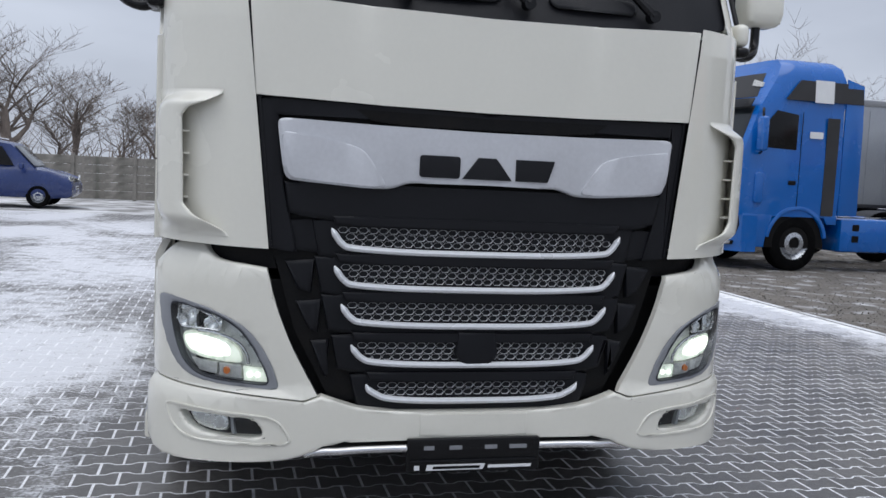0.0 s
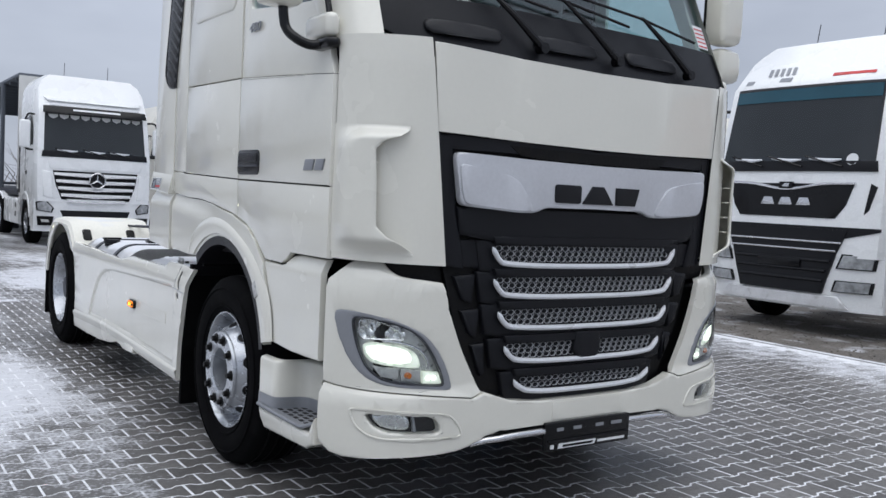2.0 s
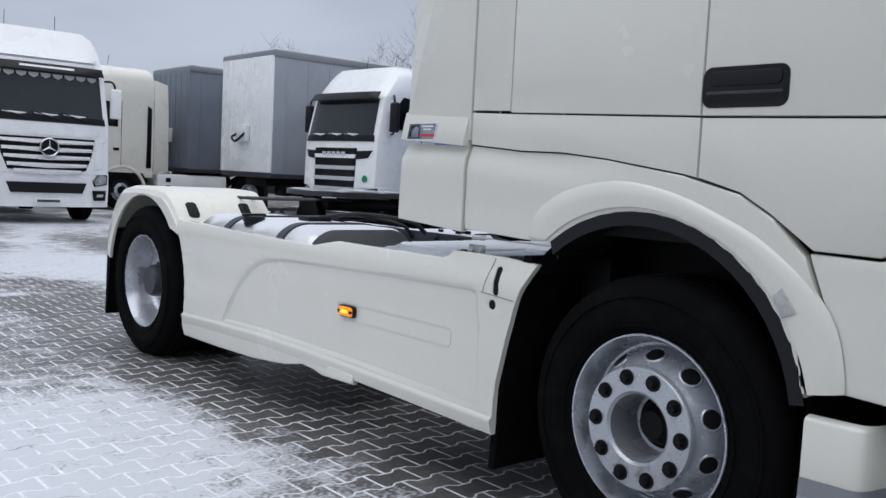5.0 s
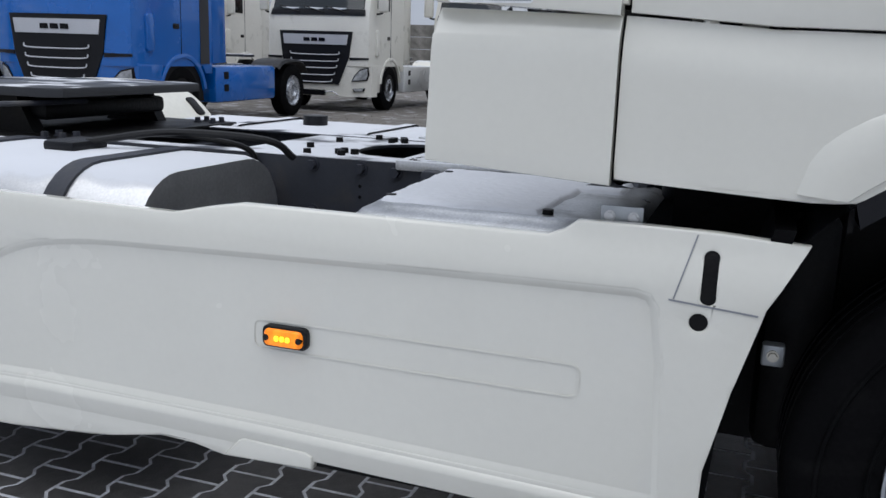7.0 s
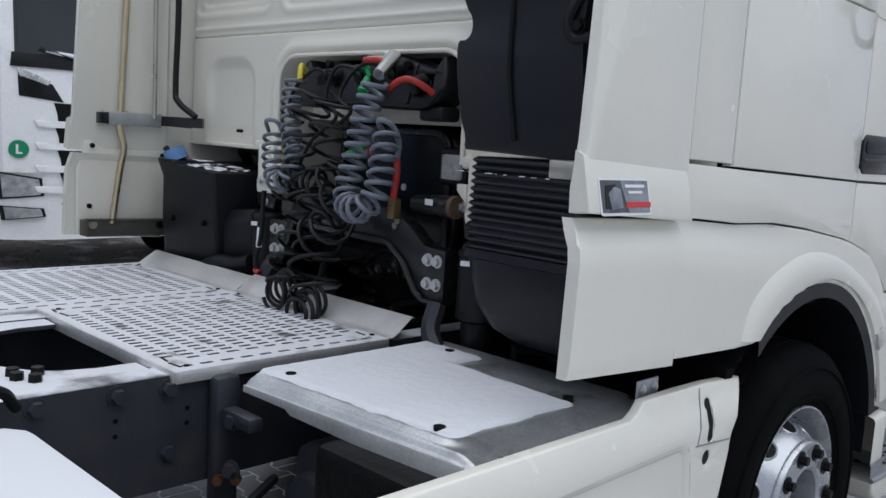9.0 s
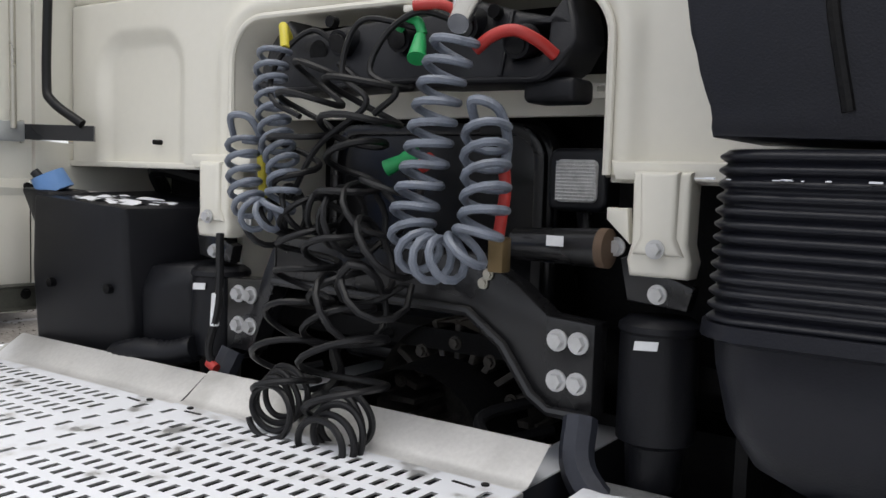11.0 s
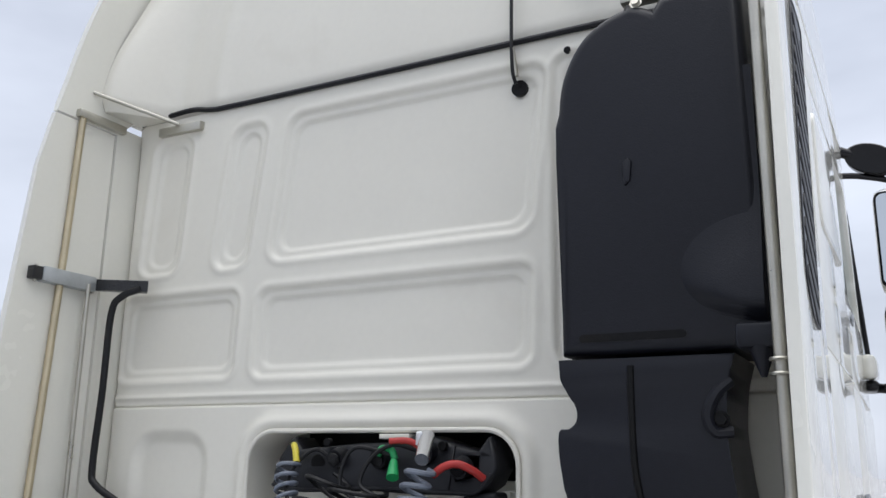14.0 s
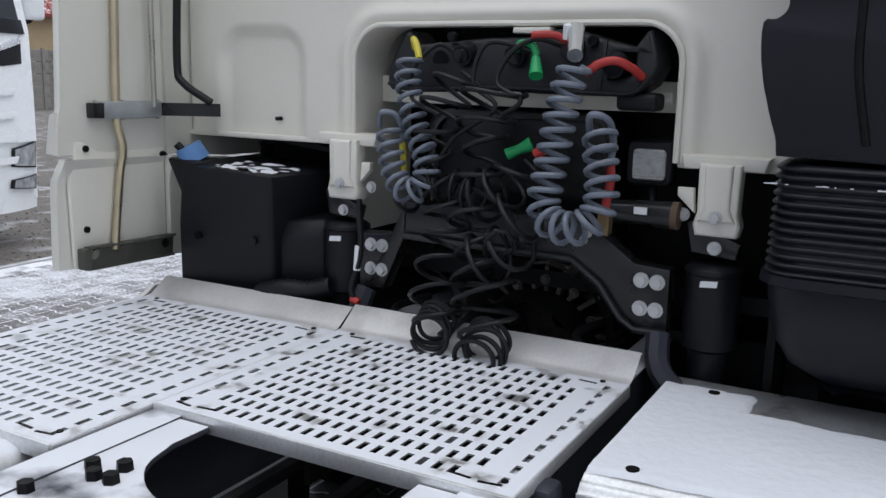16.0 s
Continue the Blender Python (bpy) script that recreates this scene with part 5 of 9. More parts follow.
part("snow_layer", grid(snow_lid, np.linspace(-1.12, -.484, 100), np.linspace(2.40, 3.008, 100)), SNOW, lidp, "thin layer of fresh snow", sharp=80)
for x, y in ((-1.067, 2.546), (-1.045, 2.945), (-.60, 2.465), (-.56, 2.965)):
    part("cover_hole", cyl(BM(), (x, y, .955), (x, y, .9745), .013, seg=14), OILY_AND_SHADE, lidp)
part("battery_box", box(BM(), -1.20, -.80, 2.45, 3.08, .42, .90, .03), OILY_AND_SHADE, truck)
gear = part("steering_gear", box(BM(), -.78, -.55, 2.60, 2.95, .52, .80, .04, 3), CHASSIS, truck, "dark steering gear and valve block below the cover")
part("gear_lid", cyl(BM(), (-.66, 2.98, .66), (-.66, 2.93, .66), .085, .10, seg=20), CHASSIS, gear)
part("gear_cap", lathe(BM(), [(0, .0), (0, .05), (.03, .055), (.06, .045), (.07, .0)], (-.86, 3.10, .62), "y", 20), ALU, gear, "bare metal canister end")
for x0, y0, z0 in ((-.50, 3.06, .86), (-.50, 3.06, .74), (-.47, 3.10, .64)):
    part("valve_bolt", hexbolt(BM(), (x0, y0 + .02, z0), (-.3, 1, 0), .018, .02), CHASSIS, gear)
part("splash_plate", box(BM(), -.80, -.41, 2.20, 2.66, .44, .47), OILY_AND_SHADE, truck)
part("rail_bracket", box(BM(), -.455, -.41, 3.03, 3.10, .62, .955, .015, 2), CHASSIS, truck, "dark painted bracket bolted to the rail")
part("bracket_arm", box(BM(), -.58, -.46, 3.05, 3.09, .85, .885, .008, 2), CHASSIS, truck)
for p in ((-.452, 3.085, .705), (-.452, 3.035, .694)):
    part("brass_fitting", cyl(BM(), p, (p[0] - .016, p[1] + .016, p[2]), .012, seg=12), stuff("dark_brass", (.20, .10, .05), .45, metal=.8), truck)
for k, (x0, z0) in enumerate(((-.56, .72), (-.60, .66), (-.70, .60), (-.74, .70))):
    part("pipe", tube(BM(), smooth_line([(x0, 3.0, z0), (x0 - .06, 3.16, z0 - .04), (x0 - .02, 3.28, z0 - .10), (x0 + .06, 3.40, z0 - .12)], 6), .012, 8), CABLE, truck)
part("snow_clump", grid(lambda u, v: (u, v, .57 + .018 * noise.noise(Vector((u * 18, v * 18, 2))) - .04 * ramp(in_round(u, v, -.62, -.42, 3.16, 3.40, .05) + .05 * noise.noise(Vector((u * 16, v * 16, 5))), -.02, .03)), np.linspace(-.66, -.40, 30), np.linspace(3.12, 3.44, 34)), SNOW, truck, "clump of snow on the frame", sharp=80)
part("snow_shelf", box(BM(), -.68, -.40, 3.10, 3.46, .50, .555, .01), CHASSIS, truck)
fb = part("fairing_bracket", box(BM(), -1.166, -1.160, 2.32, 2.41, .955, 1.012, .002), ZINC, truck, "zinc plated bracket plate with two bolts")
for y in (2.34, 2.39):
    part("bolt", hexbolt(BM(), (-1.166, y, .99), (-1, 0, 0), .009, .008), BOLT, fb)

# right fuel tank: rounded aluminium tank with straps under snow
o = rounded(-1.205, -.46, .36, .985, .19, 8)
bm = BM()
loft(bm, [[(u * .96 - .03, 3.595, .02 + v * .97) for u, v in o], [(u, 3.630, v) for u, v in o], [(u, 4.80, v) for u, v in o], [(u * .96 - .03, 4.83, .02 + v * .97) for u, v in o]])
tank = part("fuel_tank", bm, ALU_SNOW, truck, "rounded aluminium fuel tank with lying snow")
for y in (3.87, 4.47):
    o2 = rounded(-1.213, -.452, .352, .993, .195, 8)
    bm = BM()
    loft(bm, [[(u, y - .033, v) for u, v in o2], [(u, y + .033, v) for u, v in o2]])
    part("tank_strap", bm, CHASSIS, tank, "black steel strap")
bm = BM()
lathe(bm, [(0, .055), (.02, .055), (.022, .062), (.05, .062), (.056, .05), (.056, 0)], (-1.09, 4.29, .948), "z", 22)
box(bm, -1.16, -1.02, 4.27, 4.31, .998, 1.015, .006)
part("filler_cap", bm, BLACK, tank)
part("sender_cap", box(BM(), -.86, -.70, 4.08, 4.20, .98, 1.014, .012), BLACK, tank)
part("fuel_line", tube(BM(), smooth_line([(-.74, 4.10, 1.008), (-.64, 3.88, 1.04), (-.5, 3.62, 1.02), (-.44, 3.55, .96)], 6), .012, 8), CABLE, tank)
part("fuel_line", tube(BM(), smooth_line([(-.78, 4.10, 1.008), (-.62, 3.94, 1.03), (-.46, 3.74, .99), (-.41, 3.70, .92)], 6), .010, 8), CABLE, tank)

# ---- side skirts ----
SKIRT = [(2.155, .303), (2.15, .48), (2.11, .66), (2.06, .84), (1.99, .972), (2.16, .982), (2.30, .984), (2.45, .982), (2.475, .962), (2.51, .948), (3.26, .948), (3.34, .935), (3.45, .912), (4.40, .925), (4.93, .935)]
SKIRT += arch((5.50, .49), .66, 137, 196, 8) + [(4.83, .240), (4.4, .246), (4.0, .256), (3.66, .286), (3.50, .316), (3.40, .312), (3.31, .296), (3.06, .304), (3.045, .352), (2.70, .366), (2.66, .356), (2.62, .336), (2.445, .316), (2.30, .305)]
FIELD = [(p.x, p.y) for p in smooth_line([(4.345, .402, 0), (4.30, .475, 0), (4.24, .56, 0), (4.165, .645, 0), (4.08, .715, 0), (3.98, .768, 0), (3.866, .801, 0), (3.70, .821, 0), (3.45, .830, 0)], 4)] + [(2.87, .845), (2.315, .853), (2.285, .846), (2.268, .82), (2.250, .70), (2.232, .386), (3.2, .408), (3.9, .414)]


for sg in (-1, 1):
    folded = lambda x0: (lambda u, v, w: (sg * (x0 - w - .030 * ramp(v, .868, .985)), u, v))
    skirt = part("side_skirt", slab(SKIRT, folded(1.242), .025, .006, vstep=.04, holes=[[(v, w) for v, w in rounded(2.157, 2.187, .838, .945, .014)], [(v, w) for v, w in rounded(2.168, 2.204, .782, .818, .0179)], FIELD]), CREAM, truck)
    inner = inset(FIELD, .017)
    part("skirt_field", slab(inner, side_map(sg, 1.229), .010), CREAM, skirt)
    bm = BM()
    ring = lambda o, x0: [(sg * x0, u, v) for u, v in o + o[:1]]
    mid = inset(FIELD, .004)
    loft(bm, [ring(inset(FIELD, -.012), 1.2375), ring(inset(FIELD, -.004), 1.2402), ring(mid, 1.2390), ring(inset(FIELD, .014), 1.2305), ring(inner, 1.2292)], closed=False)
    part("field_chamfer", bm, CREAM, skirt, sharp=70)
    bm = BM()
    ridge = [(4.85, .372), (4.6, .381), (4.3, .390), (3.9, .400), (3.5, .399), (3.2, .394), (2.7, .382), (2.155, .367)]
    loft(bm, [[(sg * 1.240, y, z + .006) for y, z in ridge], [(sg * 1.2525, y, z - .006) for y, z in ridge], [(sg * 1.2520, y, z - .016) for y, z in ridge], [(sg * 1.2410, y, z - .062) for y, z in ridge]], closed=False)
    part("skirt_ridge", bm, CREAM, skirt, sharp=50)
    # thin grey strips paint the shading along two pressed creases
    for q in ([(2.248, .8440), (2.248, .8405), (2.074, .8265), (2.074, .8300)], [(2.237, .845), (2.240, .845), (2.205, .975), (2.202, .975)]):
        part("skirt_seam", slab(q, folded(1.2440), .004, vstep=.04), LAMP_GREY, skirt)
    # dark sheet close behind the slots, stands in for their inner shade
    part("slot_backing", slab([(2.14, .77), (2.22, .77), (2.22, .96), (2.14, .96)], folded(1.237), .004, vstep=.04), OILY_AND_SHADE, skirt)
    part("skirt_tongue", slab([(3.262, .350), (3.245, .358), (3.075, .352), (3.055, .343), (3.055, .310), (3.305, .302)], side_map(sg, 1.251), .014, .006, seg=3), CREAM, skirt)
    part("lamp_swage", slab(rounded(2.42, 3.225, .594, .672, .022), side_map(sg, 1.2315), .01, .004, holes=[rounded(2.424, 3.221, .598, .668, .019)]), CREAM, skirt)
    mk = part("side_marker", slab(rounded(3.071, 3.191, .609, .663, .014), side_map(sg, 1.248), .022, .005), GLOSS_BLACK, skirt, "lit amber side marker lamp")
    part("marker_lens", slab(rounded(3.080, 3.182, .615, .657, .012), side_map(sg, 1.257), .014, .006, seg=3), AMBER_GLOW, mk)
    for y in (3.116, 3.131, 3.146):
        part("marker_led", slab(rounded(y - .005, y + .005, .630, .642, .003), side_map(sg, 1.260), .004), AMBER_LIT, mk)
    for y in (3.087, 3.175):
        part("marker_screw", cyl(BM(), (sg * 1.250, y, .636), (sg * 1.259, y, .636), .008, seg=10), GLOSS_BLACK, mk)
    box(b := BM(), min(sg * .95, sg * 1.21), max(sg * .95, sg * 1.21), 2.6, 3.1, .30, .40)
    part("skirt_step", b, OILY_AND_SHADE, skirt)
    # rear mudguard: shell over the twin wheels
    prof = [(4.93, .885), (4.985, .950), (5.06, 1.025), (5.15, 1.082), (5.27, 1.113), (5.75, 1.115), (5.90, 1.08), (6.02, .96), (6.09, .80), (6.11, .66)]
    pr = smooth_line([(u, v, 0) for u, v in prof], 4)
    bm = BM()
    xo, xi = 1.24, .58
    loft(bm, [[(sg * xi, p.x, p.y) for p in pr], [(sg * (xo - .08), p.x, p.y) for p in pr], [(sg * (xo - .02), p.x, p.y - .02) for p in pr], [(sg * xo, p.x, p.y - .06) for p in pr]], closed=False)
    guard = part("rear_mudguard", bm, CREAM_SNOW, truck, "cream rear mudguard with snow on top")
    rim_o = [(p.x, p.y - .05) for p in pr] + arch((5.50, .49), .57, 10, 138, 16)
    part("guard_side", slab(rim_o, side_map(sg, 1.241), .02, .006), CREAM, guard)
    for x in (1.115, .75):
        m = Matrix.Translation((sg * x, 5.022, .990)) @ Matrix.Rotation(radians(45), 4, "X")
        bm = slab(rounded(-.036, .036, -.062, .062, .022), lambda u, v, w: (u, v, .005 - w), .010, .002)
        part("guard_slot", moved(bm, m), OILY_AND_SHADE, guard, "dark slot in the mudguard front")
    part("rear_flap", slab([(6.02, .78), (6.09, .80), (6.12, .66), (6.14, .18), (6.12, .18), (6.06, .6)], side_map(sg, 1.235), .62), RUBBER, truck)

# fifth wheel coupling
o = [(-.46, 4.72), (-.42, 4.66), (.42, 4.66), (.46, 4.72), (.46, 5.10), (.40, 5.25), (.16, 5.52), (.10, 5.52), (.05, 5.30), (.0, 5.24), (-.05, 5.30), (-.10, 5.52), (-.16, 5.52), (-.40, 5.25), (-.46, 5.10)]
fifth = part("fifth_wheel", slab(o, top_map(1.160), .036, .010), GREASY_SNOW, truck, "black fifth wheel coupling dusted with snow")
bm = BM()
for sg in (-1, 1):
    loft(bm, [[(sg * .40, 4.82, .97), (sg * .40, 5.12, .97), (sg * .34, 5.12, .97), (sg * .34, 4.82, .97)], [(sg * .40, 4.9, 1.12), (sg * .40, 5.04, 1.12), (sg * .34, 5.04, 1.12), (sg * .34, 4.9, 1.12)]])
box(bm, -.36, .36, 4.80, 5.16, 1.03, 1.10, .02)
box(bm, -.55, .55, 4.55, 5.35, .966, .985, .004)
part("coupling_pedestal", bm, OILY_AND_SHADE, fifth)
hd = smooth_line([(-.2, 4.75, 1.10), (-.46, 4.78, 1.10), (-.62, 5.0, 1.09), (-.70, 5.16, 1.085), (-.74, 5.28, 1.085), (-.70, 5.34, 1.085), (-.66, 5.26, 1.085), (-.62, 5.08, 1.09), (-.48, 4.9, 1.10)], 6)
part("release_handle", tube(BM(), hd, .010, 8), CHASSIS, fifth)
fifth.matrix_basis = Matrix.Translation((0, -.15, -.012))
for x in (-.5, -.43, .43, .5):
    for y in (4.6, 4.68, 5.25):
        part("coupling_bolt", hexbolt(BM(), (x, y, .985), (0, 0, 1), .014, .022), CHASSIS, fifth)
box(b := BM(), -1.05, 1.05, 6.22, 6.28, .62, .78, .02)
part("rear_beam", b, CHASSIS, truck)

# ---- rear of the cab ----
REAR_Y = 2.262
# pressed fields: x0, x1, z0, z1, corner radius, lean of the upright edges
PRESS = [(-.447, .490, 2.400, 2.888, .055, .115), (-.442, .532, 2.006, 2.268, .04, .03), (.650, 1.158, 2.010, 2.276, .04, .03), (.618, .740, 2.392, 2.884, .05, .115), (.945, 1.100, 2.396, 2.892, .05, .06), (-1.17, -.55, 2.0, 2.9, .05, .0)]


def rear_y(x, z):
    y = REAR_Y
    for u0, u1, v0, v1, r, lean in PRESS:
        q = x + lean * (z - v0)
        y -= .010 * ramp(-in_round(q, z, u0 - .012, u1 + .012, v0 - .012, v1 + .012, r), -.010, .006) + .010 * ramp(-in_round(q, z, u0 + .016, u1 - .016, v0 + .016, v1 - .016, r), -.008, .008)
        y += .004 * math.exp(-((in_round(q, z, u0 - .03, u1 + .03, v0 - .03, v1 + .03, r + .02)) / .012) ** 2)
    y += .007 * ramp(z, 1.905, 1.890) + .007 * math.exp(-((z - 1.930) / .010) ** 2) - .009 * math.exp(-((z - 1.899) / .0035) ** 2)
    d = in_round(x, z, -.428, .522, 1.2, 1.811, .10)          # rim of the service opening
    y += .020 * math.exp(-((d - .028) / .026) ** 2)
    p = in_round(x, z, .705, 1.065, 1.30, 1.818, .11)            # shallow pocket beside it
    y -= .022 * ramp(-p, -.005, .05)
    y -= .05 * ramp(abs(x), 1.17, 1.215)                      # rolled outer edges
    return y


OPEN = lambda x, z: in_round(x, z, -.428, .522, 1.0, 1.811, .10) < 0
WALL_Z = np.concatenate([np.linspace(1.475, 1.880, 62), np.linspace(1.884, 1.944, 28), np.linspace(1.95, 2.985, 150)])
part("rear_wall", grid(lambda x, z: (x, rear_y(x, z), z), np.linspace(-1.21, 1.21, 320), WALL_Z, OPEN), CREAM_SATIN, cab, "cream pressed steel rear wall with embossed panels", sharp=70)
lip = [p for p in rounded(-.428, .522, 1.2, 1.811, .10, 8) if p[1] > 1.45]
lip = [(.522, 1.475)] + lip + [(-.428, 1.475)]
bm = BM()
loft(bm, [[(u, REAR_Y + .026, v) for u, v in lip], [(u - .004 * (1 if u > 0 else -1), REAR_Y + .016, v - .004) for u, v in lip], [(u, REAR_Y - .16, v) for u, v in lip]], closed=False)
part("opening_flange", bm, CREAM_SATIN, cab)
bm = BM()
pts = [(u, REAR_Y + .022, v) for u, v in lip]
part("opening_edge", tube(bm, pts, .008, 8), CREAM_SATIN, cab)
box(b := BM(), .522, 1.20, REAR_Y - .03, REAR_Y + .006, 1.462, 1.478, .004)
part("wall_hem", b, CREAM_SATIN, cab)
box(b := BM(), -1.20, -.428, REAR_Y - .03, REAR_Y + .006, 1.462, 1.478, .004)
part("wall_hem", b, CREAM_SATIN, cab)
cyl(b := BM(), (.822, REAR_Y - .02, 1.529), (.822, REAR_Y + .0085, 1.529), .0065, seg=12)
part("drain_hole", b, OILY_AND_SHADE, cab)
# upper rear panel of the roof with rubber seal and vent
def roof_back(x, z):
    flare = (.20 - .14 * ramp(z, 3.05, 3.70)) * ramp(x, .98, 1.185) - .05 * ramp(-x, 1.1, 1.2)
    return x * (1 - .055 * ramp(z, 3.04, 3.75)), 2.255 - .04 * ramp(z, 3.0, 3.8) + flare - .02 * ramp(z, 3.02, 2.99) + .012 * math.exp(-((x - .80) / .03) ** 2), z


part("roof_rear", grid(roof_back, np.linspace(-1.205, 1.192, 130), np.linspace(2.985, 3.86, 44)), CREAM_SATIN, cab, sharp=70)
part("roof_ledge", grid(lambda u, v: (u, 2.235 + v * (roof_back(u, 2.99)[1] - 2.232), 2.9865), np.linspace(.95, 1.192, 24), np.linspace(0, 1, 4)), CREAM_SATIN, cab)
part("corner_filler", box(BM(), 1.105, 1.198, 2.19, 2.250, 2.905, 2.984, .004), CREAM_SATIN, cab)
seal = [(1.18, 2.262, 2.995), (1.0, 2.268, 3.006), (.90, 2.27, 3.006), (.82, 2.27, 2.992), (.70, 2.27, 2.987), (0, 2.27, 2.985), (-.7, 2.27, 2.985), (-1.18, 2.262, 2.985)]
part("roof_seal", tube(BM(), smooth_line(seal, 5), .010, 8), BLACK, cab, "black rubber seal")
vent = part("roof_vent", slab(soft([(-.752, 3.118), (-.715, 3.142), (-.655, 3.140), (-.618, 3.122), (-.622, 3.19), (-.640, 3.240), (-.664, 3.256), (-.748, 3.243)]), rear_map(2.29), .05, .014, seg=3), BLACK, cab, "black plastic vent cover")
for x, z in ((-.742, 3.135), (-.628, 3.135), (-.650, 3.235), (-.738, 3.230)):
    part("screw", cyl(BM(), (x, 2.29, z), (x, 2.303, z), .008, seg=10), OILY_AND_SHADE, vent)
part("antenna_cable", tube(BM(), smooth_line([(-.420, 2.272, 2.845), (-.416, 2.29, 2.90), (-.412, 2.285, 3.1), (-.40, 2.24, 3.75)], 6), .006, 8), CABLE, cab)
part("cable_gland", cyl(BM(), (-.418, 2.272, 2.87), (-.415, 2.288, 2.96), .011, .008, seg=10), STEEL, cab)
part("cable_hole", cyl(BM(), (-.424, 2.22, 2.838), (-.424, 2.2555, 2.838), .026, seg=20), OILY_AND_SHADE, cab)
part("wall_screw", cyl(BM(), (-.585, 2.20, 2.925), (-.585, 2.268, 2.925), .011, seg=12), OILY_AND_SHADE, cab)
for y, z in ((2.30, 3.075), (2.285, 3.37), (2.235, 3.68)):
    part("fairing_screw", cyl(BM(), (1.20 - .09 * (z - 3.03), y, z), (1.184 - .09 * (z - 3.03), y, z), .011, seg=12), OILY_AND_SHADE, cab)

# cavity behind the opening; its back sheet is coloured as deep shade
part("cavity_back", slab([(-1.18, 1.0), (1.18, 1.0), (1.18, 2.0), (-1.18, 2.0)], rear_map(1.93), .01), OILY_AND_SHADE, cab)
part("inner_shelf", slab([(-.44, 1.590), (.54, 1.590), (.54, 1.670), (-.44, 1.670)], rear_map(2.13), .02, .004), CREAM_SATIN, cab)
box(b := BM(), .526, .544, 1.95, 2.24, 1.20, 1.82)
part("cavity_cheek", b, CREAM_SATIN, cab)
box(b := BM(), -.446, -.431, 1.95, 2.24, 1.48, 1.82)
part("cavity_cheek", b, CREAM_SATIN, cab)
# connector console with sockets
tray = [(.409, 1.69), (.403, 1.645), (.389, 1.631), (.284, 1.627), (.034, 1.637), (-.056, 1.632), (-.222, 1.631), (-.296, 1.634), (-.331, 1.660), (-.351, 1.705), (-.342, 1.740), (-.320, 1.793), (-.308, 1.789), (-.284, 1.752), (-.226, 1.765), (-.122, 1.795), (-.066, 1.795), (-.026, 1.775), (.109, 1.773), (.32, 1.755), (.36, 1.792), (.372, 1.785), (.393, 1.731)]
recess = [(-.232, 1.733), (-.288, 1.737), (-.292, 1.690), (-.280, 1.680), (-.232, 1.674)]
console_face = lambda u, v, w: (u, 2.325 + .30 * (1.72 - v) - w, v)
console = part("connector_console", slab(tray, console_face, .11, .012, holes=[recess], seg=3), BLACK, cab, "black plastic connector console")
part("recess_floor", slab([(-.22, 1.75), (-.30, 1.75), (-.30, 1.66), (-.22, 1.66)], lambda u, v, w: (u, 2.262 - w, v), .01), OILY_AND_SHADE, console)
part("recess_socket", cyl(BM(), (-.255, 2.262, 1.700), (-.252, 2.305, 1.708), .020, .017, seg=18), CHROME, console, "bright metal air coupling")
part("console_pod", box(BM(), -.352, -.250, 2.255, 2.338, 1.598, 1.642, .012, 3), BLACK, console)
part("console_rib", slab([(-.205, 1.765), (-.215, 1.765), (-.215, 1.645), (-.205, 1.645)], lambda u, v, w: (u, 2.331 + .30 * (1.72 - v) - w, v), .02, .003), BLACK, console)
part("console_lip", tube(BM(), smooth_line([Vector(console_face(u, v, -.002)) for u, v in ((.396, 1.648), (.28, 1.634), (.03, 1.644), (-.22, 1.638), (-.296, 1.642), (-.338, 1.69))], 5), .006, 8), BLACK, console)
part("wall_tab", slab([(-.313, 1.645), (-.388, 1.645), (-.388, 1.616), (-.313, 1.618)], rear_map(2.20), .004, .001, holes=[rounded(-.380, -.364, 1.629, 1.639, .002)]), CREAM_SATIN, cab, "punched cream sheet tab")
for x, z, r in ((.245, 1.715, .024), (.215, 1.775, .012), (-.18, 1.765, .013)):
    part("console_hole", cyl(BM(), (x, 2.33, z), (x, 2.325 + .30 * (1.72 - z) + .003, z), r, seg=20), OILY_AND_SHADE, console)
for x, z in ((.17, 1.735), (.02, 1.735), (-.13, 1.75), (-.245, 1.71)):
    y = 2.325 + .30 * (1.72 - z)
    sk = part("socket", cyl(BM(), (x, y - .01, z), (x, y + .030, z - .010), .030, .027, seg=20), BLACK, console)
    part("socket_collar", cyl(BM(), (x, y + .02, z - .006), (x, y + .036, z - .012), .022, .020, seg=18), GLOSS_BLACK, sk)
part("white_cover", slab([(.05, 1.80), (-.055, 1.80), (-.055, 1.782), (.05, 1.785)], rear_map(2.30), .04, .006), CREAM_SATIN, console)
console.matrix_basis = Matrix.Translation((-.034, 0, 0))
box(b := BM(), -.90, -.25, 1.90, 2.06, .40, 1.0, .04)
part("engine_side", b, OILY_AND_SHADE, truck)
# engine hump, lamps, beams
hump = part("engine_cover", slab(rounded(-.235, .385, 1.02, 1.60, .09, 8), rear_map(2.10), .12, .03, seg=3), GLOSS_BLACK, cab)
part("cover_rim", slab(rounded(-.215, .365, 1.04, 1.58, .08, 8), rear_map(2.115), .02, .006, holes=[rounded(-.19, .34, 1.065, 1.555, .06, 8)]), ENAMEL, hump)
wlamp = part("work_lamp", slab(rounded(-.412, -.293, 1.407, 1.523, .02), rear_map(2.245), .06, .010, seg=3), BLACK, truck, "square work lamp with clear ribbed glass")
part("lamp_glass", slab(rounded(-.395, -.311, 1.424, 1.502, .012), rear_map(2.252), .02, .004), FROST, wlamp)
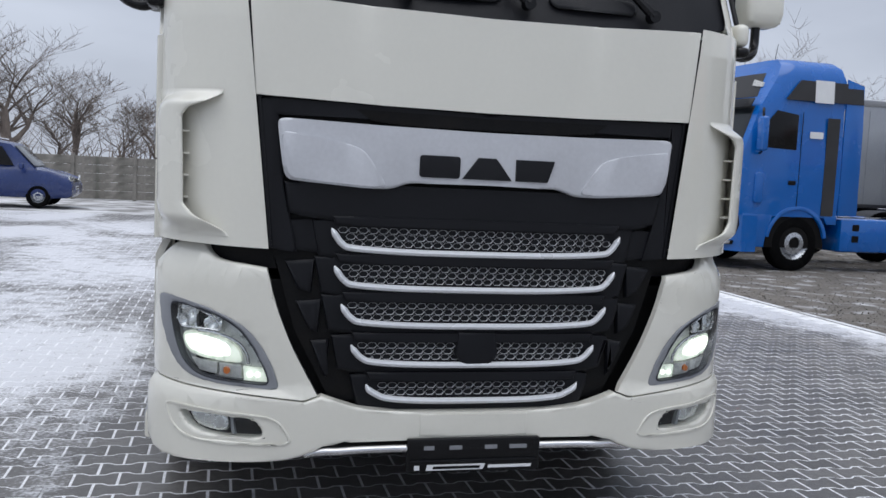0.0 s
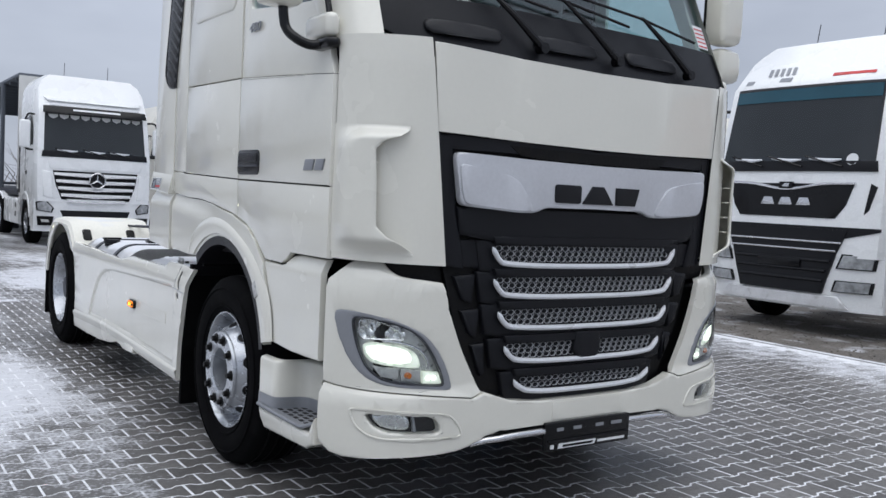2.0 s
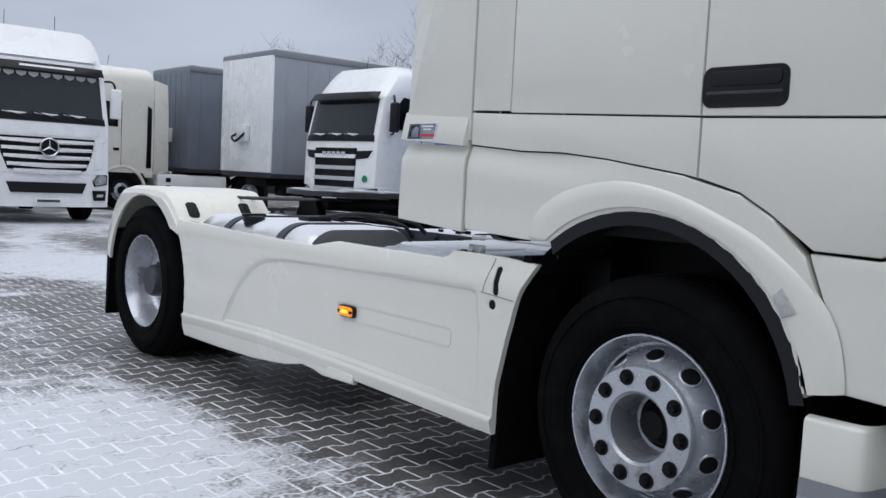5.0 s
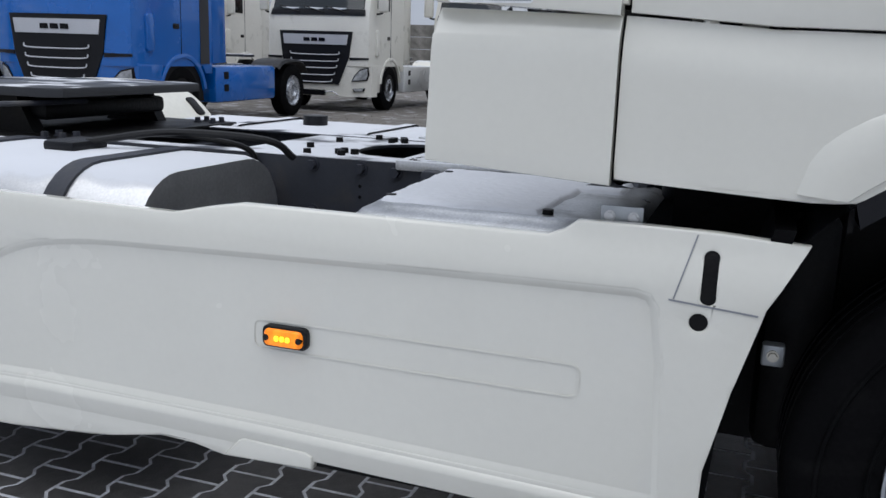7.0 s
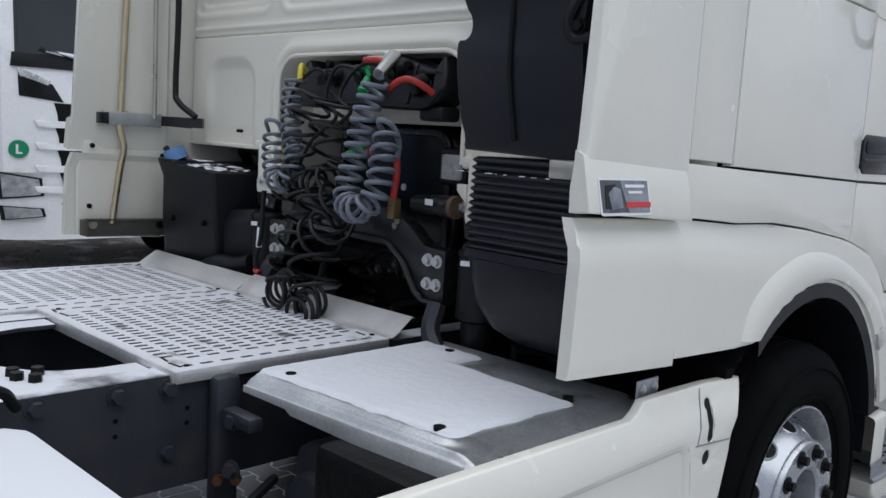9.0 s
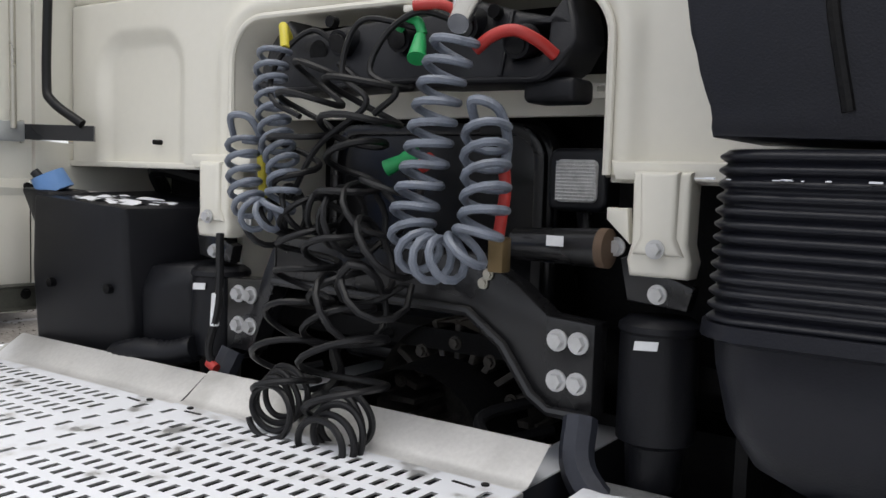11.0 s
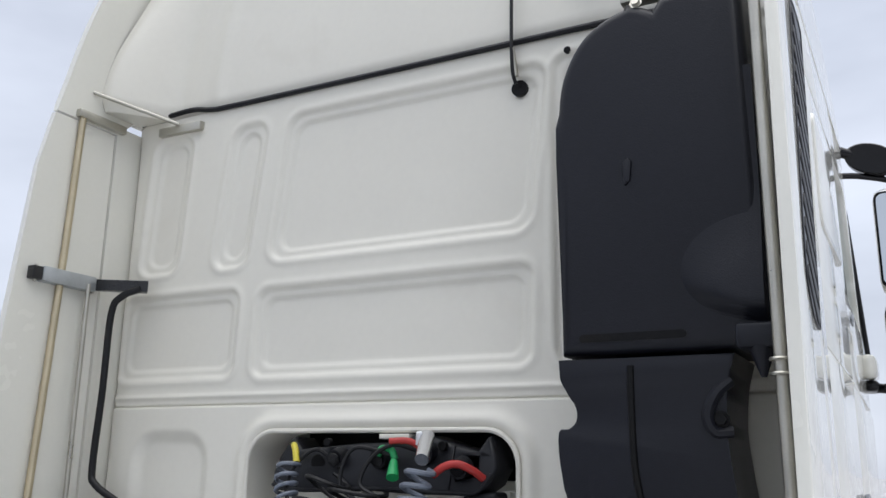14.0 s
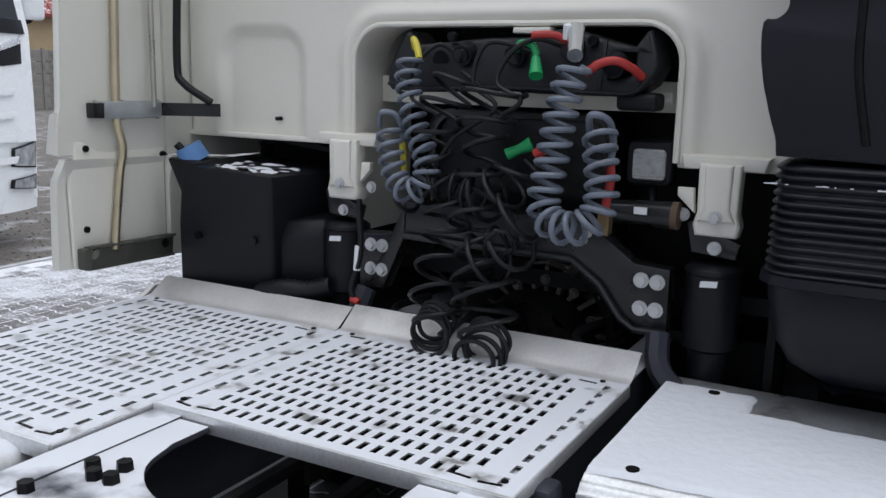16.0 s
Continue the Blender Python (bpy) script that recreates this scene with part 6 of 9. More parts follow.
for k in range(12):
    part("glass_rib", cyl(BM(), (-.392, 2.2525, 1.429 + .0062 * k), (-.314, 2.2525, 1.429 + .0062 * k), .0022, seg=6), FROST, wlamp)
part("lamp_stalk", cyl(BM(), (-.352, 2.21, 1.41), (-.352, 2.18, 1.31), .014), ENAMEL, wlamp)
beam = [(.30, 1.325), (-.10, 1.32), (-.205, 1.325), (-.30, 1.275), (-.362, 1.228), (-.452, 1.222), (-.452, 1.062), (-.372, 1.062), (-.335, 1.085), (-.275, 1.165), (-.20, 1.218), (.30, 1.228)]
bridge_beam = part("tilt_beam", slab(beam, rear_map(2.355), .05, .006), ENAMEL, truck, "black enamelled cross beam")
part("beam_flange", tube(BM(), [(u, 2.36, v) for u, v in beam[6:]], .010, 8), ENAMEL, bridge_beam)
part("left_knee", slab([(.30, 1.325), (.345, 1.228), (.452, 1.222), (.452, 1.062), (.372, 1.062), (.30, 1.228)], rear_map(2.355), .05, .006), ENAMEL, bridge_beam)
for x0, z0 in ((-.383, 1.188), (-.423, 1.187), (-.384, 1.117), (-.423, 1.117), (.411, 1.190), (.373, 1.190), (.411, 1.120), (.373, 1.120)):
    part("bolt", hexbolt(BM(), (x0, 2.355, z0), (0, 1, 0), .0145, .016), BOLT, bridge_beam)
for x0, z0 in ((-.240, 1.290), (-.230, 1.273), (-.262, 1.395)):
    part("small_bolt", hexbolt(BM(), (x0, 2.357, z0), (0, 1, 0), .008, .008), STEEL, bridge_beam)
part("damper", cyl(BM(), (-.265, 2.30, 1.345), (-.445, 2.32, 1.350), .03, .034, seg=20), ENAMEL, truck)
part("damper_label", slab([(-.385, 1.350), (-.352, 1.350), (-.352, 1.368), (-.385, 1.368)], rear_map(2.3535), .001), PAPER, truck)
part("damper_rust", cyl(BM(), (-.440, 2.32, 1.350), (-.456, 2.32, 1.350), .0345, seg=20), stuff("rusty_steel", (.11, .07, .045), .8, var=.2), truck)
for sx, zt in ((-.545, 1.225), (.532, 1.220)):
    spring = part("air_spring", lathe(BM(), [(.255, .0), (.255, .055), (.245, .068), (.235, .070), (.23, .066), (.05, .066), (.04, .05), (-.03, .046), (-.05, .03)], (sx, 2.30, .985), "z", 30), BLACK, truck, "black rubber cab air spring")
    part("clamp_plate", slab([(sx - .05, zt + .03), (sx + .055, zt + .04), (sx + .07, zt + .11), (sx + .02, zt + .13), (sx - .02, zt + .085), (sx - .06, zt + .07)], rear_map(2.32), .03, .006), ENAMEL, spring)
    part("bolt", hexbolt(BM(), (sx, 2.32, zt + .055), (0, 1, 0), .0125, .014), BOLT, spring)
    part("side_bolt", hexbolt(BM(), (sx + (.085 if sx < 0 else -.085), 2.30, zt + .128), (0, 1, 0), .0125, .014), BOLT, spring)
    part("label", slab([(sx - .022, zt - .03), (sx + .018, zt - .033), (sx + .016, zt - .018), (sx - .024, zt - .015)], rear_map(2.3695), .002), PAPER, spring)
    # cream cab brackets reaching down over the springs
    o = [(sx - .050, 1.482), (sx + .050, 1.482), (sx + .048, 1.365), (sx + .056, 1.335), (sx + .050, 1.308), (sx - .050, 1.308), (sx - .056, 1.335), (sx - .048, 1.365)]
    br = part("cab_bracket", slab(o, rear_map(2.33), .05, .010, seg=3), CREAM_SATIN, truck, "cream pressed cab bracket with bolt")
    part("bracket_rib", slab([(sx - .032, 1.482), (sx + .034, 1.482), (sx + .030, 1.375), (sx + .045, 1.345), (sx - .045, 1.345), (sx - .030, 1.375)], rear_map(2.340), .02, .010, seg=3), CREAM_SATIN, br)
    part("bolt", hexbolt(BM(), (sx, 2.341, 1.356), (0, 1, 0), .012, .014), BOLT, br)
    part("bracket_ear", slab([(sx + (.06 if sx < 0 else -.06), 1.42), (sx + (.098 if sx < 0 else -.09), 1.42), (sx + (.098 if sx < 0 else -.09), 1.40), (sx + (.055 if sx < 0 else -.055), 1.36)], rear_map(2.32), .02, .004), CREAM_SATIN, br)
for sx in (-.545, .532):
    part("bracket_post", slab([(sx - .11, 1.50), (sx + .10, 1.50), (sx + .09, 1.465), (sx - .10, 1.465)], rear_map(2.315), .08, .012), CREAM_SATIN, cab)
    part("spring_arm", tube(BM(), smooth_line([(sx + (.11 if sx < 0 else -.11), 2.36, 1.06), (sx + (.09 if sx < 0 else -.09), 2.40, .98), (sx, 2.42, .90), (sx - .05, 2.42, .80)], 5), .03, 8), CHASSIS, truck)
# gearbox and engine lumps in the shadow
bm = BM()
gearbox = part("gearbox", lathe(bm, [(0, .02), (.02, .2), (.06, .25), (.2, .26), (.22, .20), (.5, .18)], (-.05, 1.82, .90), "y", 24), OILY_AND_SHADE, truck)
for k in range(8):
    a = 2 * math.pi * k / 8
    part("gearbox_bolt", hexbolt(BM(), (-.05 + .225 * math.cos(a), 2.03, .90 + .225 * math.sin(a)), (0, 1, 0), .012, .012), OILY_AND_SHADE, gearbox)
bm = BM()
casting = part("gear_casting", lathe(bm, [(0, .03), (.01, .11), (.03, .17), (.10, .19), (.16, .19)], (-.07, 2.06, .975), "y", 36), CASTING, truck, "ribbed dirty gearbox casting")
for k in range(20):
    part("casting_rib", box(BM(), -.007, .007, -.10, .016, .105, .195, .002, 1, Matrix.Translation((-.07, 2.18, .975)) @ Matrix.Rotation(2 * math.pi * k / 20, 4, "Y")), CASTING, casting)
for k in range(10):
    a = 2 * math.pi * (k + .5) / 10
    part("casting_bolt", hexbolt(BM(), (-.07 + .145 * math.cos(a), 2.20, .975 + .145 * math.sin(a)), (0, 1, 0), .011, .012), CASTING, casting)
for k, (x, z) in enumerate(((-.30, .98), (-.26, 1.03), (.20, .98), (.30, 1.02), (.1, 1.12))):
    part("loom", tube(BM(), smooth_line([(x, 2.2, z), (x + .05, 2.32, z - .02), (x - .04, 2.42, z - .06), (x, 2.5, z - .12)], 6), .012, 8), CABLE, truck)
part("coolant_hose", tube(BM(), smooth_line([(.78, 2.41, 1.005), (.69, 2.41, 1.03), (.61, 2.39, 1.03), (.54, 2.37, 1.05)], 8), [.03 + .003 * (k % 2) for k in range(25)], 10), BLACK, truck)

# black reservoir box with blue cap
bm = BM()
loft(bm, [[(.74, 2.385, .985), (1.09, 2.43, .99), (1.10, 2.08, .99), (.70, 2.08, .985)], [(.725, 2.42, 1.20), (1.062, 2.46, 1.20), (1.08, 2.08, 1.20), (.68, 2.08, 1.20)], [(.71, 2.44, 1.37), (1.032, 2.472, 1.392), (1.05, 2.08, 1.40), (.66, 2.08, 1.37)]])
bmesh.ops.bevel(bm, geom=bm.edges[:], offset=.014, segments=2, profile=.5, affect="EDGES")
res = part("reservoir_box", bm, BLACK, truck, "black plastic reservoir with a blue cap and snow")
bm = BM()
loft(bm, [[(.735, 2.37, .99), (.59, 2.33, .99), (.57, 2.12, .99), (.70, 2.10, .99)], [(.725, 2.385, 1.17), (.59, 2.34, 1.20), (.57, 2.12, 1.2), (.70, 2.10, 1.20)], [(.72, 2.36, 1.23), (.60, 2.32, 1.24), (.59, 2.12, 1.24), (.70, 2.10, 1.24)]])
bmesh.ops.bevel(bm, geom=bm.edges[:], offset=.012, segments=2, profile=.5, affect="EDGES")
part("reservoir_side", bm, BLACK, res)
bm = BM()
loft(bm, [[(.96, 2.45, 1.30), (1.06, 2.44, 1.28), (1.06, 2.32, 1.28), (.96, 2.32, 1.30)], [(.985, 2.46, 1.40), (1.095, 2.47, 1.405), (1.095, 2.34, 1.405), (.985, 2.34, 1.40)]])
bmesh.ops.bevel(bm, geom=bm.edges[:], offset=.010, segments=2, profile=.5, affect="EDGES")
part("filler_neck", bm, BLACK, res)
part("filler_cap", cyl(BM(), (1.03, 2.41, 1.395), (1.045, 2.425, 1.440), .047, .041, seg=22), LIGHTBLUE, res, "blue screw cap")
part("cap_knob", cyl(BM(), (1.062, 2.43, 1.425), (1.078, 2.44, 1.445), .012, seg=12), BLACK, res)
part("snow", grid(lambda u, v: (u, v, 1.371 + .075 * (u - .71) + .010 * noise.noise(Vector((u * 25, v * 25, 1)))), np.linspace(.72, .95, 30), np.linspace(2.22, 2.44, 28), lambda u, v: in_round(u, v, .73, .94, 2.25, 2.43, .03) + .02 * noise.noise(Vector((u * 20, v * 20, 7))) > 0), SNOW, res)
for x, z in ((.985, 1.17), (.785, 1.17)):
    part("box_clip", cyl(BM(), (x, 2.40, z), (x, 2.428 + .12 * (x - .725), z), .012, seg=10), GLOSS_BLACK, res)
part("box_hose", tube(BM(), smooth_line([(1.0, 2.1, 1.40), (.95, 2.16, 1.46), (.85, 2.1, 1.44), (.75, 2.05, 1.42)], 6), .022, 8), CABLE, truck)

# ---- right-hand air intake ----
up = [(-.63, 1.955)] + [(p.x, p.y) for p in smooth_line([(-.628, 2.45, 0), (-.632, 2.62, 0), (-.66, 2.72, 0), (-.71, 2.79, 0), (-.78, 2.83, 0), (-.84, 2.842, 0)], 4)] + [(-.86, 2.835), (-.885, 2.82), (-.905, 2.85), (-1.0, 2.852), (-1.02, 2.835), (-1.05, 2.85), (-1.10, 2.85), (-1.12, 2.0), (-1.06, 1.955)]
intake = part("air_intake", slab(up, rear_map(2.565), .27, .03, seg=4, holes=[]), DUCT, truck, "tall black plastic air intake duct")
def bulge(u, v):
    e = math.hypot((u + 1.112) / .258, (v - 2.25) / .252)
    return u, 2.558 + .046 * ramp(1 - e, 0, .20 + .8 * ramp(v, 2.04, 2.26)) * (1 - ramp(v, 2.02, 2.34)), v


part("intake_bulge", grid(bulge, np.linspace(-1.112, -.84, 44), np.linspace(1.995, 2.62, 66)), DUCT, intake, sharp=75)
part("intake_slot", slab(rounded(-.935, -.68, 1.983, 2.002, .009), rear_map(2.5665), .004), OILY_AND_SHADE, intake)
part("intake_clip", slab([(-.80, 2.42), (-.815, 2.43), (-.823, 2.42), (-.818, 2.37), (-.805, 2.36), (-.802, 2.375)], rear_map(2.572), .02, .004), DUCT, intake)
lowp = [(-.622, 1.945)] + [(p.x, p.y) for p in smooth_line([(-.625, 1.90, 0), (-.645, 1.865, 0), (-.664, 1.83, 0), (-.664, 1.80, 0), (-.645, 1.782, 0), (-.62, 1.775, 0), (-.622, 1.70, 0), (-.640, 1.62, 0), (-.662, 1.55, 0), (-.668, 1.51, 0)], 3)]
lowp += [(p.x, p.y) for p in smooth_line([(-1.045, 1.50, 0), (-1.026, 1.62, 0), (-1.012, 1.74, 0), (-1.010, 1.80, 0), (-1.018, 1.88, 0), (-1.035, 1.945, 0)], 4)]
part("intake_duct", slab(lowp, rear_map(2.560), .26, .006, seg=2), DUCT, intake)
part("duct_groove", tube(BM(), smooth_line([(-.80, 2.5595, 1.925), (-.80, 2.5595, 1.80), (-.805, 2.5595, 1.68), (-.832, 2.5595, 1.54)], 5), .0085, 8), OILY_AND_SHADE, intake)
part("duct_lug", tube(BM(), smooth_line([(-1.02, 2.545, 1.885), (-.99, 2.562, 1.855), (-.972, 2.566, 1.81), (-.985, 2.562, 1.775), (-1.02, 2.55, 1.775)], 5), .014, 8), DUCT, intake)
part("lug_bolt", hexbolt(BM(), (-1.0, 2.562, 1.80), (0, 1, 0), .014, .014), OILY_AND_SHADE, intake)
for x, y0, y1 in ((-.845, 2.845, 0), (-1.03, 2.85, 0)):
    part("intake_bolt", hexbolt(BM(), (x, 2.55, y0), (0, 1, .3), .012, .012), STEEL, intake)
part("intake_strap", box(BM(), -1.09, -.80, 2.50, 2.54, 2.862, 2.895, .004), STEEL, intake)
part("intake_cone", cyl(BM(), (-1.10, 2.60, 1.95), (-1.10, 2.60, 1.885), .03, .006, seg=16), DUCT, intake)
part("cone_mount", box(BM(), -1.15, -1.05, 2.5, 2.63, 1.945, 2.0, .01), DUCT, intake)
rings = []
for k in range(81):
    z = 1.495 - .235 * k / 80
    q = .009 * (.5 - .5 * math.cos(2 * math.pi * k / 6.15)) ** .7 + .006 * (k / 80)
    rings.append([(u, v, z) for u, v in rounded(-1.075 - q, -.672 + q, 2.30 - q, 2.555 + q, .07, 6)])
bm = BM()
loft(bm, rings)
part("bellows", bm, DUCT, intake, "ribbed black rubber bellows", sharp=75)
rings = []
for z, q in ((1.265, .022), (1.245, .024), (1.238, .008), (1.20, .004), (1.12, -.012), (1.06, -.045), (1.02, -.10), (1.005, -.15)):
    rings.append([(u, v, z) for u, v in rounded(-1.075 - q, -.672 + q, 2.30 - q, 2.555 + q, max(.03, .08 + q * .3), 6)])
bm = BM()
loft(bm, rings)
part("intake_tub", bm, DUCT, intake)
rr = random.Random(5)
for k in range(11):
    x0 = -.96 + .30 * rr.random()
    part("frost_speck", box(BM(), x0, x0 + rr.uniform(.003, .016), 2.5655, 2.571, 1.4545, 1.4545 + rr.uniform(.0012, .0028)), SNOW, intake)

intake.matrix_basis = Matrix.Translation((-.030, 0, .016))

# ---- stays, pipes and hinges of the side fairings ----
def rod(name, pts, r, mat, label=""):
    return part(name, tube(BM(), smooth_line(pts, 5), r, 10), mat, truck, label)


for z, xw in ((2.325, 1.01), (1.548, 1.01)):
    bm = BM()
    box(bm, 1.160, 1.200, 2.415, 2.635, z - .026, z + .026, .004)
    hg = part("fairing_hinge", bm, ZINC, truck, "zinc plated fairing hinge")
    part("hinge_end", box(BM(), 1.166, 1.206, 2.632, 2.672, z - .022, z + .022, .003), ENAMEL, hg)
    bm = BM()
    loft(bm, [[(1.17, 2.42, z - .02), (1.20, 2.42, z - .02), (1.20, 2.42, z + .02), (1.17, 2.42, z + .02)], [(xw, 2.315, z - .02), (xw + .03, 2.290, z - .02), (xw + .03, 2.290, z + .02), (xw, 2.315, z + .02)]])
    part("hinge_knuckle", bm, ENAMEL, hg)
    for y in (2.41, 2.55, 2.65):
        part("hinge_pin", cyl(BM(), (1.185, y, z - .03), (1.185, y, z + .03), .006, seg=8), STEEL, hg)
rod("fairing_pipe", [(1.185, 2.535, 2.945), (1.185, 2.550, 2.3), (1.178, 2.580, 1.60), (1.170, 2.588, 1.515), (1.168, 2.570, 1.435), (1.172, 2.585, 1.34), (1.172, 2.614, 1.13)], .0125, YELLOW_ZINC, "yellow passivated steel tube")
rod("fairing_pipe", [(1.160, 2.450, 2.32), (1.160, 2.449, 1.95), (1.160, 2.447, 1.555)], .0085, STEEL, "bright zinc plated steel rod")
rod("rubber_stay", [(1.03, 2.33, 2.315), (1.09, 2.36, 2.285), (1.122, 2.37, 2.22), (1.125, 2.37, 1.95), (1.135, 2.37, 1.69), (1.11, 2.37, 1.63), (1.03, 2.335, 1.572)], .0125, CABLE, "black rubber covered stay")
rod("top_stay", [(1.195, 2.495, 3.045), (1.08, 2.39, 2.999), (.965, 2.285, 2.953)], .007, STEEL)
part("stay_bracket", box(BM(), .855, 1.065, 2.255, 2.285, 2.918, 2.952, .003), STEEL, truck)
part("pipe_bracket", box(BM(), 1.17, 1.20, 2.345, 2.56, 2.925, 2.955, .003), STEEL, truck)
lining = [(2.385, 1.424), (2.61, 1.424), (2.65, 1.430), (2.70, 1.458), (2.722, 1.458), (2.726, 1.41), (2.740, 1.375), (2.750, 1.345), (2.744, 1.088), (2.385, 1.072)]
inside_panel = part("fairing_lining", slab(lining, lambda u, v, w: (1.190 + w, u, v), .012, .004), CREAM_SATIN, truck, "cream inner panel with a stepped upper edge")
for y, z in ((2.690, 1.438), (2.395, 1.405), (2.70, 1.20)):
    part("fairing_screw", cyl(BM(), (1.195, y, z), (1.184, y, z), .010, seg=12), OILY_AND_SHADE, inside_panel)
rail = [(1.188, 1.078), (1.188, 1.150), (1.160, 1.152), (1.158, 1.146), (1.172, 1.140), (1.176, 1.088), (1.164, 1.080)]
bm = BM()
loft(bm, [[(x, y, z - .018 * (2.70 - y)) for x, z in rail] for y in (2.375, 2.715)])
bottom_rail = part("pipe_bracket", bm, OLIVE, truck, "dull olive steel rail with bolts")
part("rail_end", box(BM(), 1.156, 1.190, 2.712, 2.738, 1.085, 1.148, .004), OLIVE, bottom_rail)
part("rail_bolt", hexbolt(BM(), (1.176, 2.690, 1.128), (-1, 0, 0), .013, .010), STEEL, bottom_rail)
part("rail_bolt", hexbolt(BM(), (1.176, 2.41, 1.118), (-1, 0, 0), .011, .010), OILY_AND_SHADE, bottom_rail)
rod("fairing_pipe", [(-1.175, 2.67, 3.2), (-1.175, 2.67, 2.4), (-1.175, 2.67, 1.50)], .0135, STEEL, "zinc plated steel tube")
for z in (1.93, 1.90):
    part("pipe_clip", tube(BM(), [(-1.175 + .02 * math.cos(a), 2.67 + .02 * math.sin(a), z) for a in np.linspace(0, 6.28, 13)], .004, 6), STEEL, truck)
for z in (1.50,):
    part("pipe_bracket", box(BM(), -1.20, -1.08, 2.30, 2.70, z - .02, z + .02, .004), STEEL, truck)

# ---- hoses and cables ----
def coil(path, R, pitch, r, steps=12, wob=0.0, seed=1, taper=True):
    """A helix wound round a path."""
    pts = smooth_line(path, 16)
    L = [0]
    for a, b in zip(pts, pts[1:]):
        L.append(L[-1] + (b - a).length)
    n = int(L[-1] / pitch * steps)
    out = []
    u = None
    rr = random.Random(seed)
    ph = [rr.uniform(0, 6.28) for _ in range(4)]
    for k in range(n + 1):
        s = L[-1] * k / n
        i = min(max(0, int(np.searchsorted(L, s)) - 1), len(pts) - 2)
        t = (s - L[i]) / max(1e-9, L[i + 1] - L[i])
        p, d = pts[i].lerp(pts[i + 1], t), (pts[i + 1] - pts[i]).normalized()
        if u is None:
            u = frame_of(d)[0]
        u = (u - d * u.dot(d)).normalized()
        w = d.cross(u)
        a = 2 * math.pi * k / steps
        q = R * (1 + wob * (math.sin(a * .13 + ph[0]) + .6 * math.sin(a * .31 + ph[1])))
        out.append(p + q * (math.cos(a) * u + math.sin(a) * w) + d * (pitch * wob * math.sin(a * .21 + ph[2])))
    return out


hose = thing("coiled_air_hose", "grey blue coiled air hose with yellow sleeve", "hose", group="coiled hoses")
part("coil", tube(BM(), coil([(.263, 2.40, 1.717), (.262, 2.414, 1.666), (.244, 2.427, 1.599), (.214, 2.441, 1.523), (.182, 2.454, 1.470), (.168, 2.468, 1.425), (.178, 2.481, 1.387), (.206, 2.492, 1.372), (.243, 2.486, 1.394), (.268, 2.478, 1.446), (.283, 2.469, 1.50), (.290, 2.46, 1.535)], .0305, .0310, .0064), .0064, 8), HOSE, hose)
part("sleeve", tube(BM(), smooth_line([(.285, 2.34, 1.745), (.272, 2.37, 1.765), (.25, 2.39, 1.745), (.237, 2.40, 1.715)], 6), .0095, 10), YELLOW, hose, "yellow protective sleeve")
part("tail", tube(BM(), smooth_line([(.32, 2.46, 1.535), (.30, 2.485, 1.572), (.27, 2.465, 1.57), (.262, 2.44, 1.53), (.260, 2.44, 1.49)], 6), .0072, 8), HOSE, hose)
part("sleeve", tube(BM(), smooth_line([(.260, 2.44, 1.495), (.256, 2.44, 1.455), (.252, 2.44, 1.405)], 6), .0090, 10), YELLOW, hose, "yellow protective sleeve")
hose = thing("coiled_air_hose", "grey blue coiled air hose with red sleeves", "hose", group="coiled hoses")
part("coil", tube(BM(), coil([(-.222, 2.455, 1.705), (-.206, 2.466, 1.645), (-.196, 2.478, 1.575), (-.189, 2.489, 1.50), (-.182, 2.50, 1.436), (-.178, 2.511, 1.385), (-.194, 2.522, 1.345), (-.233, 2.534, 1.328), (-.282, 2.54, 1.334), (-.312, 2.529, 1.358), (-.321, 2.513, 1.40), (-.314, 2.497, 1.455), (-.301, 2.481, 1.508), (-.293, 2.465, 1.548)], .0360, .0360, .0074), .0074, 8), HOSE, hose)
part("sleeve", tube(BM(), smooth_line([(-.229, 2.41, 1.684), (-.261, 2.405, 1.707), (-.298, 2.395, 1.715), (-.330, 2.37, 1.699), (-.348, 2.34, 1.678)], 6), .0108, 10), RED, hose, "red protective sleeve")
part("tail", tube(BM(), smooth_line([(-.262, 2.45, 1.55), (-.275, 2.485, 1.59), (-.312, 2.465, 1.578), (-.318, 2.44, 1.53), (-.315, 2.44, 1.48)], 6), .0086, 8), HOSE, hose)
part("sleeve", tube(BM(), smooth_line([(-.313, 2.44, 1.485), (-.317, 2.44, 1.44), (-.312, 2.44, 1.40), (-.307, 2.44, 1.365)], 6), .0105, 10), RED, hose, "red protective sleeve")
part("brass_nut", box(BM(), -.322, -.292, 2.42, 2.45, 1.305, 1.365, .004), stuff("dull_brass", (.20, .14, .07), .45, metal=.7), hose)
part("coupling", cyl(BM(), (-.178, 2.35, 1.79), (-.212, 2.44, 1.725), .022, .019, seg=16), CHROME, hose)
part("coupling_cap", cyl(BM(), (-.165, 2.355, 1.77), (-.165, 2.365, 1.802), .019, .014, seg=14), PAPER, hose)

cable_a = thing("coiled_cable", "loose black coiled electric cable with red sleeve", "cable", group="coiled cables")
cable_a.matrix_basis = Matrix.Translation((-.021, -.015, -.008))
part("coil", tube(BM(), coil([(.12, 2.42, 1.70), (.17, 2.45, 1.58), (.19, 2.45, 1.46), (.14, 2.46, 1.34), (.14, 2.48, 1.22), (.13, 2.52, 1.13), (.12, 2.545, 1.06)], .058, .070, .0062, 16, .16, 3), .0062, 7), CABLE, cable_a)
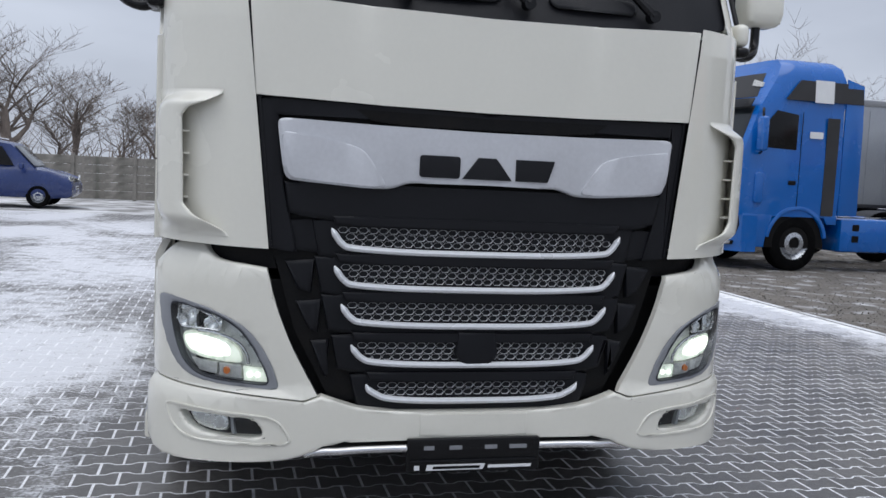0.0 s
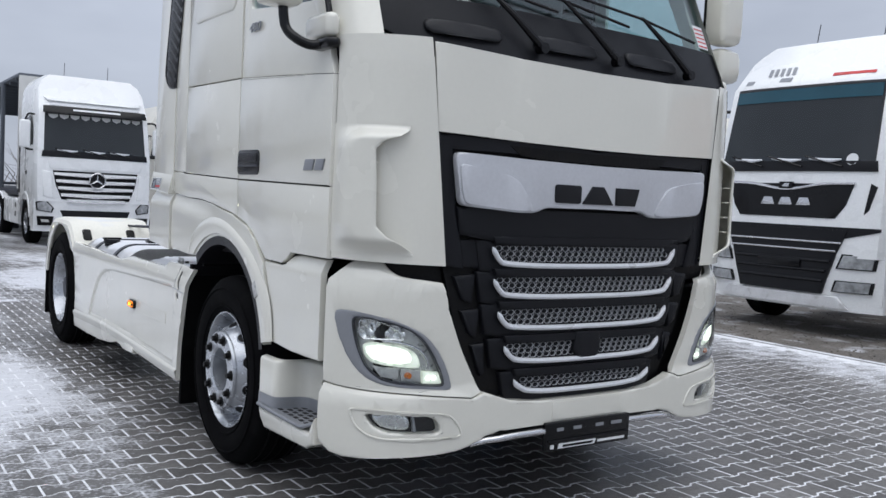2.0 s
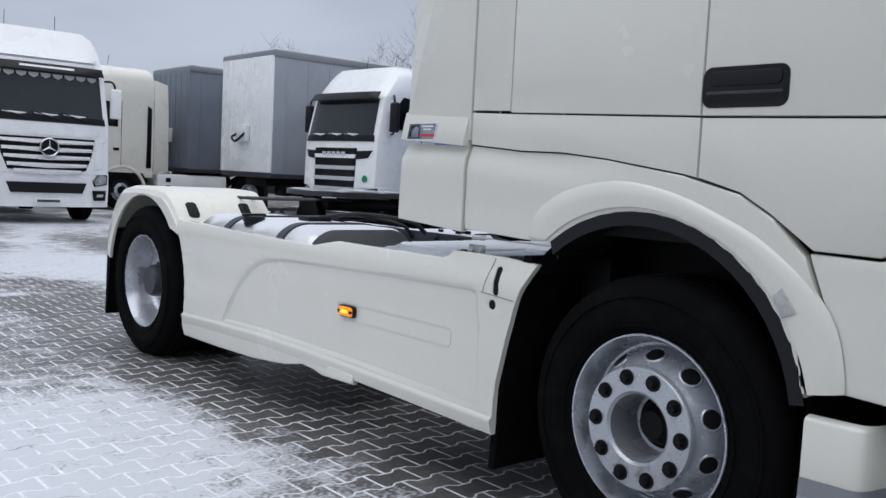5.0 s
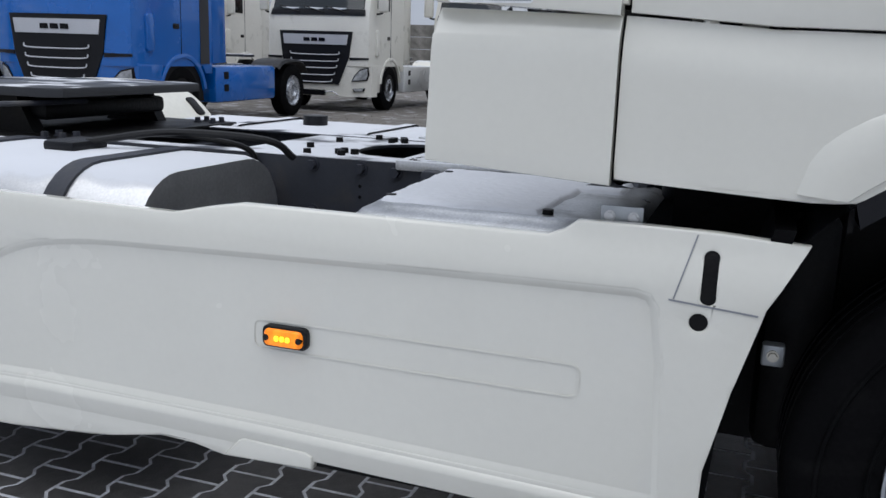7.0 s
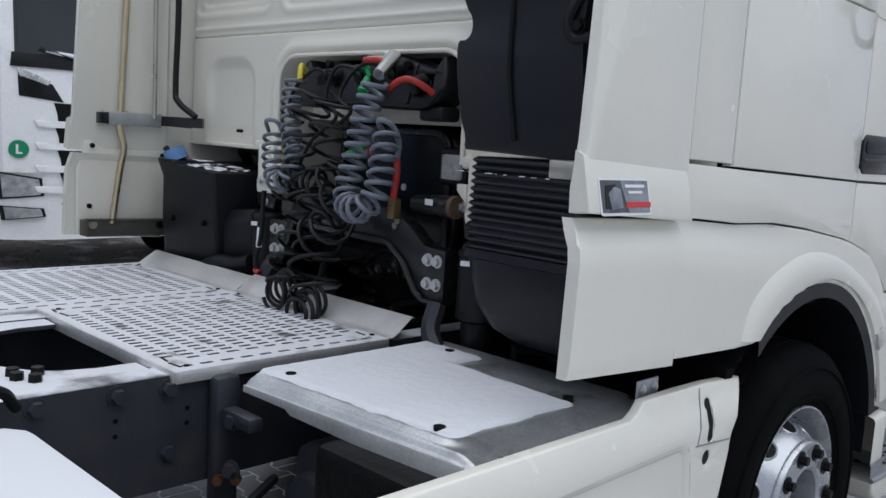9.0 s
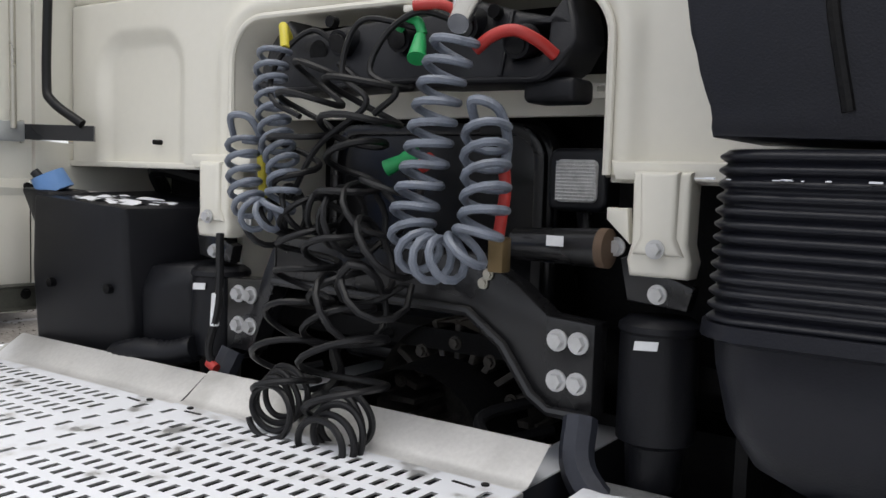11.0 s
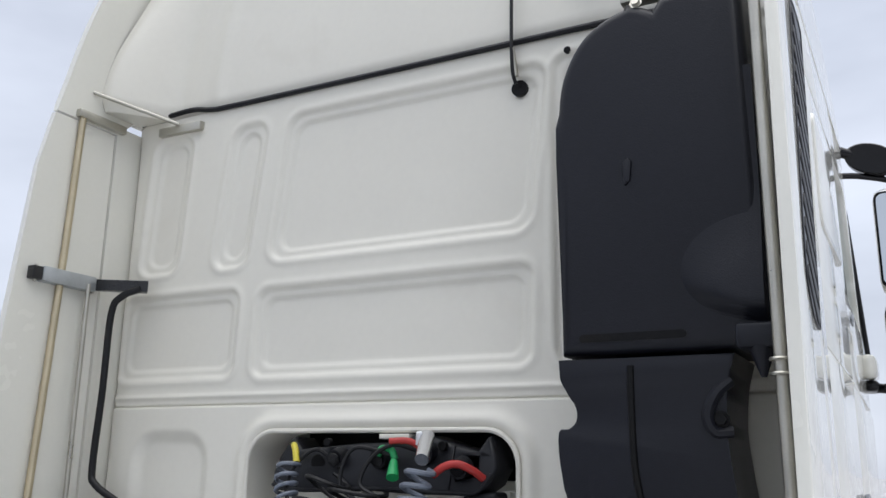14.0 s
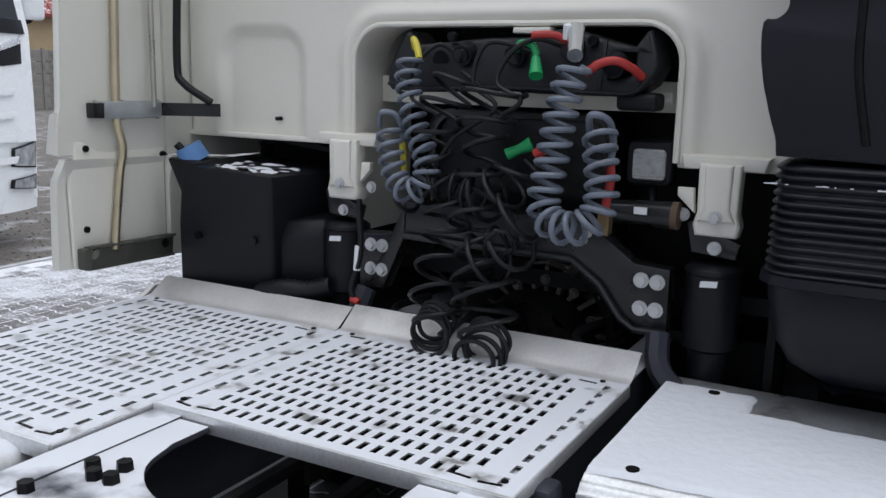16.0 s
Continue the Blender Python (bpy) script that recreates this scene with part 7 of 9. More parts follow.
part("lead", tube(BM(), smooth_line([(.17, 2.35, 1.73), (.22, 2.38, 1.76), (.27, 2.42, 1.70), (.25, 2.46, 1.62), (.17, 2.46, 1.58)], 8), .006, 7), CABLE, cable_a)
part("end_loop", tube(BM(), [(.12 + (.050 + .007 * math.sin(a * .7)) * math.cos(a) + .006 * math.sin(a * .23), 2.525 + .0055 * a / 2, 1.058 - .0016 * a + (.046 + .006 * math.cos(a * .9)) * math.sin(a)) for a in np.linspace(0, 25, 300)], .0062, 8), CABLE, cable_a)
cable_b = thing("coiled_cable", "loose black coiled electric cable with green plugs", "cable", group="coiled cables")
cable_b.matrix_basis = Matrix.Translation((-.020, -.025, -.024))
part("coil", tube(BM(), coil([(.02, 2.42, 1.70), (.05, 2.44, 1.58), (.04, 2.46, 1.48), (.06, 2.48, 1.36), (.03, 2.50, 1.25), (-.01, 2.53, 1.14), (-.03, 2.555, 1.045)], .066, .078, .0066, 16, .18, 8), .0066, 7), CABLE, cable_b)
part("end_loop", tube(BM(), [(-.03 + (.056 + .008 * math.sin(a * .6)) * math.cos(a) + .007 * math.sin(a * .31), 2.535 + .005 * a / 2, 1.045 - .0014 * a + (.052 + .007 * math.cos(a * .8)) * math.sin(a)) for a in np.linspace(0, 31, 360)], .0066, 8), CABLE, cable_b)
part("lead", tube(BM(), smooth_line([(-.12, 2.36, 1.775), (-.06, 2.40, 1.79), (.0, 2.42, 1.75), (.02, 2.44, 1.68), (-.05, 2.45, 1.64), (.0, 2.45, 1.60)], 8), .0065, 7), CABLE, cable_b)
part("sleeve", tube(BM(), smooth_line([(-.145, 2.36, 1.775), (-.11, 2.39, 1.80), (-.055, 2.41, 1.80)], 6), .0095, 10), RED, cable_b, "red sleeve")
part("plug", cyl(BM(), (-.065, 2.40, 1.745), (-.08, 2.43, 1.70), .011, .018, seg=18), GREEN, cable_b, "green plug")
part("plug_neck", tube(BM(), smooth_line([(-.063, 2.39, 1.75), (-.05, 2.39, 1.775), (-.02, 2.39, 1.78), (-.005, 2.39, 1.762)], 5), .010, 10), GREEN, cable_b)
part("plug", tube(BM(), [(.0, 2.41, 1.50), (-.03, 2.40, 1.515), (-.06, 2.39, 1.53)], [.016, .013, .02], 12), GREEN, cable_b, "green plug")
part("plug", tube(BM(), [(-.075, 2.40, 1.505), (-.10, 2.40, 1.52)], .014, 12), RED, cable_b, "red plug")
cable_c = thing("coiled_cable", "tangle of black coiled cable over the engine cover", "cable", group="coiled cables")
cable_c.matrix_basis = Matrix.Translation((-.035, 0, -.005))
part("coil", tube(BM(), coil([(.28, 2.44, 1.36), (.18, 2.44, 1.40), (.08, 2.44, 1.38), (-.01, 2.45, 1.40), (-.05, 2.44, 1.46)], .052, .050, .0062, 16, .22, 12), .0062, 7), CABLE, cable_c)
part("coil", tube(BM(), coil([(-.10, 2.47, 1.36), (-.02, 2.48, 1.31), (-.05, 2.49, 1.26), (.05, 2.49, 1.21)], .06, .07, .0066, 14, .2, 22), .0066, 7), CABLE, cable_c)
part("lead", tube(BM(), smooth_line([(.46, 2.40, 1.33), (.44, 2.42, 1.18), (.47, 2.42, 1.08), (.455, 2.42, 1.03)], 6), .009, 8), CABLE, cable_c)
part("sleeve", cyl(BM(), (.47, 2.42, 1.045), (.445, 2.42, 1.035), .011, seg=10), RED, cable_c)
part("lead_label", cyl(BM(), (.447, 2.42, 1.20), (.452, 2.42, 1.13), .0105, seg=12), PAPER, cable_c)
part("lead", tube(BM(), smooth_line([(-.05, 2.36, 1.74), (.07, 2.40, 1.76), (.10, 2.42, 1.66), (.03, 2.43, 1.60), (.14, 2.44, 1.52), (.20, 2.45, 1.42)], 8), .0062, 7), CABLE, cable_c)

# ---- parked trucks round the yard ----
def yf(z, style):
    """How far the cab's front lies behind the bumper at height z."""
    a, b, top = style["screen"]
    return .02 + .03 * ramp(z, 1.0, a) + (style["rake"]) * max(0, min(z, b) - a) / (b - a) + .55 * max(0, z - b) / (top - b)


def nose_map(style, out=0.0):
    def f(u, v, w):
        return u, yf(v, style) + .13 * (abs(u) / 1.2) ** 4 - out + w, v
    return f


SUN_STRIP = stuff("blue_sun_strip", (.015, .07, .10), .12, var=.1, scale=2)


STYLES = {
    "bowed": dict(screen=(2.06, 2.92, 3.80), rake=.34, roof=3.80, visor=True),
    "winged": dict(screen=(2.04, 3.12, 3.75), rake=.22, roof=3.75, visor=False),
    "bladed": dict(screen=(1.98, 2.92, 3.78), rake=.20, roof=3.78, visor=True),
    "slotted": dict(screen=(2.0, 2.85, 3.60), rake=.20, roof=3.6, visor=True),
    "slatted": dict(screen=(1.95, 2.80, 3.50), rake=.20, roof=3.55, visor=True),
}


def plain_wheel(parent, x, y, sg, r=.50):
    w = part("wheel", lathe(BM(), [(-sg * .30, r * .58), (-sg * .30, r * .85), (-sg * .26, r), (-sg * .03, r), (sg * .01, r * .86), (0, r * .62), (-sg * .02, r * .58)], (x, y, r), "x", 36), RUBBER, parent, "black tyre")
    part("rim", lathe(BM(), [(-sg * .01, r * .60), (-sg * .05, r * .53), (-sg * .07, r * .45), (-sg * .01, r * .40), (sg * .01, r * .24), (-sg * .04, r * .20), (-sg * .04, .0)], (x, y, r), "x", 30), RIM, w)
    return w


def parked_truck(label, style_name, paint, m, chassis=True, length=5.9, deflector=True, extra_label="", group="parked trucks"):
    st = STYLES[style_name]
    t = thing("parked_truck", label, "truck", m, group)
    a, b, top = st["screen"]
    # cab body: rings from the floor to the roof
    def ring(z, half, back, c=.22):
        f0 = yf(z, st)
        front = [(x, f0 + .13 * (abs(x) / 1.2) ** 4, z) for x in np.linspace(-half + .05, half - .05, 13)]
        side = [(half, f0 + .26, z), (half, 1.2, z), (half, back, z), (-half, back, z), (-half, 1.2, z), (-half, f0 + .26, z)]
        return front + side
    zs = [.98, 1.4, a, (a + b) / 2, b, b + .10, (b + top) / 2 + .1, top - .12, top]
    hs = [1.23, 1.24, 1.24, 1.22, 1.20, 1.20, 1.17, 1.08, .92]
    bk = [2.2, 2.22, 2.22, 2.22, 2.22, 2.25, 2.25, 2.2, 2.1]
    bm = BM()
    loft(bm, [ring(z, h, k) for z, h, k in zip(zs, hs, bk)])
    part("cab", bm, paint, t)
    f = lambda o: nose_map(st, o)
    part("windscreen", slab([(-1.06, a + .06), (1.06, a + .06), (1.02, b - .03), (-1.02, b - .03)], f(.008), .006, 0, .15), TINTED, t, "dark windscreen")
    # opaque dark sheet at the glass, painted as the shaded cab inside
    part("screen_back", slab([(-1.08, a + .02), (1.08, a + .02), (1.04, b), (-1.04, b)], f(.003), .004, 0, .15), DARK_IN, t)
    part("dashboard_edge", slab([(-.98, a + .10), (-.3, a + .16), (.4, a + .15), (.98, a + .11), (.98, a + .06), (-.98, a + .06)], f(.0075), .003, 0, .15), CHASSIS, t)
    part("cowl", slab([(-1.10, a + .10), (1.10, a + .10), (1.12, a - .03), (-1.12, a - .03)], f(.018), .02, .005, .15), BLACK, t)
    for x in (-.62, -.05, .48):
        p0, p1 = f(.04)(x + .25, a + .03, 0), f(.05)(x - .25, a + .16, 0)
        part("wiper", tube(BM(), [p0, p1], .012, 6), GLOSS_BLACK, t)
        part("wiper_snow", tube(BM(), [Vector(f(.035)(x - .2, a + .13, 0)), Vector(f(.035)(x + .08, a + .10, 0)), Vector(f(.035)(x + .22, a + .115, 0))], [.012, .026, .01], 8), SNOW, t, "snow on the wiper")
    if st["visor"]:
        part("sun_visor", slab([(-1.10, b - .02), (1.10, b - .02), (1.08, b + .14), (-1.08, b + .14)], f(.16), .03, .012, .15), GLOSS_BLACK, t)
    for sg in (-1, 1):
        part("side_window", slab([(.52, 2.20), (1.24, 2.18), (1.24, 2.80), (.80, 2.86), (.60, 2.62)], side_map(sg, 1.247), .02, .006), GLOSS_BLACK, t)
        part("door_seam", slab([(1.33, 1.15), (1.34, 1.15), (1.34, 2.85), (1.33, 2.85)], side_map(sg, 1.245), .01), OILY_AND_SHADE, t)
        part("door_handle", slab(rounded(1.12, 1.28, 1.55, 1.63, .02), side_map(sg, 1.25), .02, .004), GLOSS_BLACK, t)
        arm = part("mirror_arm", tube(BM(), smooth_line([(sg * 1.2, .55, 2.86), (sg * 1.36, .42, 2.84), (sg * 1.42, .40, 2.6), (sg * 1.42, .40, 2.15), (sg * 1.2, .5, 2.08)], 5), .022, 8), GLOSS_BLACK, t)
        part("mirror_housing", box(BM(), sg * 1.42 - .11, sg * 1.42 + .11, .34, .46, 2.12, 2.72, .045, 3), BLACK if style_name == "slatted" else paint, arm)
        # fender and wheel arch
        part("wheel_arch", slab(arch((1.38, .52), .66, 8, 172, 16) + arch((1.38, .52), .58, 172, 8, 16), side_map(sg, 1.25), .10, .015), paint, t)
        # dark sheet across the arch, painted as the shade round the wheel
        part("arch_dark", slab([(.76, .42)] + arch((1.38, .52), .60, 172, 8, 14) + [(2.0, .42)], side_map(sg, 1.20), .02), OILY_AND_SHADE, t)
        part("lower_side", slab([(.24, .42), (.72, .42), (.76, .70), (.86, 1.0), (.24, 1.02)], side_map(sg, 1.236), .04, .012), paint, t)
        part("rear_side", slab([(1.92, 1.02), (2.22, 1.02), (2.22, .86), (2.02, .86)], side_map(sg, 1.236), .04, .012), paint, t)
        if style_name == "bladed":
            part("dark_strip", slab([(2.02, 1.12), (2.16, 1.12), (2.16, 2.72), (2.05, 2.80)], side_map(sg, 1.249), .02, .004), GLOSS_BLACK, t, "black vertical side strip")
        if deflector:
            part("side_fairing", slab([(2.24, 1.02), (2.66, 1.04), (2.64, 2.6), (2.60, 3.4), (2.24, 3.5)], side_map(sg, 1.23), .03, .008), paint, t)
        plain_wheel(t, sg * 1.21, 1.38, sg)
    # bumper
    bm = BM()
    loft(bm, [[(x, (.02 if z > .5 else .05) + .22 * (abs(x) / 1.24) ** 4, z) for x in np.linspace(-1.24, 1.24, 15)] + [(1.24, .55, z), (-1.24, .55, z)] for z in (.33, .42, .70, .98)])
    part("bumper", bm, paint, t)
    g = lambda o: (lambda u, v, w: (u, .012 + .22 * (abs(u) / 1.24) ** 4 + w - o, v))

    def lamp(o, mat=LAMP_GLASS):
        for sg in (-1, 1):
            oo = [(sg * u, v) for u, v in o]
            h = part("headlamp", slab(oo, g(.012), .03, .006, .08), GLOSS_BLACK, t, "clear headlamp")
            part("lens", slab(shrink(oo, .03), g(.02), .02, .006, .08), mat, h)

    if style_name == "bowed":
        part("grille", slab([(-.86, 1.70), (.86, 1.70), (.79, 1.15), (.56, .58), (-.56, .58), (-.79, 1.15)], lambda u, v, w: (u, .0 + .07 * abs(u) ** 4 + w, v), .05, .01, .1), BLACK, t)
        part("name_panel", slab([(-.77, 1.63), (.77, 1.63), (.74, 1.42), (-.74, 1.42)], lambda u, v, w: (u, -.016 + .07 * abs(u) ** 4 + w, v), .03, .01, .1), SILVER, t)
        for x in (-.18, 0, .18):
            part("name_shape", slab([(x - .075, 1.56), (x + .06, 1.56), (x + .075, 1.485), (x - .075, 1.485)], lambda u, v, w: (u, -.026 + w, v), .012), GLOSS_BLACK, t)
        for z, h in ((1.24, .58), (1.10, .56), (.96, .53), (.81, .48), (.66, .42)):
            part("silver_bow", tube(BM(), smooth_line([(-h, -.008, z + .03), (-h + .06, -.012, z - .025), (0, -.02, z - .035), (h - .06, -.012, z - .025), (h, -.008, z + .03)], 6), .012, 6), SILVER, t)
        lamp([(1.18, .96), (1.02, .92), (.90, .78), (.84, .65), (1.16, .68), (1.20, .80)])
        lamp([(.86, .50), (1.12, .52), (1.10, .45), (.90, .43)])
        part("chrome_bow", tube(BM(), [(-.55, .03, .36), (-.45, .0, .43), (.45, .0, .43), (.55, .03, .36)], .014, 8), CHROME, t)
        for sg in (-1, 1):
            part("deflector", slab(rounded(.42, .60, 1.2, 1.75, .06), side_map(sg, 1.28), .05, .02, seg=3), paint, t)
            part("corner_gap", slab([(sg * .80, 1.16), (sg * 1.20, 1.16), (sg * 1.20, 1.12), (sg * .80, 1.10)], f(.012), .02, 0, .1), BLACK, t)
        part("roof_panel", slab([(-.95, b + .18), (.95, b + .18), (.80, top - .25), (-.80, top - .25)], f(.01), .02, .01, .15), DARK_IN if paint is BLUE else paint, t)
        part("plate_holder", slab([(-.26, .46), (.26, .46), (.26, .34), (-.26, .34)], g(.03), .02), GLOSS_BLACK, t)
        for sg in (-1, 1):
            part("roof_lamp", slab([(sg * .62, b + .52), (sg * .92, b + .44), (sg * .94, b + .36), (sg * .66, b + .40)], f(.03), .03, .008, .1), FROST, t, "clear roof lamp")
            if paint is BLUE:
                part("dark_stripe", slab([(1.86, 1.02), (2.12, 1.02), (2.12, 2.78), (1.86, 2.78)], side_map(sg, 1.247), .006), DARK_IN, t, "dark grey side stripe")
                part("dark_band", slab([(.95, 3.06), (2.60, 3.06), (2.58, 3.42), (1.25, 3.42)], lambda u, v, w: (sg * (1.247 - w - .10 * max(0, v - 3.2)), u, v), .02), DARK_IN, t, "dark grey roof band")
                part("white_sticker", slab([(1.55, 3.04), (1.95, 3.04), (1.95, 3.44), (1.55, 3.44)], lambda u, v, w: (sg * (1.251 - w - .10 * max(0, v - 3.2)), u, v), .006), PAPER, t)
                part("badge", slab(rounded(1.50, 1.78, 2.40, 2.52, .02), side_map(sg, 1.25), .008), PAPER, t)
    if style_name == "winged":
        part("sun_strip", slab([(-1.02, b - .04), (1.02, b - .04), (1.03, b - .20), (-1.03, b - .20)], f(.0165), .003, 0, .15), SUN_STRIP, t, "dark blue sun strip on the glass")
        part("grille", slab([(-.88, 1.86), (.88, 1.86), (.80, 1.60), (.68, 1.44), (-.68, 1.44), (-.80, 1.60)], f(.012), .05, .012, .1), GLOSS_BLACK, t, "gloss black upper grille")
        part("chrome_lip", tube(BM(), smooth_line([f(.022)(u, v, 0) for u, v in ((-.90, 1.868), (-.5, 1.855), (0, 1.79), (.5, 1.855), (.90, 1.868))], 6), .018, 8), CHROME, t)
        part("emblem", slab(rounded(-.10, .10, 1.79, 1.88, .02), f(.045), .04, .01), GLOSS_BLACK, t)
        part("emblem_shape", slab([(-.05, 1.82), (.04, 1.815), (.06, 1.855), (-.01, 1.86)], f(.05), .008), CHROME, t)
        for x in (-.255, 0, .255):
            part("name_shape", slab([(x - .10, 1.59), (x - .06, 1.685), (x + .06, 1.685), (x + .10, 1.59)], f(.022), .012, .003), CHROME, t)
        part("lower_grille", slab([(-.86, 1.31), (.86, 1.31), (.74, 1.02), (.58, .52), (-.58, .52), (-.74, 1.02)], g(.025), .05, .012, .1), BLACK, t)
        part("split_line", slab([(-1.2, 1.30), (-.80, 1.20), (.80, 1.20), (1.2, 1.30), (1.2, 1.34), (.85, 1.34), (-.85, 1.34), (-1.2, 1.34)], f(.008), .02, 0, .1), BLACK, t)
        for z, h in ((1.15, .80), (1.05, .74)):
            part("chrome_bar", tube(BM(), [(-h, -.005, z), (0, -.022, z), (h, -.005, z)], .014, 8), CHROME, t)
        for z, h in ((.92, .68), (.80, .63), (.68, .6)):
            part("grille_bar", tube(BM(), [(-h, -.005, z), (0, -.018, z), (h, -.005, z)], .02, 8), BLACK, t)
        part("plate_holder", slab([(-.30, .93), (.30, .93), (.30, .82), (-.30, .82)], g(.05), .02, .004), GLOSS_BLACK, t)
        lamp([(1.18, 1.02), (.80, 1.02), (.74, .84), (1.16, .84)])
        lamp([(1.16, .70), (.74, .70), (.70, .56), (1.14, .56)])
        for sg in (-1, 1):
            part("corner_vent", slab([(sg * 1.06, 1.87), (sg * 1.13, 1.83), (sg * 1.06, 1.55), (sg * 1.01, 1.50)], f(.012), .03, .005, .1), BLACK, t)
        part("bumper_chin", slab([(-.78, .50), (.78, .50), (.92, .36), (-.92, .36)], g(.02), .04, .01, .1), ALU, t, "brushed metal chin plate")
        roof = nose_map(st, .012)
        for k in range(5):
            part("stripe", slab([(-.30 - .09 * k, 3.29), (-.25 - .09 * k, 3.29), (-.28 - .09 * k, 3.40), (-.33 - .09 * k, 3.40)], roof, .004), LAMP_GREY, t)
        part("print_bar", slab([(-.98, 3.19), (-.25, 3.19), (-.25, 3.25), (-.98, 3.25)], roof, .004), LAMP_GREY, t)
        part("print_bar", slab([(.32, 3.22), (.86, 3.22), (.86, 3.26), (.32, 3.26)], roof, .004), RED_PAINT, t)
        part("round_sticker", slab(arch((.82, 2.16), .07, 0, 340, 16), f(.016), .003), PAPER, t)
        part("eco_sticker", slab(arch((-1.02, 1.92), .05, 0, 340, 16), f(.014), .003), GREEN_PRINT, t)
    if style_name == "bladed":
        part("grille", slab([(-.90, 1.66), (.90, 1.66), (.84, 1.36), (.72, 1.04), (0, .97), (-.72, 1.04), (-.84, 1.36)], f(.012), .05, .012, .1), OILY_AND_SHADE, t)
        for k, z in enumerate((1.60, 1.45, 1.30, 1.15, 1.03)):
            h = (.88, .84, .80, .74, .62)[k]
            part("grille_blade", slab([(-h, z + .018), (h, z + .018), (h - .02, z - .03), (0, z - .055), (-h + .02, z - .03)], f(.035), .03, .008, .1), paint, t, "white grille blade with chrome lip")
            part("chrome_bar", tube(BM(), [f(.050)(-h, z - .03, 0), f(.055)(-h * .5, z - .045, 0), f(.058)(0, z - .06, 0), f(.055)(h * .5, z - .045, 0), f(.050)(h, z - .03, 0)], .017, 8), CHROME, t)
        em = part("emblem", lathe(BM(), [(0, .15), (-.02, .15), (-.035, .165), (-.02, .18), (0, .18)], (0, -.06, 1.47), "y", 36), CHROME, t, "round chrome emblem")
        part("emblem_disc", cyl(BM(), (0, -.04, 1.47), (0, -.065, 1.47), .155, seg=32), GLOSS_BLACK, em)
        for a in (90, 210, 330):
            part("emblem_ray", tube(BM(), [(0, -.07, 1.47), (.14 * math.cos(radians(a)), -.07, 1.47 + .14 * math.sin(radians(a)))], [.022, .006], 6), CHROME, em)
        part("upper_frame", slab([(-1.02, 1.94), (1.02, 1.94), (.96, 1.70), (-.96, 1.70)], f(.014), .03, .02, .1), paint, t)
        part("bumper_slot", slab([(-.74, .80), (.74, .80), (.66, .60), (-.66, .60)], g(.015), .03, .01, .1), BLACK, t)
        for sg in (-1, 1):
            part("bumper_inlet", slab([(sg * .86, .66), (sg * 1.18, .66), (sg * 1.16, .46), (sg * .90, .46)], g(.012), .03, .01, .1), OILY_AND_SHADE, t)
            part("corner_fin", slab([(sg * .93, 1.62), (sg * 1.10, 1.66), (sg * 1.08, 1.10), (sg * .88, 1.06)], f(.016), .03, .02, .1), paint, t)
        lamp([(1.21, .96), (1.02, 1.02), (.86, .84), (.90, .74), (1.19, .78)])
        lamp([(1.14, .60), (.94, .60), (.92, .52), (1.12, .52)], FROST)
        part("plate_bar", slab([(-.26, .50), (.26, .50), (.26, .39), (-.26, .39)], g(.03), .015, .003), PAPER, t)
        part("plate_print", slab([(-.20, .47), (.22, .47), (.22, .42), (-.20, .42)], g(.034), .01), SLATE, t)
        part("visor_lettering_bar", slab([(-.5, b + .05), (.5, b + .05), (.5, b + .09), (-.5, b + .09)], f(.165), .01), PAPER, t)
        part("roof_step", slab([(-1.04, b + .34), (1.04, b + .34), (.98, b + .26), (-.98, b + .26)], f(.06), .06, .03, .12), paint, t)
        part("light_bar", slab([(-.95, b + .20), (.95, b + .20), (.95, b + .15), (-.95, b + .15)], f(.12), .03, .01, .12), SILVER, t)
        for k in range(9):
            u = -.88 + k * .22
            part("curtain", slab([(u - .10, b - .04), (u + .10, b - .04), (u + .08, b - .10), (u, b - .14), (u - .08, b - .10)], f(.013), .003), CAB_IN, t, "curtain scallop behind the glass")
    if style_name == "slatted":
        part("grille", slab([(-.70, 1.78), (.70, 1.78), (.66, .58), (-.66, .58)], f(.012), .05, .015, .1), GLOSS_BLACK, t)
        for z in (1.60, 1.36, 1.14, .92, .72):
            part("grille_blade", slab([(-.68, z + .05), (.68, z + .05), (.66, z - .03), (-.66, z - .03)], f(.04), .04, .014, .1), paint if z > 1.5 else SILVER, t)
        for x in (-.32, -.16, 0, .16, .32):
            part("name_shape", slab([(x - .06, 1.70), (x + .06, 1.70), (x + .05, 1.62), (x - .05, 1.62)], f(.05), .012), SILVER, t)
        lamp([(1.20, .98), (.80, .90), (.78, .72), (1.18, .74)])
        lamp([(1.18, .58), (.80, .58), (.80, .48), (1.16, .48)])
        part("upper_vent", slab([(.70, 1.72), (1.1, 1.74), (1.0, 1.58), (.70, 1.55)], f(.012), .02, .005, .1), BLACK, t)
        part("upper_vent", slab([(-.70, 1.72), (-1.1, 1.74), (-1.0, 1.58), (-.70, 1.55)], f(.012), .02, .005, .1), BLACK, t)
        part("eco_sticker", slab(arch((.96, 1.16), .07, 0, 340, 16), f(.014), .003), GREEN_PRINT, t, "round green letter sticker")
        part("plate_bar", slab([(-.26, .56), (.26, .56), (.26, .46), (-.26, .46)], g(.03), .015, .003), PAPER, t)
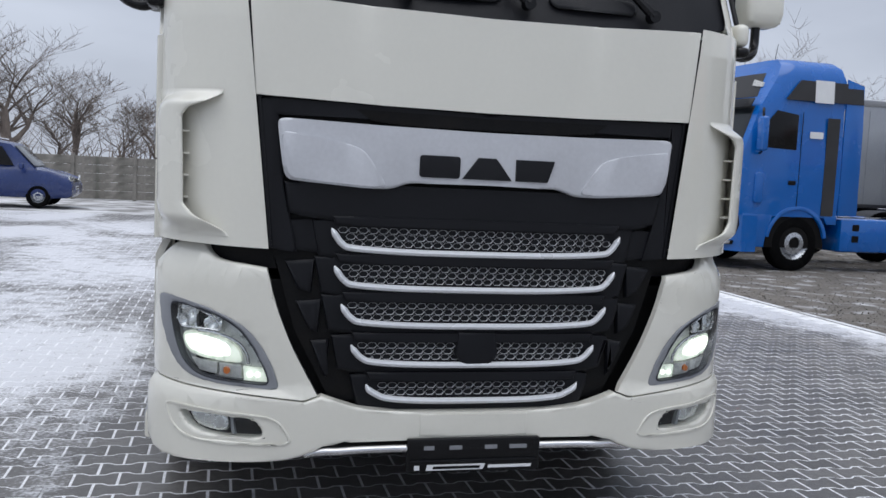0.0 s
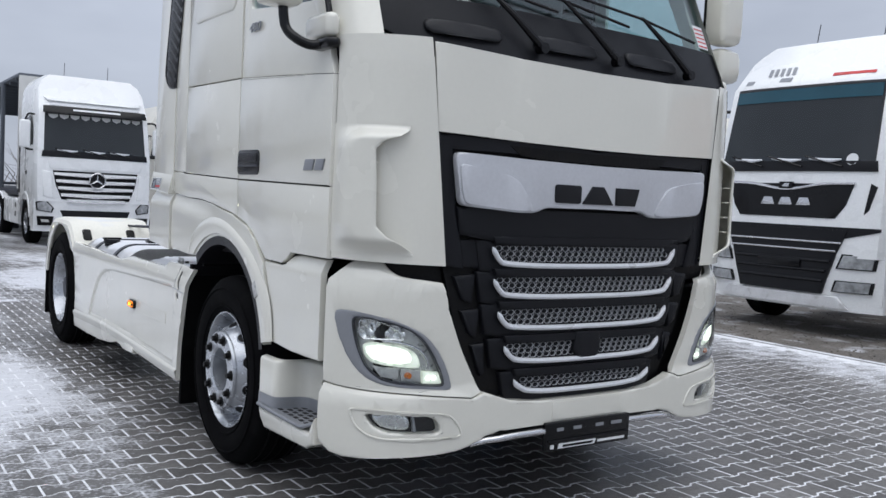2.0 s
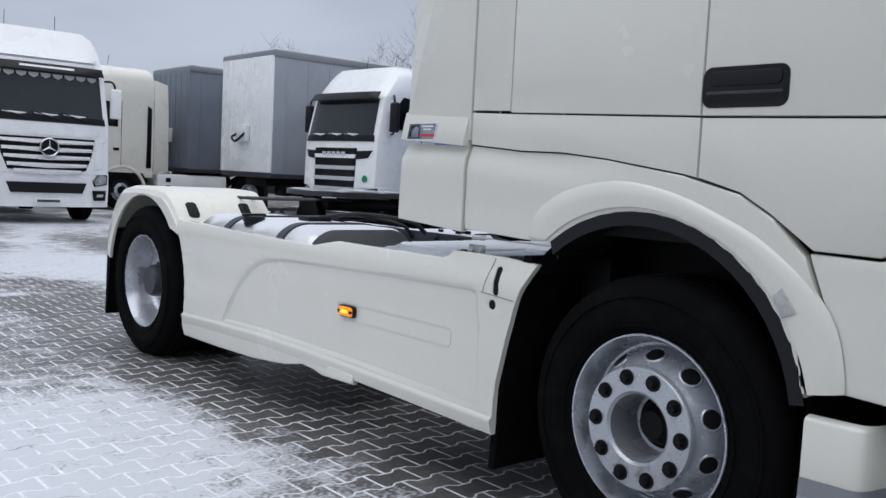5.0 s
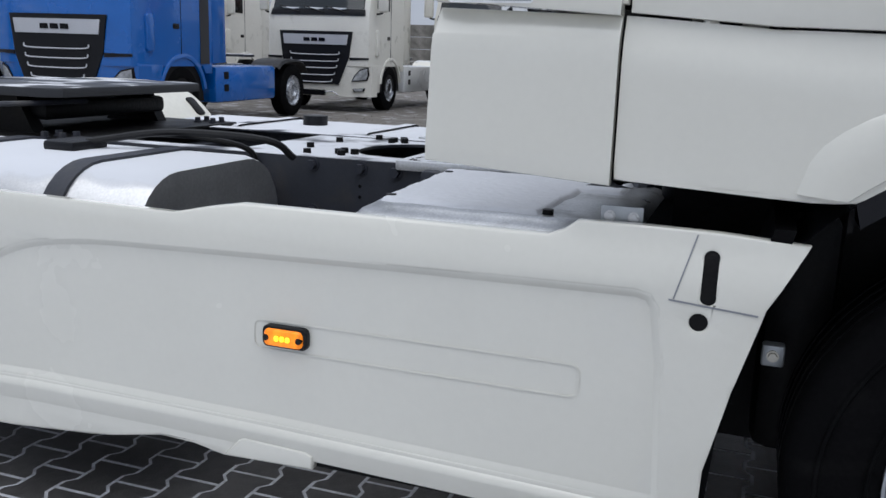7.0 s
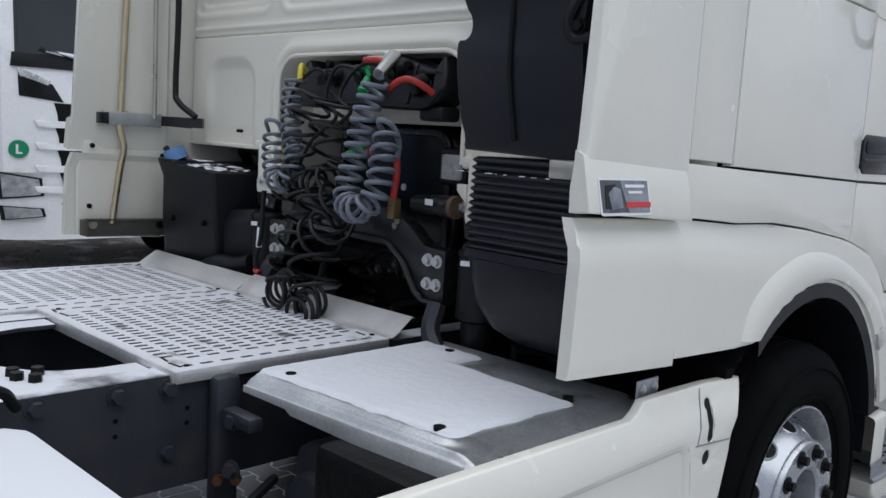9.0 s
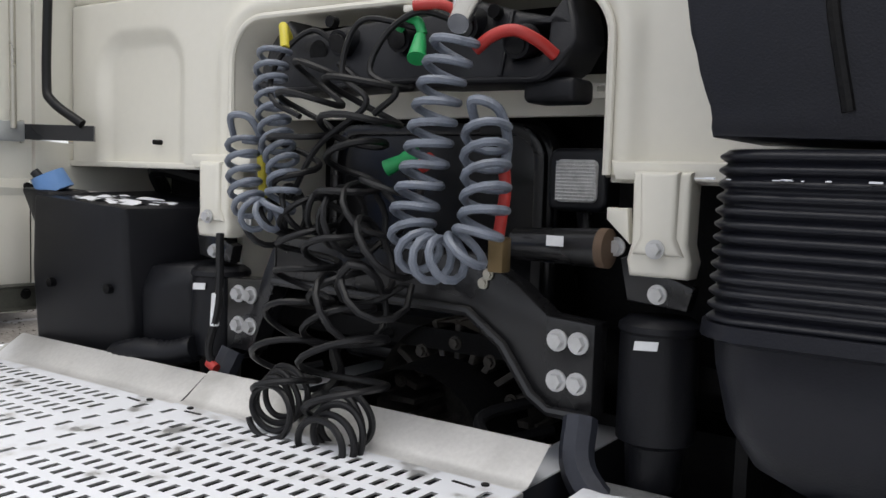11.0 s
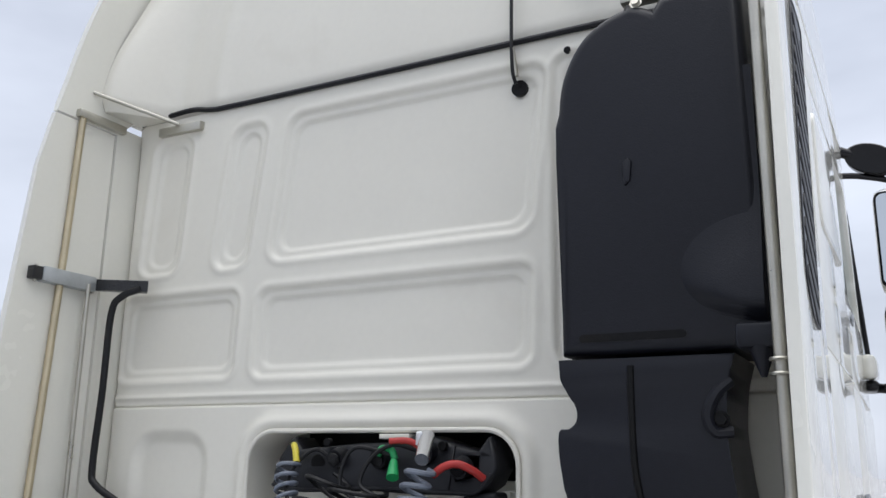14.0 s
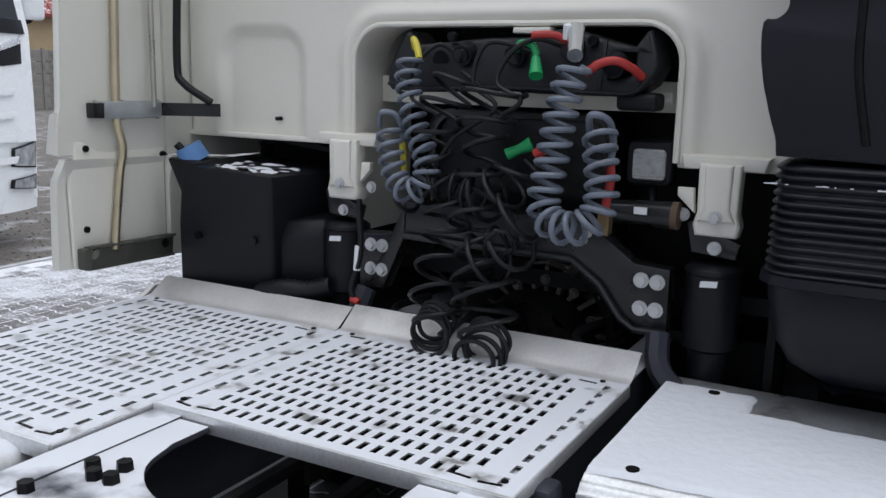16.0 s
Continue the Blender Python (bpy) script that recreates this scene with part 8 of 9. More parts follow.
    if style_name == "slotted":
        for z1, z0, h in ((1.65, 1.45, .75), (1.42, 1.25, .74), (1.20, 1.03, .72), (.99, .83, .70), (.785, .755, .60), (.69, .59, .68)):
            part("grille_slot", slab([(-h, z1), (h, z1), (h - .03, (z0 + z1) / 2), (h - .04, z0), (-h + .04, z0), (-h + .03, (z0 + z1) / 2)], f(.010) if z0 > 1 else g(.012), .02, .006, .1), OILY_AND_SHADE, t, "black slot between white blades")
        for z in (1.435, 1.225, 1.01, .81):
            part("grille_blade", slab([(-.93, z + .045), (.93, z + .045), (.90, z - .02), (-.90, z - .02)], f(.028) if z > 1 else g(.028), .02, .012, .1), paint, t)
        for k in range(6):
            x = -.34 + k * .135
            part("name_shape", slab([(x - .05, 1.83), (x + .05, 1.83), (x + .045, 1.74), (x - .045, 1.74)], f(.022), .012), LAMP_GREY, t)
        for sg in (-1, 1):
            part("corner_lamp", slab([(sg * .66, 1.66), (sg * .76, 1.82), (sg * 1.06, 1.96), (sg * 1.05, 1.70)], f(.012), .02, .005, .1), GLOSS_BLACK, t)
            part("corner_lens", slab([(sg * .78, 1.855), (sg * 1.07, 1.965), (sg * 1.05, 1.885), (sg * .80, 1.81)], f(.018), .02, .004, .1), REFLECTOR, t)
        lamp([(1.22, .98), (.86, .93), (.84, .76), (1.20, .72)])
        lamp([(1.20, .66), (.84, .64), (.82, .56), (1.18, .52)])
        part("eco_sticker", slab(arch((-1.06, 1.20), .085, 0, 340, 16), f(.014), .003), GREEN_PRINT, t, "round green sticker with a white letter L")
        part("letter", slab([(-1.085, 1.155), (-1.085, 1.245), (-1.065, 1.245), (-1.065, 1.173), (-1.032, 1.173), (-1.032, 1.155)], f(.017), .003), PAPER, t)
        part("plate_holder", slab([(-.26, .52), (.26, .52), (.26, .42), (-.26, .42)], g(.03), .015, .003), GLOSS_BLACK, t)
    # roof antennas and snow
    for x in (-.5, .45):
        part("antenna", tube(BM(), [(x, 1.2, top - .05), (x + .02, 1.25, top + .34)], .006, 6), GLOSS_BLACK, t)
    sn = BM()
    q = grid(lambda u, v: (u, v, top + .015 + .02 * noise.noise(Vector((u * 3, v * 3, 5))) - .05 * ramp(in_round(u, v, -.9, .9, .95, 2.05, .1), -.12, .02)), np.linspace(-.9, .9, 24), np.linspace(.95, 2.05, 18))
    sn.free()
    part("roof_snow", q, SNOW, t, "snow on the cab roof", sharp=80)
    if chassis:
        for sg in (-1, 1):
            plain_wheel(t, sg * 1.22, 5.18, sg)
            part("rail", box(BM(), min(sg * .32, sg * .42), max(sg * .32, sg * .42), 1.5, length, .70, .97, .01), CHASSIS_SNOW, t)
            part("side_tank", box(BM(), min(sg * .5, sg * 1.22), max(sg * .5, sg * 1.22), 2.35, 4.45, .36, .98, .06, 2), paint if paint in (BLUE,) else WHITE, t)
            part("tank_opening", slab(rounded(2.6, 2.75, .55, .67, .02), side_map(sg, 1.225), .01), OILY_AND_SHADE, t)
            part("tank_opening", slab(rounded(2.6, 2.75, .76, .88, .02), side_map(sg, 1.225), .01), OILY_AND_SHADE, t)
            pr = smooth_line([(4.55, .95, 0), (4.72, 1.05, 0), (5.0, 1.10, 0), (5.4, 1.10, 0), (5.65, 1.03, 0), (5.8, .85, 0)], 4)
            bm = BM()
            loft(bm, [[(sg * .6, p.x, p.y) for p in pr], [(sg * 1.2, p.x, p.y) for p in pr], [(sg * 1.24, p.x, p.y - .05) for p in pr]], closed=False)
            part("mudguard", bm, BLACK if paint is BLUE else paint, t)
        part("coupling", slab([(-.45, 4.6), (.45, 4.6), (.45, 5.0), (.2, 5.4), (-.2, 5.4), (-.45, 5.0)], top_map(1.17), .05, .01), CHASSIS_SNOW, t)
        part("hose_rack", box(BM(), -.5, .5, 2.28, 2.4, 1.1, 1.9, .03), OILY_AND_SHADE, t)
    return t


def box_trailer(label, m, length, body, side, posts=False):
    t = thing("semi_trailer", label, "trailer", m, "parked trailers")
    if posts:
        part("roof", box(BM(), -1.26, 1.26, 0, length, 3.92, 4.0, .02), side, t)
        part("headboard", box(BM(), -1.25, 1.25, 0, .06, 1.2, 3.95, .01), body, t)
        part("rear_frame", slab([(-1.25, 1.2), (1.25, 1.2), (1.25, 3.95), (-1.25, 3.95)], rear_map(length), .06, .01, holes=[[(-1.15, 1.3), (1.15, 1.3), (1.15, 3.8), (-1.15, 3.8)]]), side, t)
        for k in range(5):
            for sg in (-1, 1):
                y = 2.4 + k * (length - 2.6) / 4.4
                part("post", box(BM(), sg * 1.25 - .05, sg * 1.25 + .05, y, y + .12, 1.2, 3.95, .01), side, t)
        part("curtain", box(BM(), 1.24, 1.27, .1, length - .1, 1.25, 3.9), side, t)
        for k in range(14):
            part("roof_bow", box(BM(), -1.2, 1.2, .8 + k * .9, .86 + k * .9, 3.84, 3.92), side, t)
    else:
        part("body", box(BM(), -1.26, 1.26, 0, length, 1.15, 4.0, .03), side, t)
        part("headboard", box(BM(), -1.24, 1.24, -.03, .03, 1.18, 3.9, .01), body, t)
        for k in range(7):
            part("rib", box(BM(), -1.1 + k * .36, -1.06 + k * .36, -.045, -.02, 1.2, 3.85, .004), body, t)
        for k in range(int(length / .6)):
            for sg in (-1, 1):
                part("curtain_pleat", box(BM(), min(sg * 1.255, sg * 1.275), max(sg * 1.255, sg * 1.275), .3 + k * .6, .34 + k * .6, 1.2, 3.75, .004), side, t)
        part("roof_rail", box(BM(), -1.28, 1.28, -.02, length + .02, 3.86, 4.02, .02), LAMP_GREY, t)
        part("connector_box", box(BM(), -.25, .25, -.16, -.03, 1.9, 2.3, .03), PAPER, t)
        part("connector", tube(BM(), smooth_line([(-.2, -.1, 2.1), (-.25, -.25, 2.0), (0, -.28, 1.9), (.2, -.15, 2.1)], 5), .03, 8), BLACK, t)
        part("roof_snow", box(BM(), -1.22, 1.22, .05, length - .05, 4.02, 4.06, .015), SNOW, t)
    part("floor", box(BM(), -1.25, 1.25, 0, length, 1.05, 1.17, .01), CHASSIS, t)
    part("subframe", box(BM(), -.5, .5, .3, length - .2, .85, 1.05, .02), OILY_AND_SHADE, t)
    part("side_guard", box(BM(), -1.22, -1.18, 3.5, 7.6, .45, .85, .02), ALU, t)
    part("pallet_box", box(BM(), -1.2, -.6, 4.2, 5.4, .4, .95, .03), PAPER if posts else CHASSIS, t)
    for k in range(3):
        for sg in (-1, 1):
            plain_wheel(t, sg * 1.24, length - 4.6 + k * 1.31, sg)
    for sg in (-1, 1):
        part("landing_leg", box(BM(), sg * .85 - .07, sg * .85 + .07, 2.6, 2.75, .1, 1.05, .01), CHASSIS, t)
    return t


LIGHT_CURTAIN = stuff("light_grey_tarpaulin", (.30, .32, .36), .42, var=.10, scale=1.0, fine=.05, bump=.3, bscale=6)
GREY_CURTAIN = stuff("grey_tarpaulin", (.17, .19, .23), .5, var=.10, scale=1.5, bump=.3, bscale=6)
DARK_CURTAIN = stuff("dark_grey_tarpaulin", (.12, .135, .16), .55, var=.15, scale=1.5)
BOARD = stuff("off_white_headboard", (.62, .62, .60), .5, var=.08, scale=2, dirt=(.35, .33, .3), dirt_at=.62)

parked_truck("white cab with gloss black grille, snow on wipers and roof", "winged", WHITE, pose(7.0, 3.87, 0, 0, 0, -90))
parked_truck("bright blue tractor unit with dark roof panel", "bowed", BLUE, pose(7.65, 12.0, 0, 0, 0, -88))
parked_truck("ivory tractor unit with silver name panel beside blue truck", "bowed", IVORY, pose(14.5, 11.35, 0, 0, 0, -88))
parked_truck("ivory tractor unit parked on gravel near the fence", "bowed", IVORY, pose(16.7, 8.3, 0, 0, 0, -90))
parked_truck("ivory tractor unit behind the blue truck", "bowed", IVORY, pose(17.05, 16.75, 0, 0, 0, -90))
parked_truck("white cab with tall slatted black grille", "slatted", WHITE, pose(6.9, 15.4, 0, 0, 0, -86))
parked_truck("white cab with slatted grille and green sticker", "slotted", WHITE, pose(6.4, .02, 0, 0, 0, -90))
parked_truck("white cab with chrome grille blades coupled to a trailer", "bladed", WHITE, pose(1.88, 17.6, 0, 0, 0, 0), deflector=False)
box_trailer("open sided grey trailer behind a white cab", pose(2.0, 20.7, 0, 0, 0, 0), 13.4, BOARD, DARK_CURTAIN, True)
parked_truck("white truck standing far down the yard", "bowed", WHITE, pose(.6, 39, 0, 0, 0, 0))
parked_truck("white cab in front of a grey trailer", "bladed", IVORY, pose(4.16, 24.6, 0, 0, 0, -90))
box_trailer("grey curtain trailer with steel headboard", pose(7.4, 24.6, 0, 0, 0, -90), 13.4, GREY_CURTAIN, GREY_CURTAIN)
box_trailer("curtain trailer with off white headboard and grey sides", pose(7.0, 19.35, 0, 0, 0, -90), 13.4, WHITE, LIGHT_CURTAIN)


# ---- cars ----
VAN_GLASS = stuff("dark_van_glass", (.055, .06, .066), .06, spec=.6, var=.3, scale=3, rvar=.02)
def small_van(label, paint, m, lit):
    t = thing("parked_car", label, "car", m, "parked cars")
    secs = [(.0, .40, .72, .66), (.12, .28, .84, .84), (.55, .26, .98, .88), (.95, .26, 1.08, .88), (1.55, .26, 1.70, .84), (2.2, .26, 1.80, .82), (3.9, .26, 1.78, .80), (4.35, .30, 1.70, .78), (4.42, .45, 1.0, .80)]
    bm = BM()
    rings = []
    for y, z0, z1, h in secs:
        wid = .90
        zm = min(z1, 1.02)
        rings.append([(-wid * .92, y, z0), (-wid, y, z0 + .12), (-wid, y, zm * .9), (-h * .98, y, zm), (-h * .88, y, z1 - .04), (-h * .6, y, z1), (h * .6, y, z1), (h * .88, y, z1 - .04), (h * .98, y, zm), (wid, y, zm * .9), (wid, y, z0 + .12), (wid * .92, y, z0)])
    loft(bm, rings)
    part("body", bm, paint, t, sharp=50)
    part("windscreen", slab([(-.74, 1.12), (.74, 1.12), (.64, 1.62), (-.64, 1.62)], lambda u, v, w: (u, .94 + (v - 1.08) * .97 + w - .02, v), .01, .004), VAN_GLASS, t)
    # flat dark sheet under the glass in place of the van's shaded cabin
    part("screen_dark", slab([(-.76, 1.10), (.76, 1.10), (.66, 1.64), (-.66, 1.64)], lambda u, v, w: (u, .94 + (v - 1.08) * .97 + w - .012, v), .01), stuff("van_cabin_shade", (.10, .11, .12), .6), t)
    part("grille", slab([(-.42, .80), (.42, .80), (.40, .70), (-.40, .70)], lambda u, v, w: (u, .0 + .05 * abs(u) + w - .02, v), .04, .01), GLOSS_BLACK, t)
    part("emblem", cyl(BM(), (0, -.03, .75), (0, -.045, .75), .065, seg=20), CHROME, t)
    part("lower_grille", slab([(-.62, .52), (.62, .52), (.58, .36), (-.58, .36)], lambda u, v, w: (u, .05 + .06 * abs(u) + w - .03, v), .04, .01), BLACK, t)
    part("plate_bar", slab([(-.26, .60), (.26, .60), (.26, .50), (-.26, .50)], lambda u, v, w: (u, -.005 + w, v), .015, .003), PAPER, t)
    part("plate_print", slab([(-.19, .575), (.23, .575), (.23, .525), (-.19, .525)], lambda u, v, w: (u, -.008 + w, v), .01), SLATE, t)
    for sg in (-1, 1):
        part("headlamp", slab([(sg * .46, .82), (sg * .82, .88), (sg * .84, .74), (sg * .55, .64), (sg * .44, .70)], lambda u, v, w: (u, .0 + .12 * (abs(u)) ** 3 + w - .02, v), .05, .012), CAR_BEAM if lit else REFLECTOR, t)
        part("mirror", box(BM(), sg * 1.02 - .10, sg * 1.02 + .10, 1.18, 1.30, 1.02, 1.18, .04, 2), paint, t)
        part("side_window", slab([(1.45, 1.10), (2.5, 1.10), (2.5, 1.60), (1.75, 1.60)], side_map(sg, .865), .02, .006), GLOSS_BLACK, t)
        part("rear_window", slab([(2.6, 1.10), (4.0, 1.10), (3.95, 1.60), (2.6, 1.60)], side_map(sg, .855), .03, .006), GLOSS_BLACK, t)
        for y in (.85, 3.6):
            plain_wheel(t, sg * .90, y, sg, .31)
        part("roof_rail", tube(BM(), [(sg * .62, 1.9, 1.80), (sg * .62, 2.2, 1.84), (sg * .62, 3.6, 1.83), (sg * .62, 3.9, 1.79)], .018, 6), SILVER, t)
    return t


small_van("dark slate van with lit headlamps on snowy paving", SLATE, pose(-1.3, 16.3, 0), True)
small_van("dark blue van parked before the fence", NAVY, pose(-5.0, 23.4, 0, 0, 0, 90), False)


# ---- fences, houses, trees ----
FENCE = stuff("weathered_concrete_fence", (.26, .245, .22), .85, var=.2, fine=.15, scale=1.2, bump=.4, bscale=40, dirt=(.12, .115, .10), dirt_at=.58)


def panel_fence(name, label, x0, y0, dx, dy, bays, h):
    f = new(name)
    tagged(f, label, "fence", kind="structure")
    rows = 5
    q = h / rows
    L = math.hypot(dx, dy)
    ang = math.degrees(math.atan2(dy, dx))
    pm = bpy.data.meshes.new("fence_post")
    b = box(BM(), -.06, .06, -.07, .07, -.1, h + .08, .012)
    b.to_mesh(pm), b.free()
    pm.materials.append(FENCE)
    sm = bpy.data.meshes.new("fence_panel")
    b = box(BM(), .06, L - .06, -.025, .025, .006, q - .006, .012)
    b.to_mesh(sm), b.free()
    sm.materials.append(FENCE)
    for k in range(bays + 1):
        o = new("fence_post", pm)
        o.parent, o.matrix_basis = f, pose(x0 + dx * k, y0 + dy * k, 0, 0, 0, ang)
    for k in range(bays):
        for r in range(rows):
            o = new("fence_panel", sm)
            o.parent, o.matrix_basis = f, pose(x0 + dx * k, y0 + dy * k, r * q, 0, 0, ang)
    return f


panel_fence("fence_north", "weathered concrete panel fence behind the yard", -34, 29.0, 2.0, 0, 17, 1.45)
panel_fence("fence_east", "weathered concrete panel fence beyond the trucks", 31, -34, 0, 2.0, 27, 2.4)

TILE = stuff("red_roof_tiles", (.26, .045, .035), .6, var=.2, scale=2, snow=.62, snow_scale=5)
PLASTER = stuff("ochre_plaster", (.45, .34, .20), .8, var=.1, scale=1.5)
BRICKISH = stuff("orange_brick_wall", (.36, .13, .06), .8, var=.15, fine=.2, scale=2)


def house(label, m, w, d, h, ridge, wall, tiles):
    t = thing("house", label, "house", m, "houses behind the fence")
    part("house_body", box(BM(), -w / 2, w / 2, -d / 2, d / 2, 0, h), wall, t)
    bm = BM()
    e = .5
    loft(bm, [[(-w / 2 - e, -d / 2 - e, h - .1), (-w / 2 - e, 0, ridge), (-w / 2 - e, d / 2 + e, h - .1), (-w / 2 - e, d / 2 + e, h - .3), (-w / 2 - e, 0, ridge - .22), (-w / 2 - e, -d / 2 - e, h - .3)],
              [(w / 2 + e, -d / 2 - e, h - .1), (w / 2 + e, 0, ridge), (w / 2 + e, d / 2 + e, h - .1), (w / 2 + e, d / 2 + e, h - .3), (w / 2 + e, 0, ridge - .22), (w / 2 + e, -d / 2 - e, h - .3)]])
    roof = part("roof", bm, tiles, t)
    n = int((w + 2 * e) / .6)
    for k in range(n):
        x = -w / 2 - e + (k + .5) * (w + 2 * e) / n
        for sg in (-1, 1):
            part("tile_course", tube(BM(), [(x, sg * (d / 2 + e), h - .08), (x, 0, ridge + .02)], .05, 5), tiles, roof)
    part("chimney", box(BM(), w * .2, w * .2 + .6, -.3, .3, ridge - .8, ridge + .9), BRICKISH, roof)
    for k in range(int(w / 3)):
        x = -w / 2 + 1.5 + 3 * k
        for sg in (-1, 1):
            win = part("window", box(BM(), x - .55, x + .55, sg * d / 2 - .04, sg * d / 2 + .04, 1.2, 2.6, .02), PAPER, t)
            part("window_pane", box(BM(), x - .46, x + .46, sg * d / 2 - .05, sg * d / 2 + .05, 1.28, 2.52), GLOSS_BLACK, win)
    return t


house("house with red tiled roof and ochre walls behind the fence", pose(46, -25, 0, 0, 0, 80), 16, 9, 4.6, 8.6, PLASTER, TILE)
house("orange brick outbuilding behind the fence", pose(40, 2.5, 0, 0, 0, 90), 9, 7, 4.2, 6.2, BRICKISH, TILE)


BARK = stuff("bare_twig_bark", (.14, .115, .10), .9, var=.2, scale=4)


def bare_tree(label, x, y, h, seed, spread=.55, conifer=False):
    rr = random.Random(seed)
    t = thing("bare_tree", label, "tree", pose(x, y, 0), "bare winter trees")
    trunk, crown = BM(), BM()

    def limb(p, d, length, r, depth):
        n = 3 if depth else 4
        pts, rs = [p], [r]
        q = p
        for k in range(n):
            d = (d + Vector((rr.gauss(0, .13), rr.gauss(0, .13), rr.gauss(.04, .07)))).normalized()
            q = q + d * length / n
            pts.append(q), rs.append(r * (1 - .55 * (k + 1) / n))
        tube(trunk if depth < 2 else crown, pts, rs, 6 if depth < 2 else 3, caps=False)
        if depth >= 5:
            return
        kids = 5 if depth < 2 else 4 if depth == 4 else 3
        for k in range(kids):
            i = rr.randint(1, n) if k else n
            a = rr.uniform(0, 6.28)
            side = Vector((math.cos(a), math.sin(a), rr.uniform(-.1, .45)))
            nd = (d * (1 - spread) + side * spread).normalized()
            limb(pts[i], nd, length * rr.uniform(.58, .80), max(.009, rs[i] * .74), depth + 1)
    limb(Vector((0, 0, -.1)), Vector((0, 0, 1)), h * .34, h * .027, 0)
    part("trunk", trunk, BARK, t)
    part("crown", crown, BARK, t)
    return t


for k, (x, y, h) in enumerate(((-11.2, 45, 11.5), (-8.5, 45, 8.2), (-6.3, 46, 5.8), (-10, 48, 6.0), (-4.3, 45, 6.4), (-14.5, 46, 9), (.3, 46, 5.0), (-2, 47, 4.4), (3, 52, 5.2), (-19, 44, 12), (22.3, 45, 11.5), (33, 45, 12.5), (41, 44, 10), (33, 20, 10), (36, -12, 11), (35, 9, 9), (-26, 45, 12), (31, 31, 10))):
    bare_tree("leafless tree with fine grey brown twigs", x, y, h, 40 + k)
rr = random.Random(5)
bm = BM()
for k in range(420):
    x, y = rr.uniform(-40, 45), rr.uniform(33, 44)
    for j in range(3):
        tube(bm, [(x, y, 0), (x + rr.gauss(0, .5), y + rr.gauss(0, .5), rr.uniform(.8, 2.0)), (x + rr.gauss(0, 1.0), y + rr.gauss(0, 1), rr.uniform(1.6, 3.2))], [.03, .02, .005], 3, caps=False)
sh = part("shrubs", bm, BARK)
tagged(sh, "bare brown shrubs behind the fence", "shrubs", kind="stuff")

# ---- ground ----
def ground_material():
    m = stuff("yard_ground", (0.20, 0.195, 0.19), 0.9, var=0.25, fine=0.25, bump=0.8, bscale=30, scale=0.6, dirt=(0.66, 0.67, 0.70), dirt_at=0.50)
    return m


GRAVEL = stuff("wet_gravel", (0.125, 0.113, 0.10), 0.85, var=0.22, fine=0.5, bump=1.0, bscale=45, scale=1.5, dirt=(0.58, 0.59, 0.62), dirt_at=0.635)
STONE = stuff("gravel_stone", (0.165, 0.15, 0.135), 0.8, var=0.1, fine=0.2, scale=20, island=0.55)


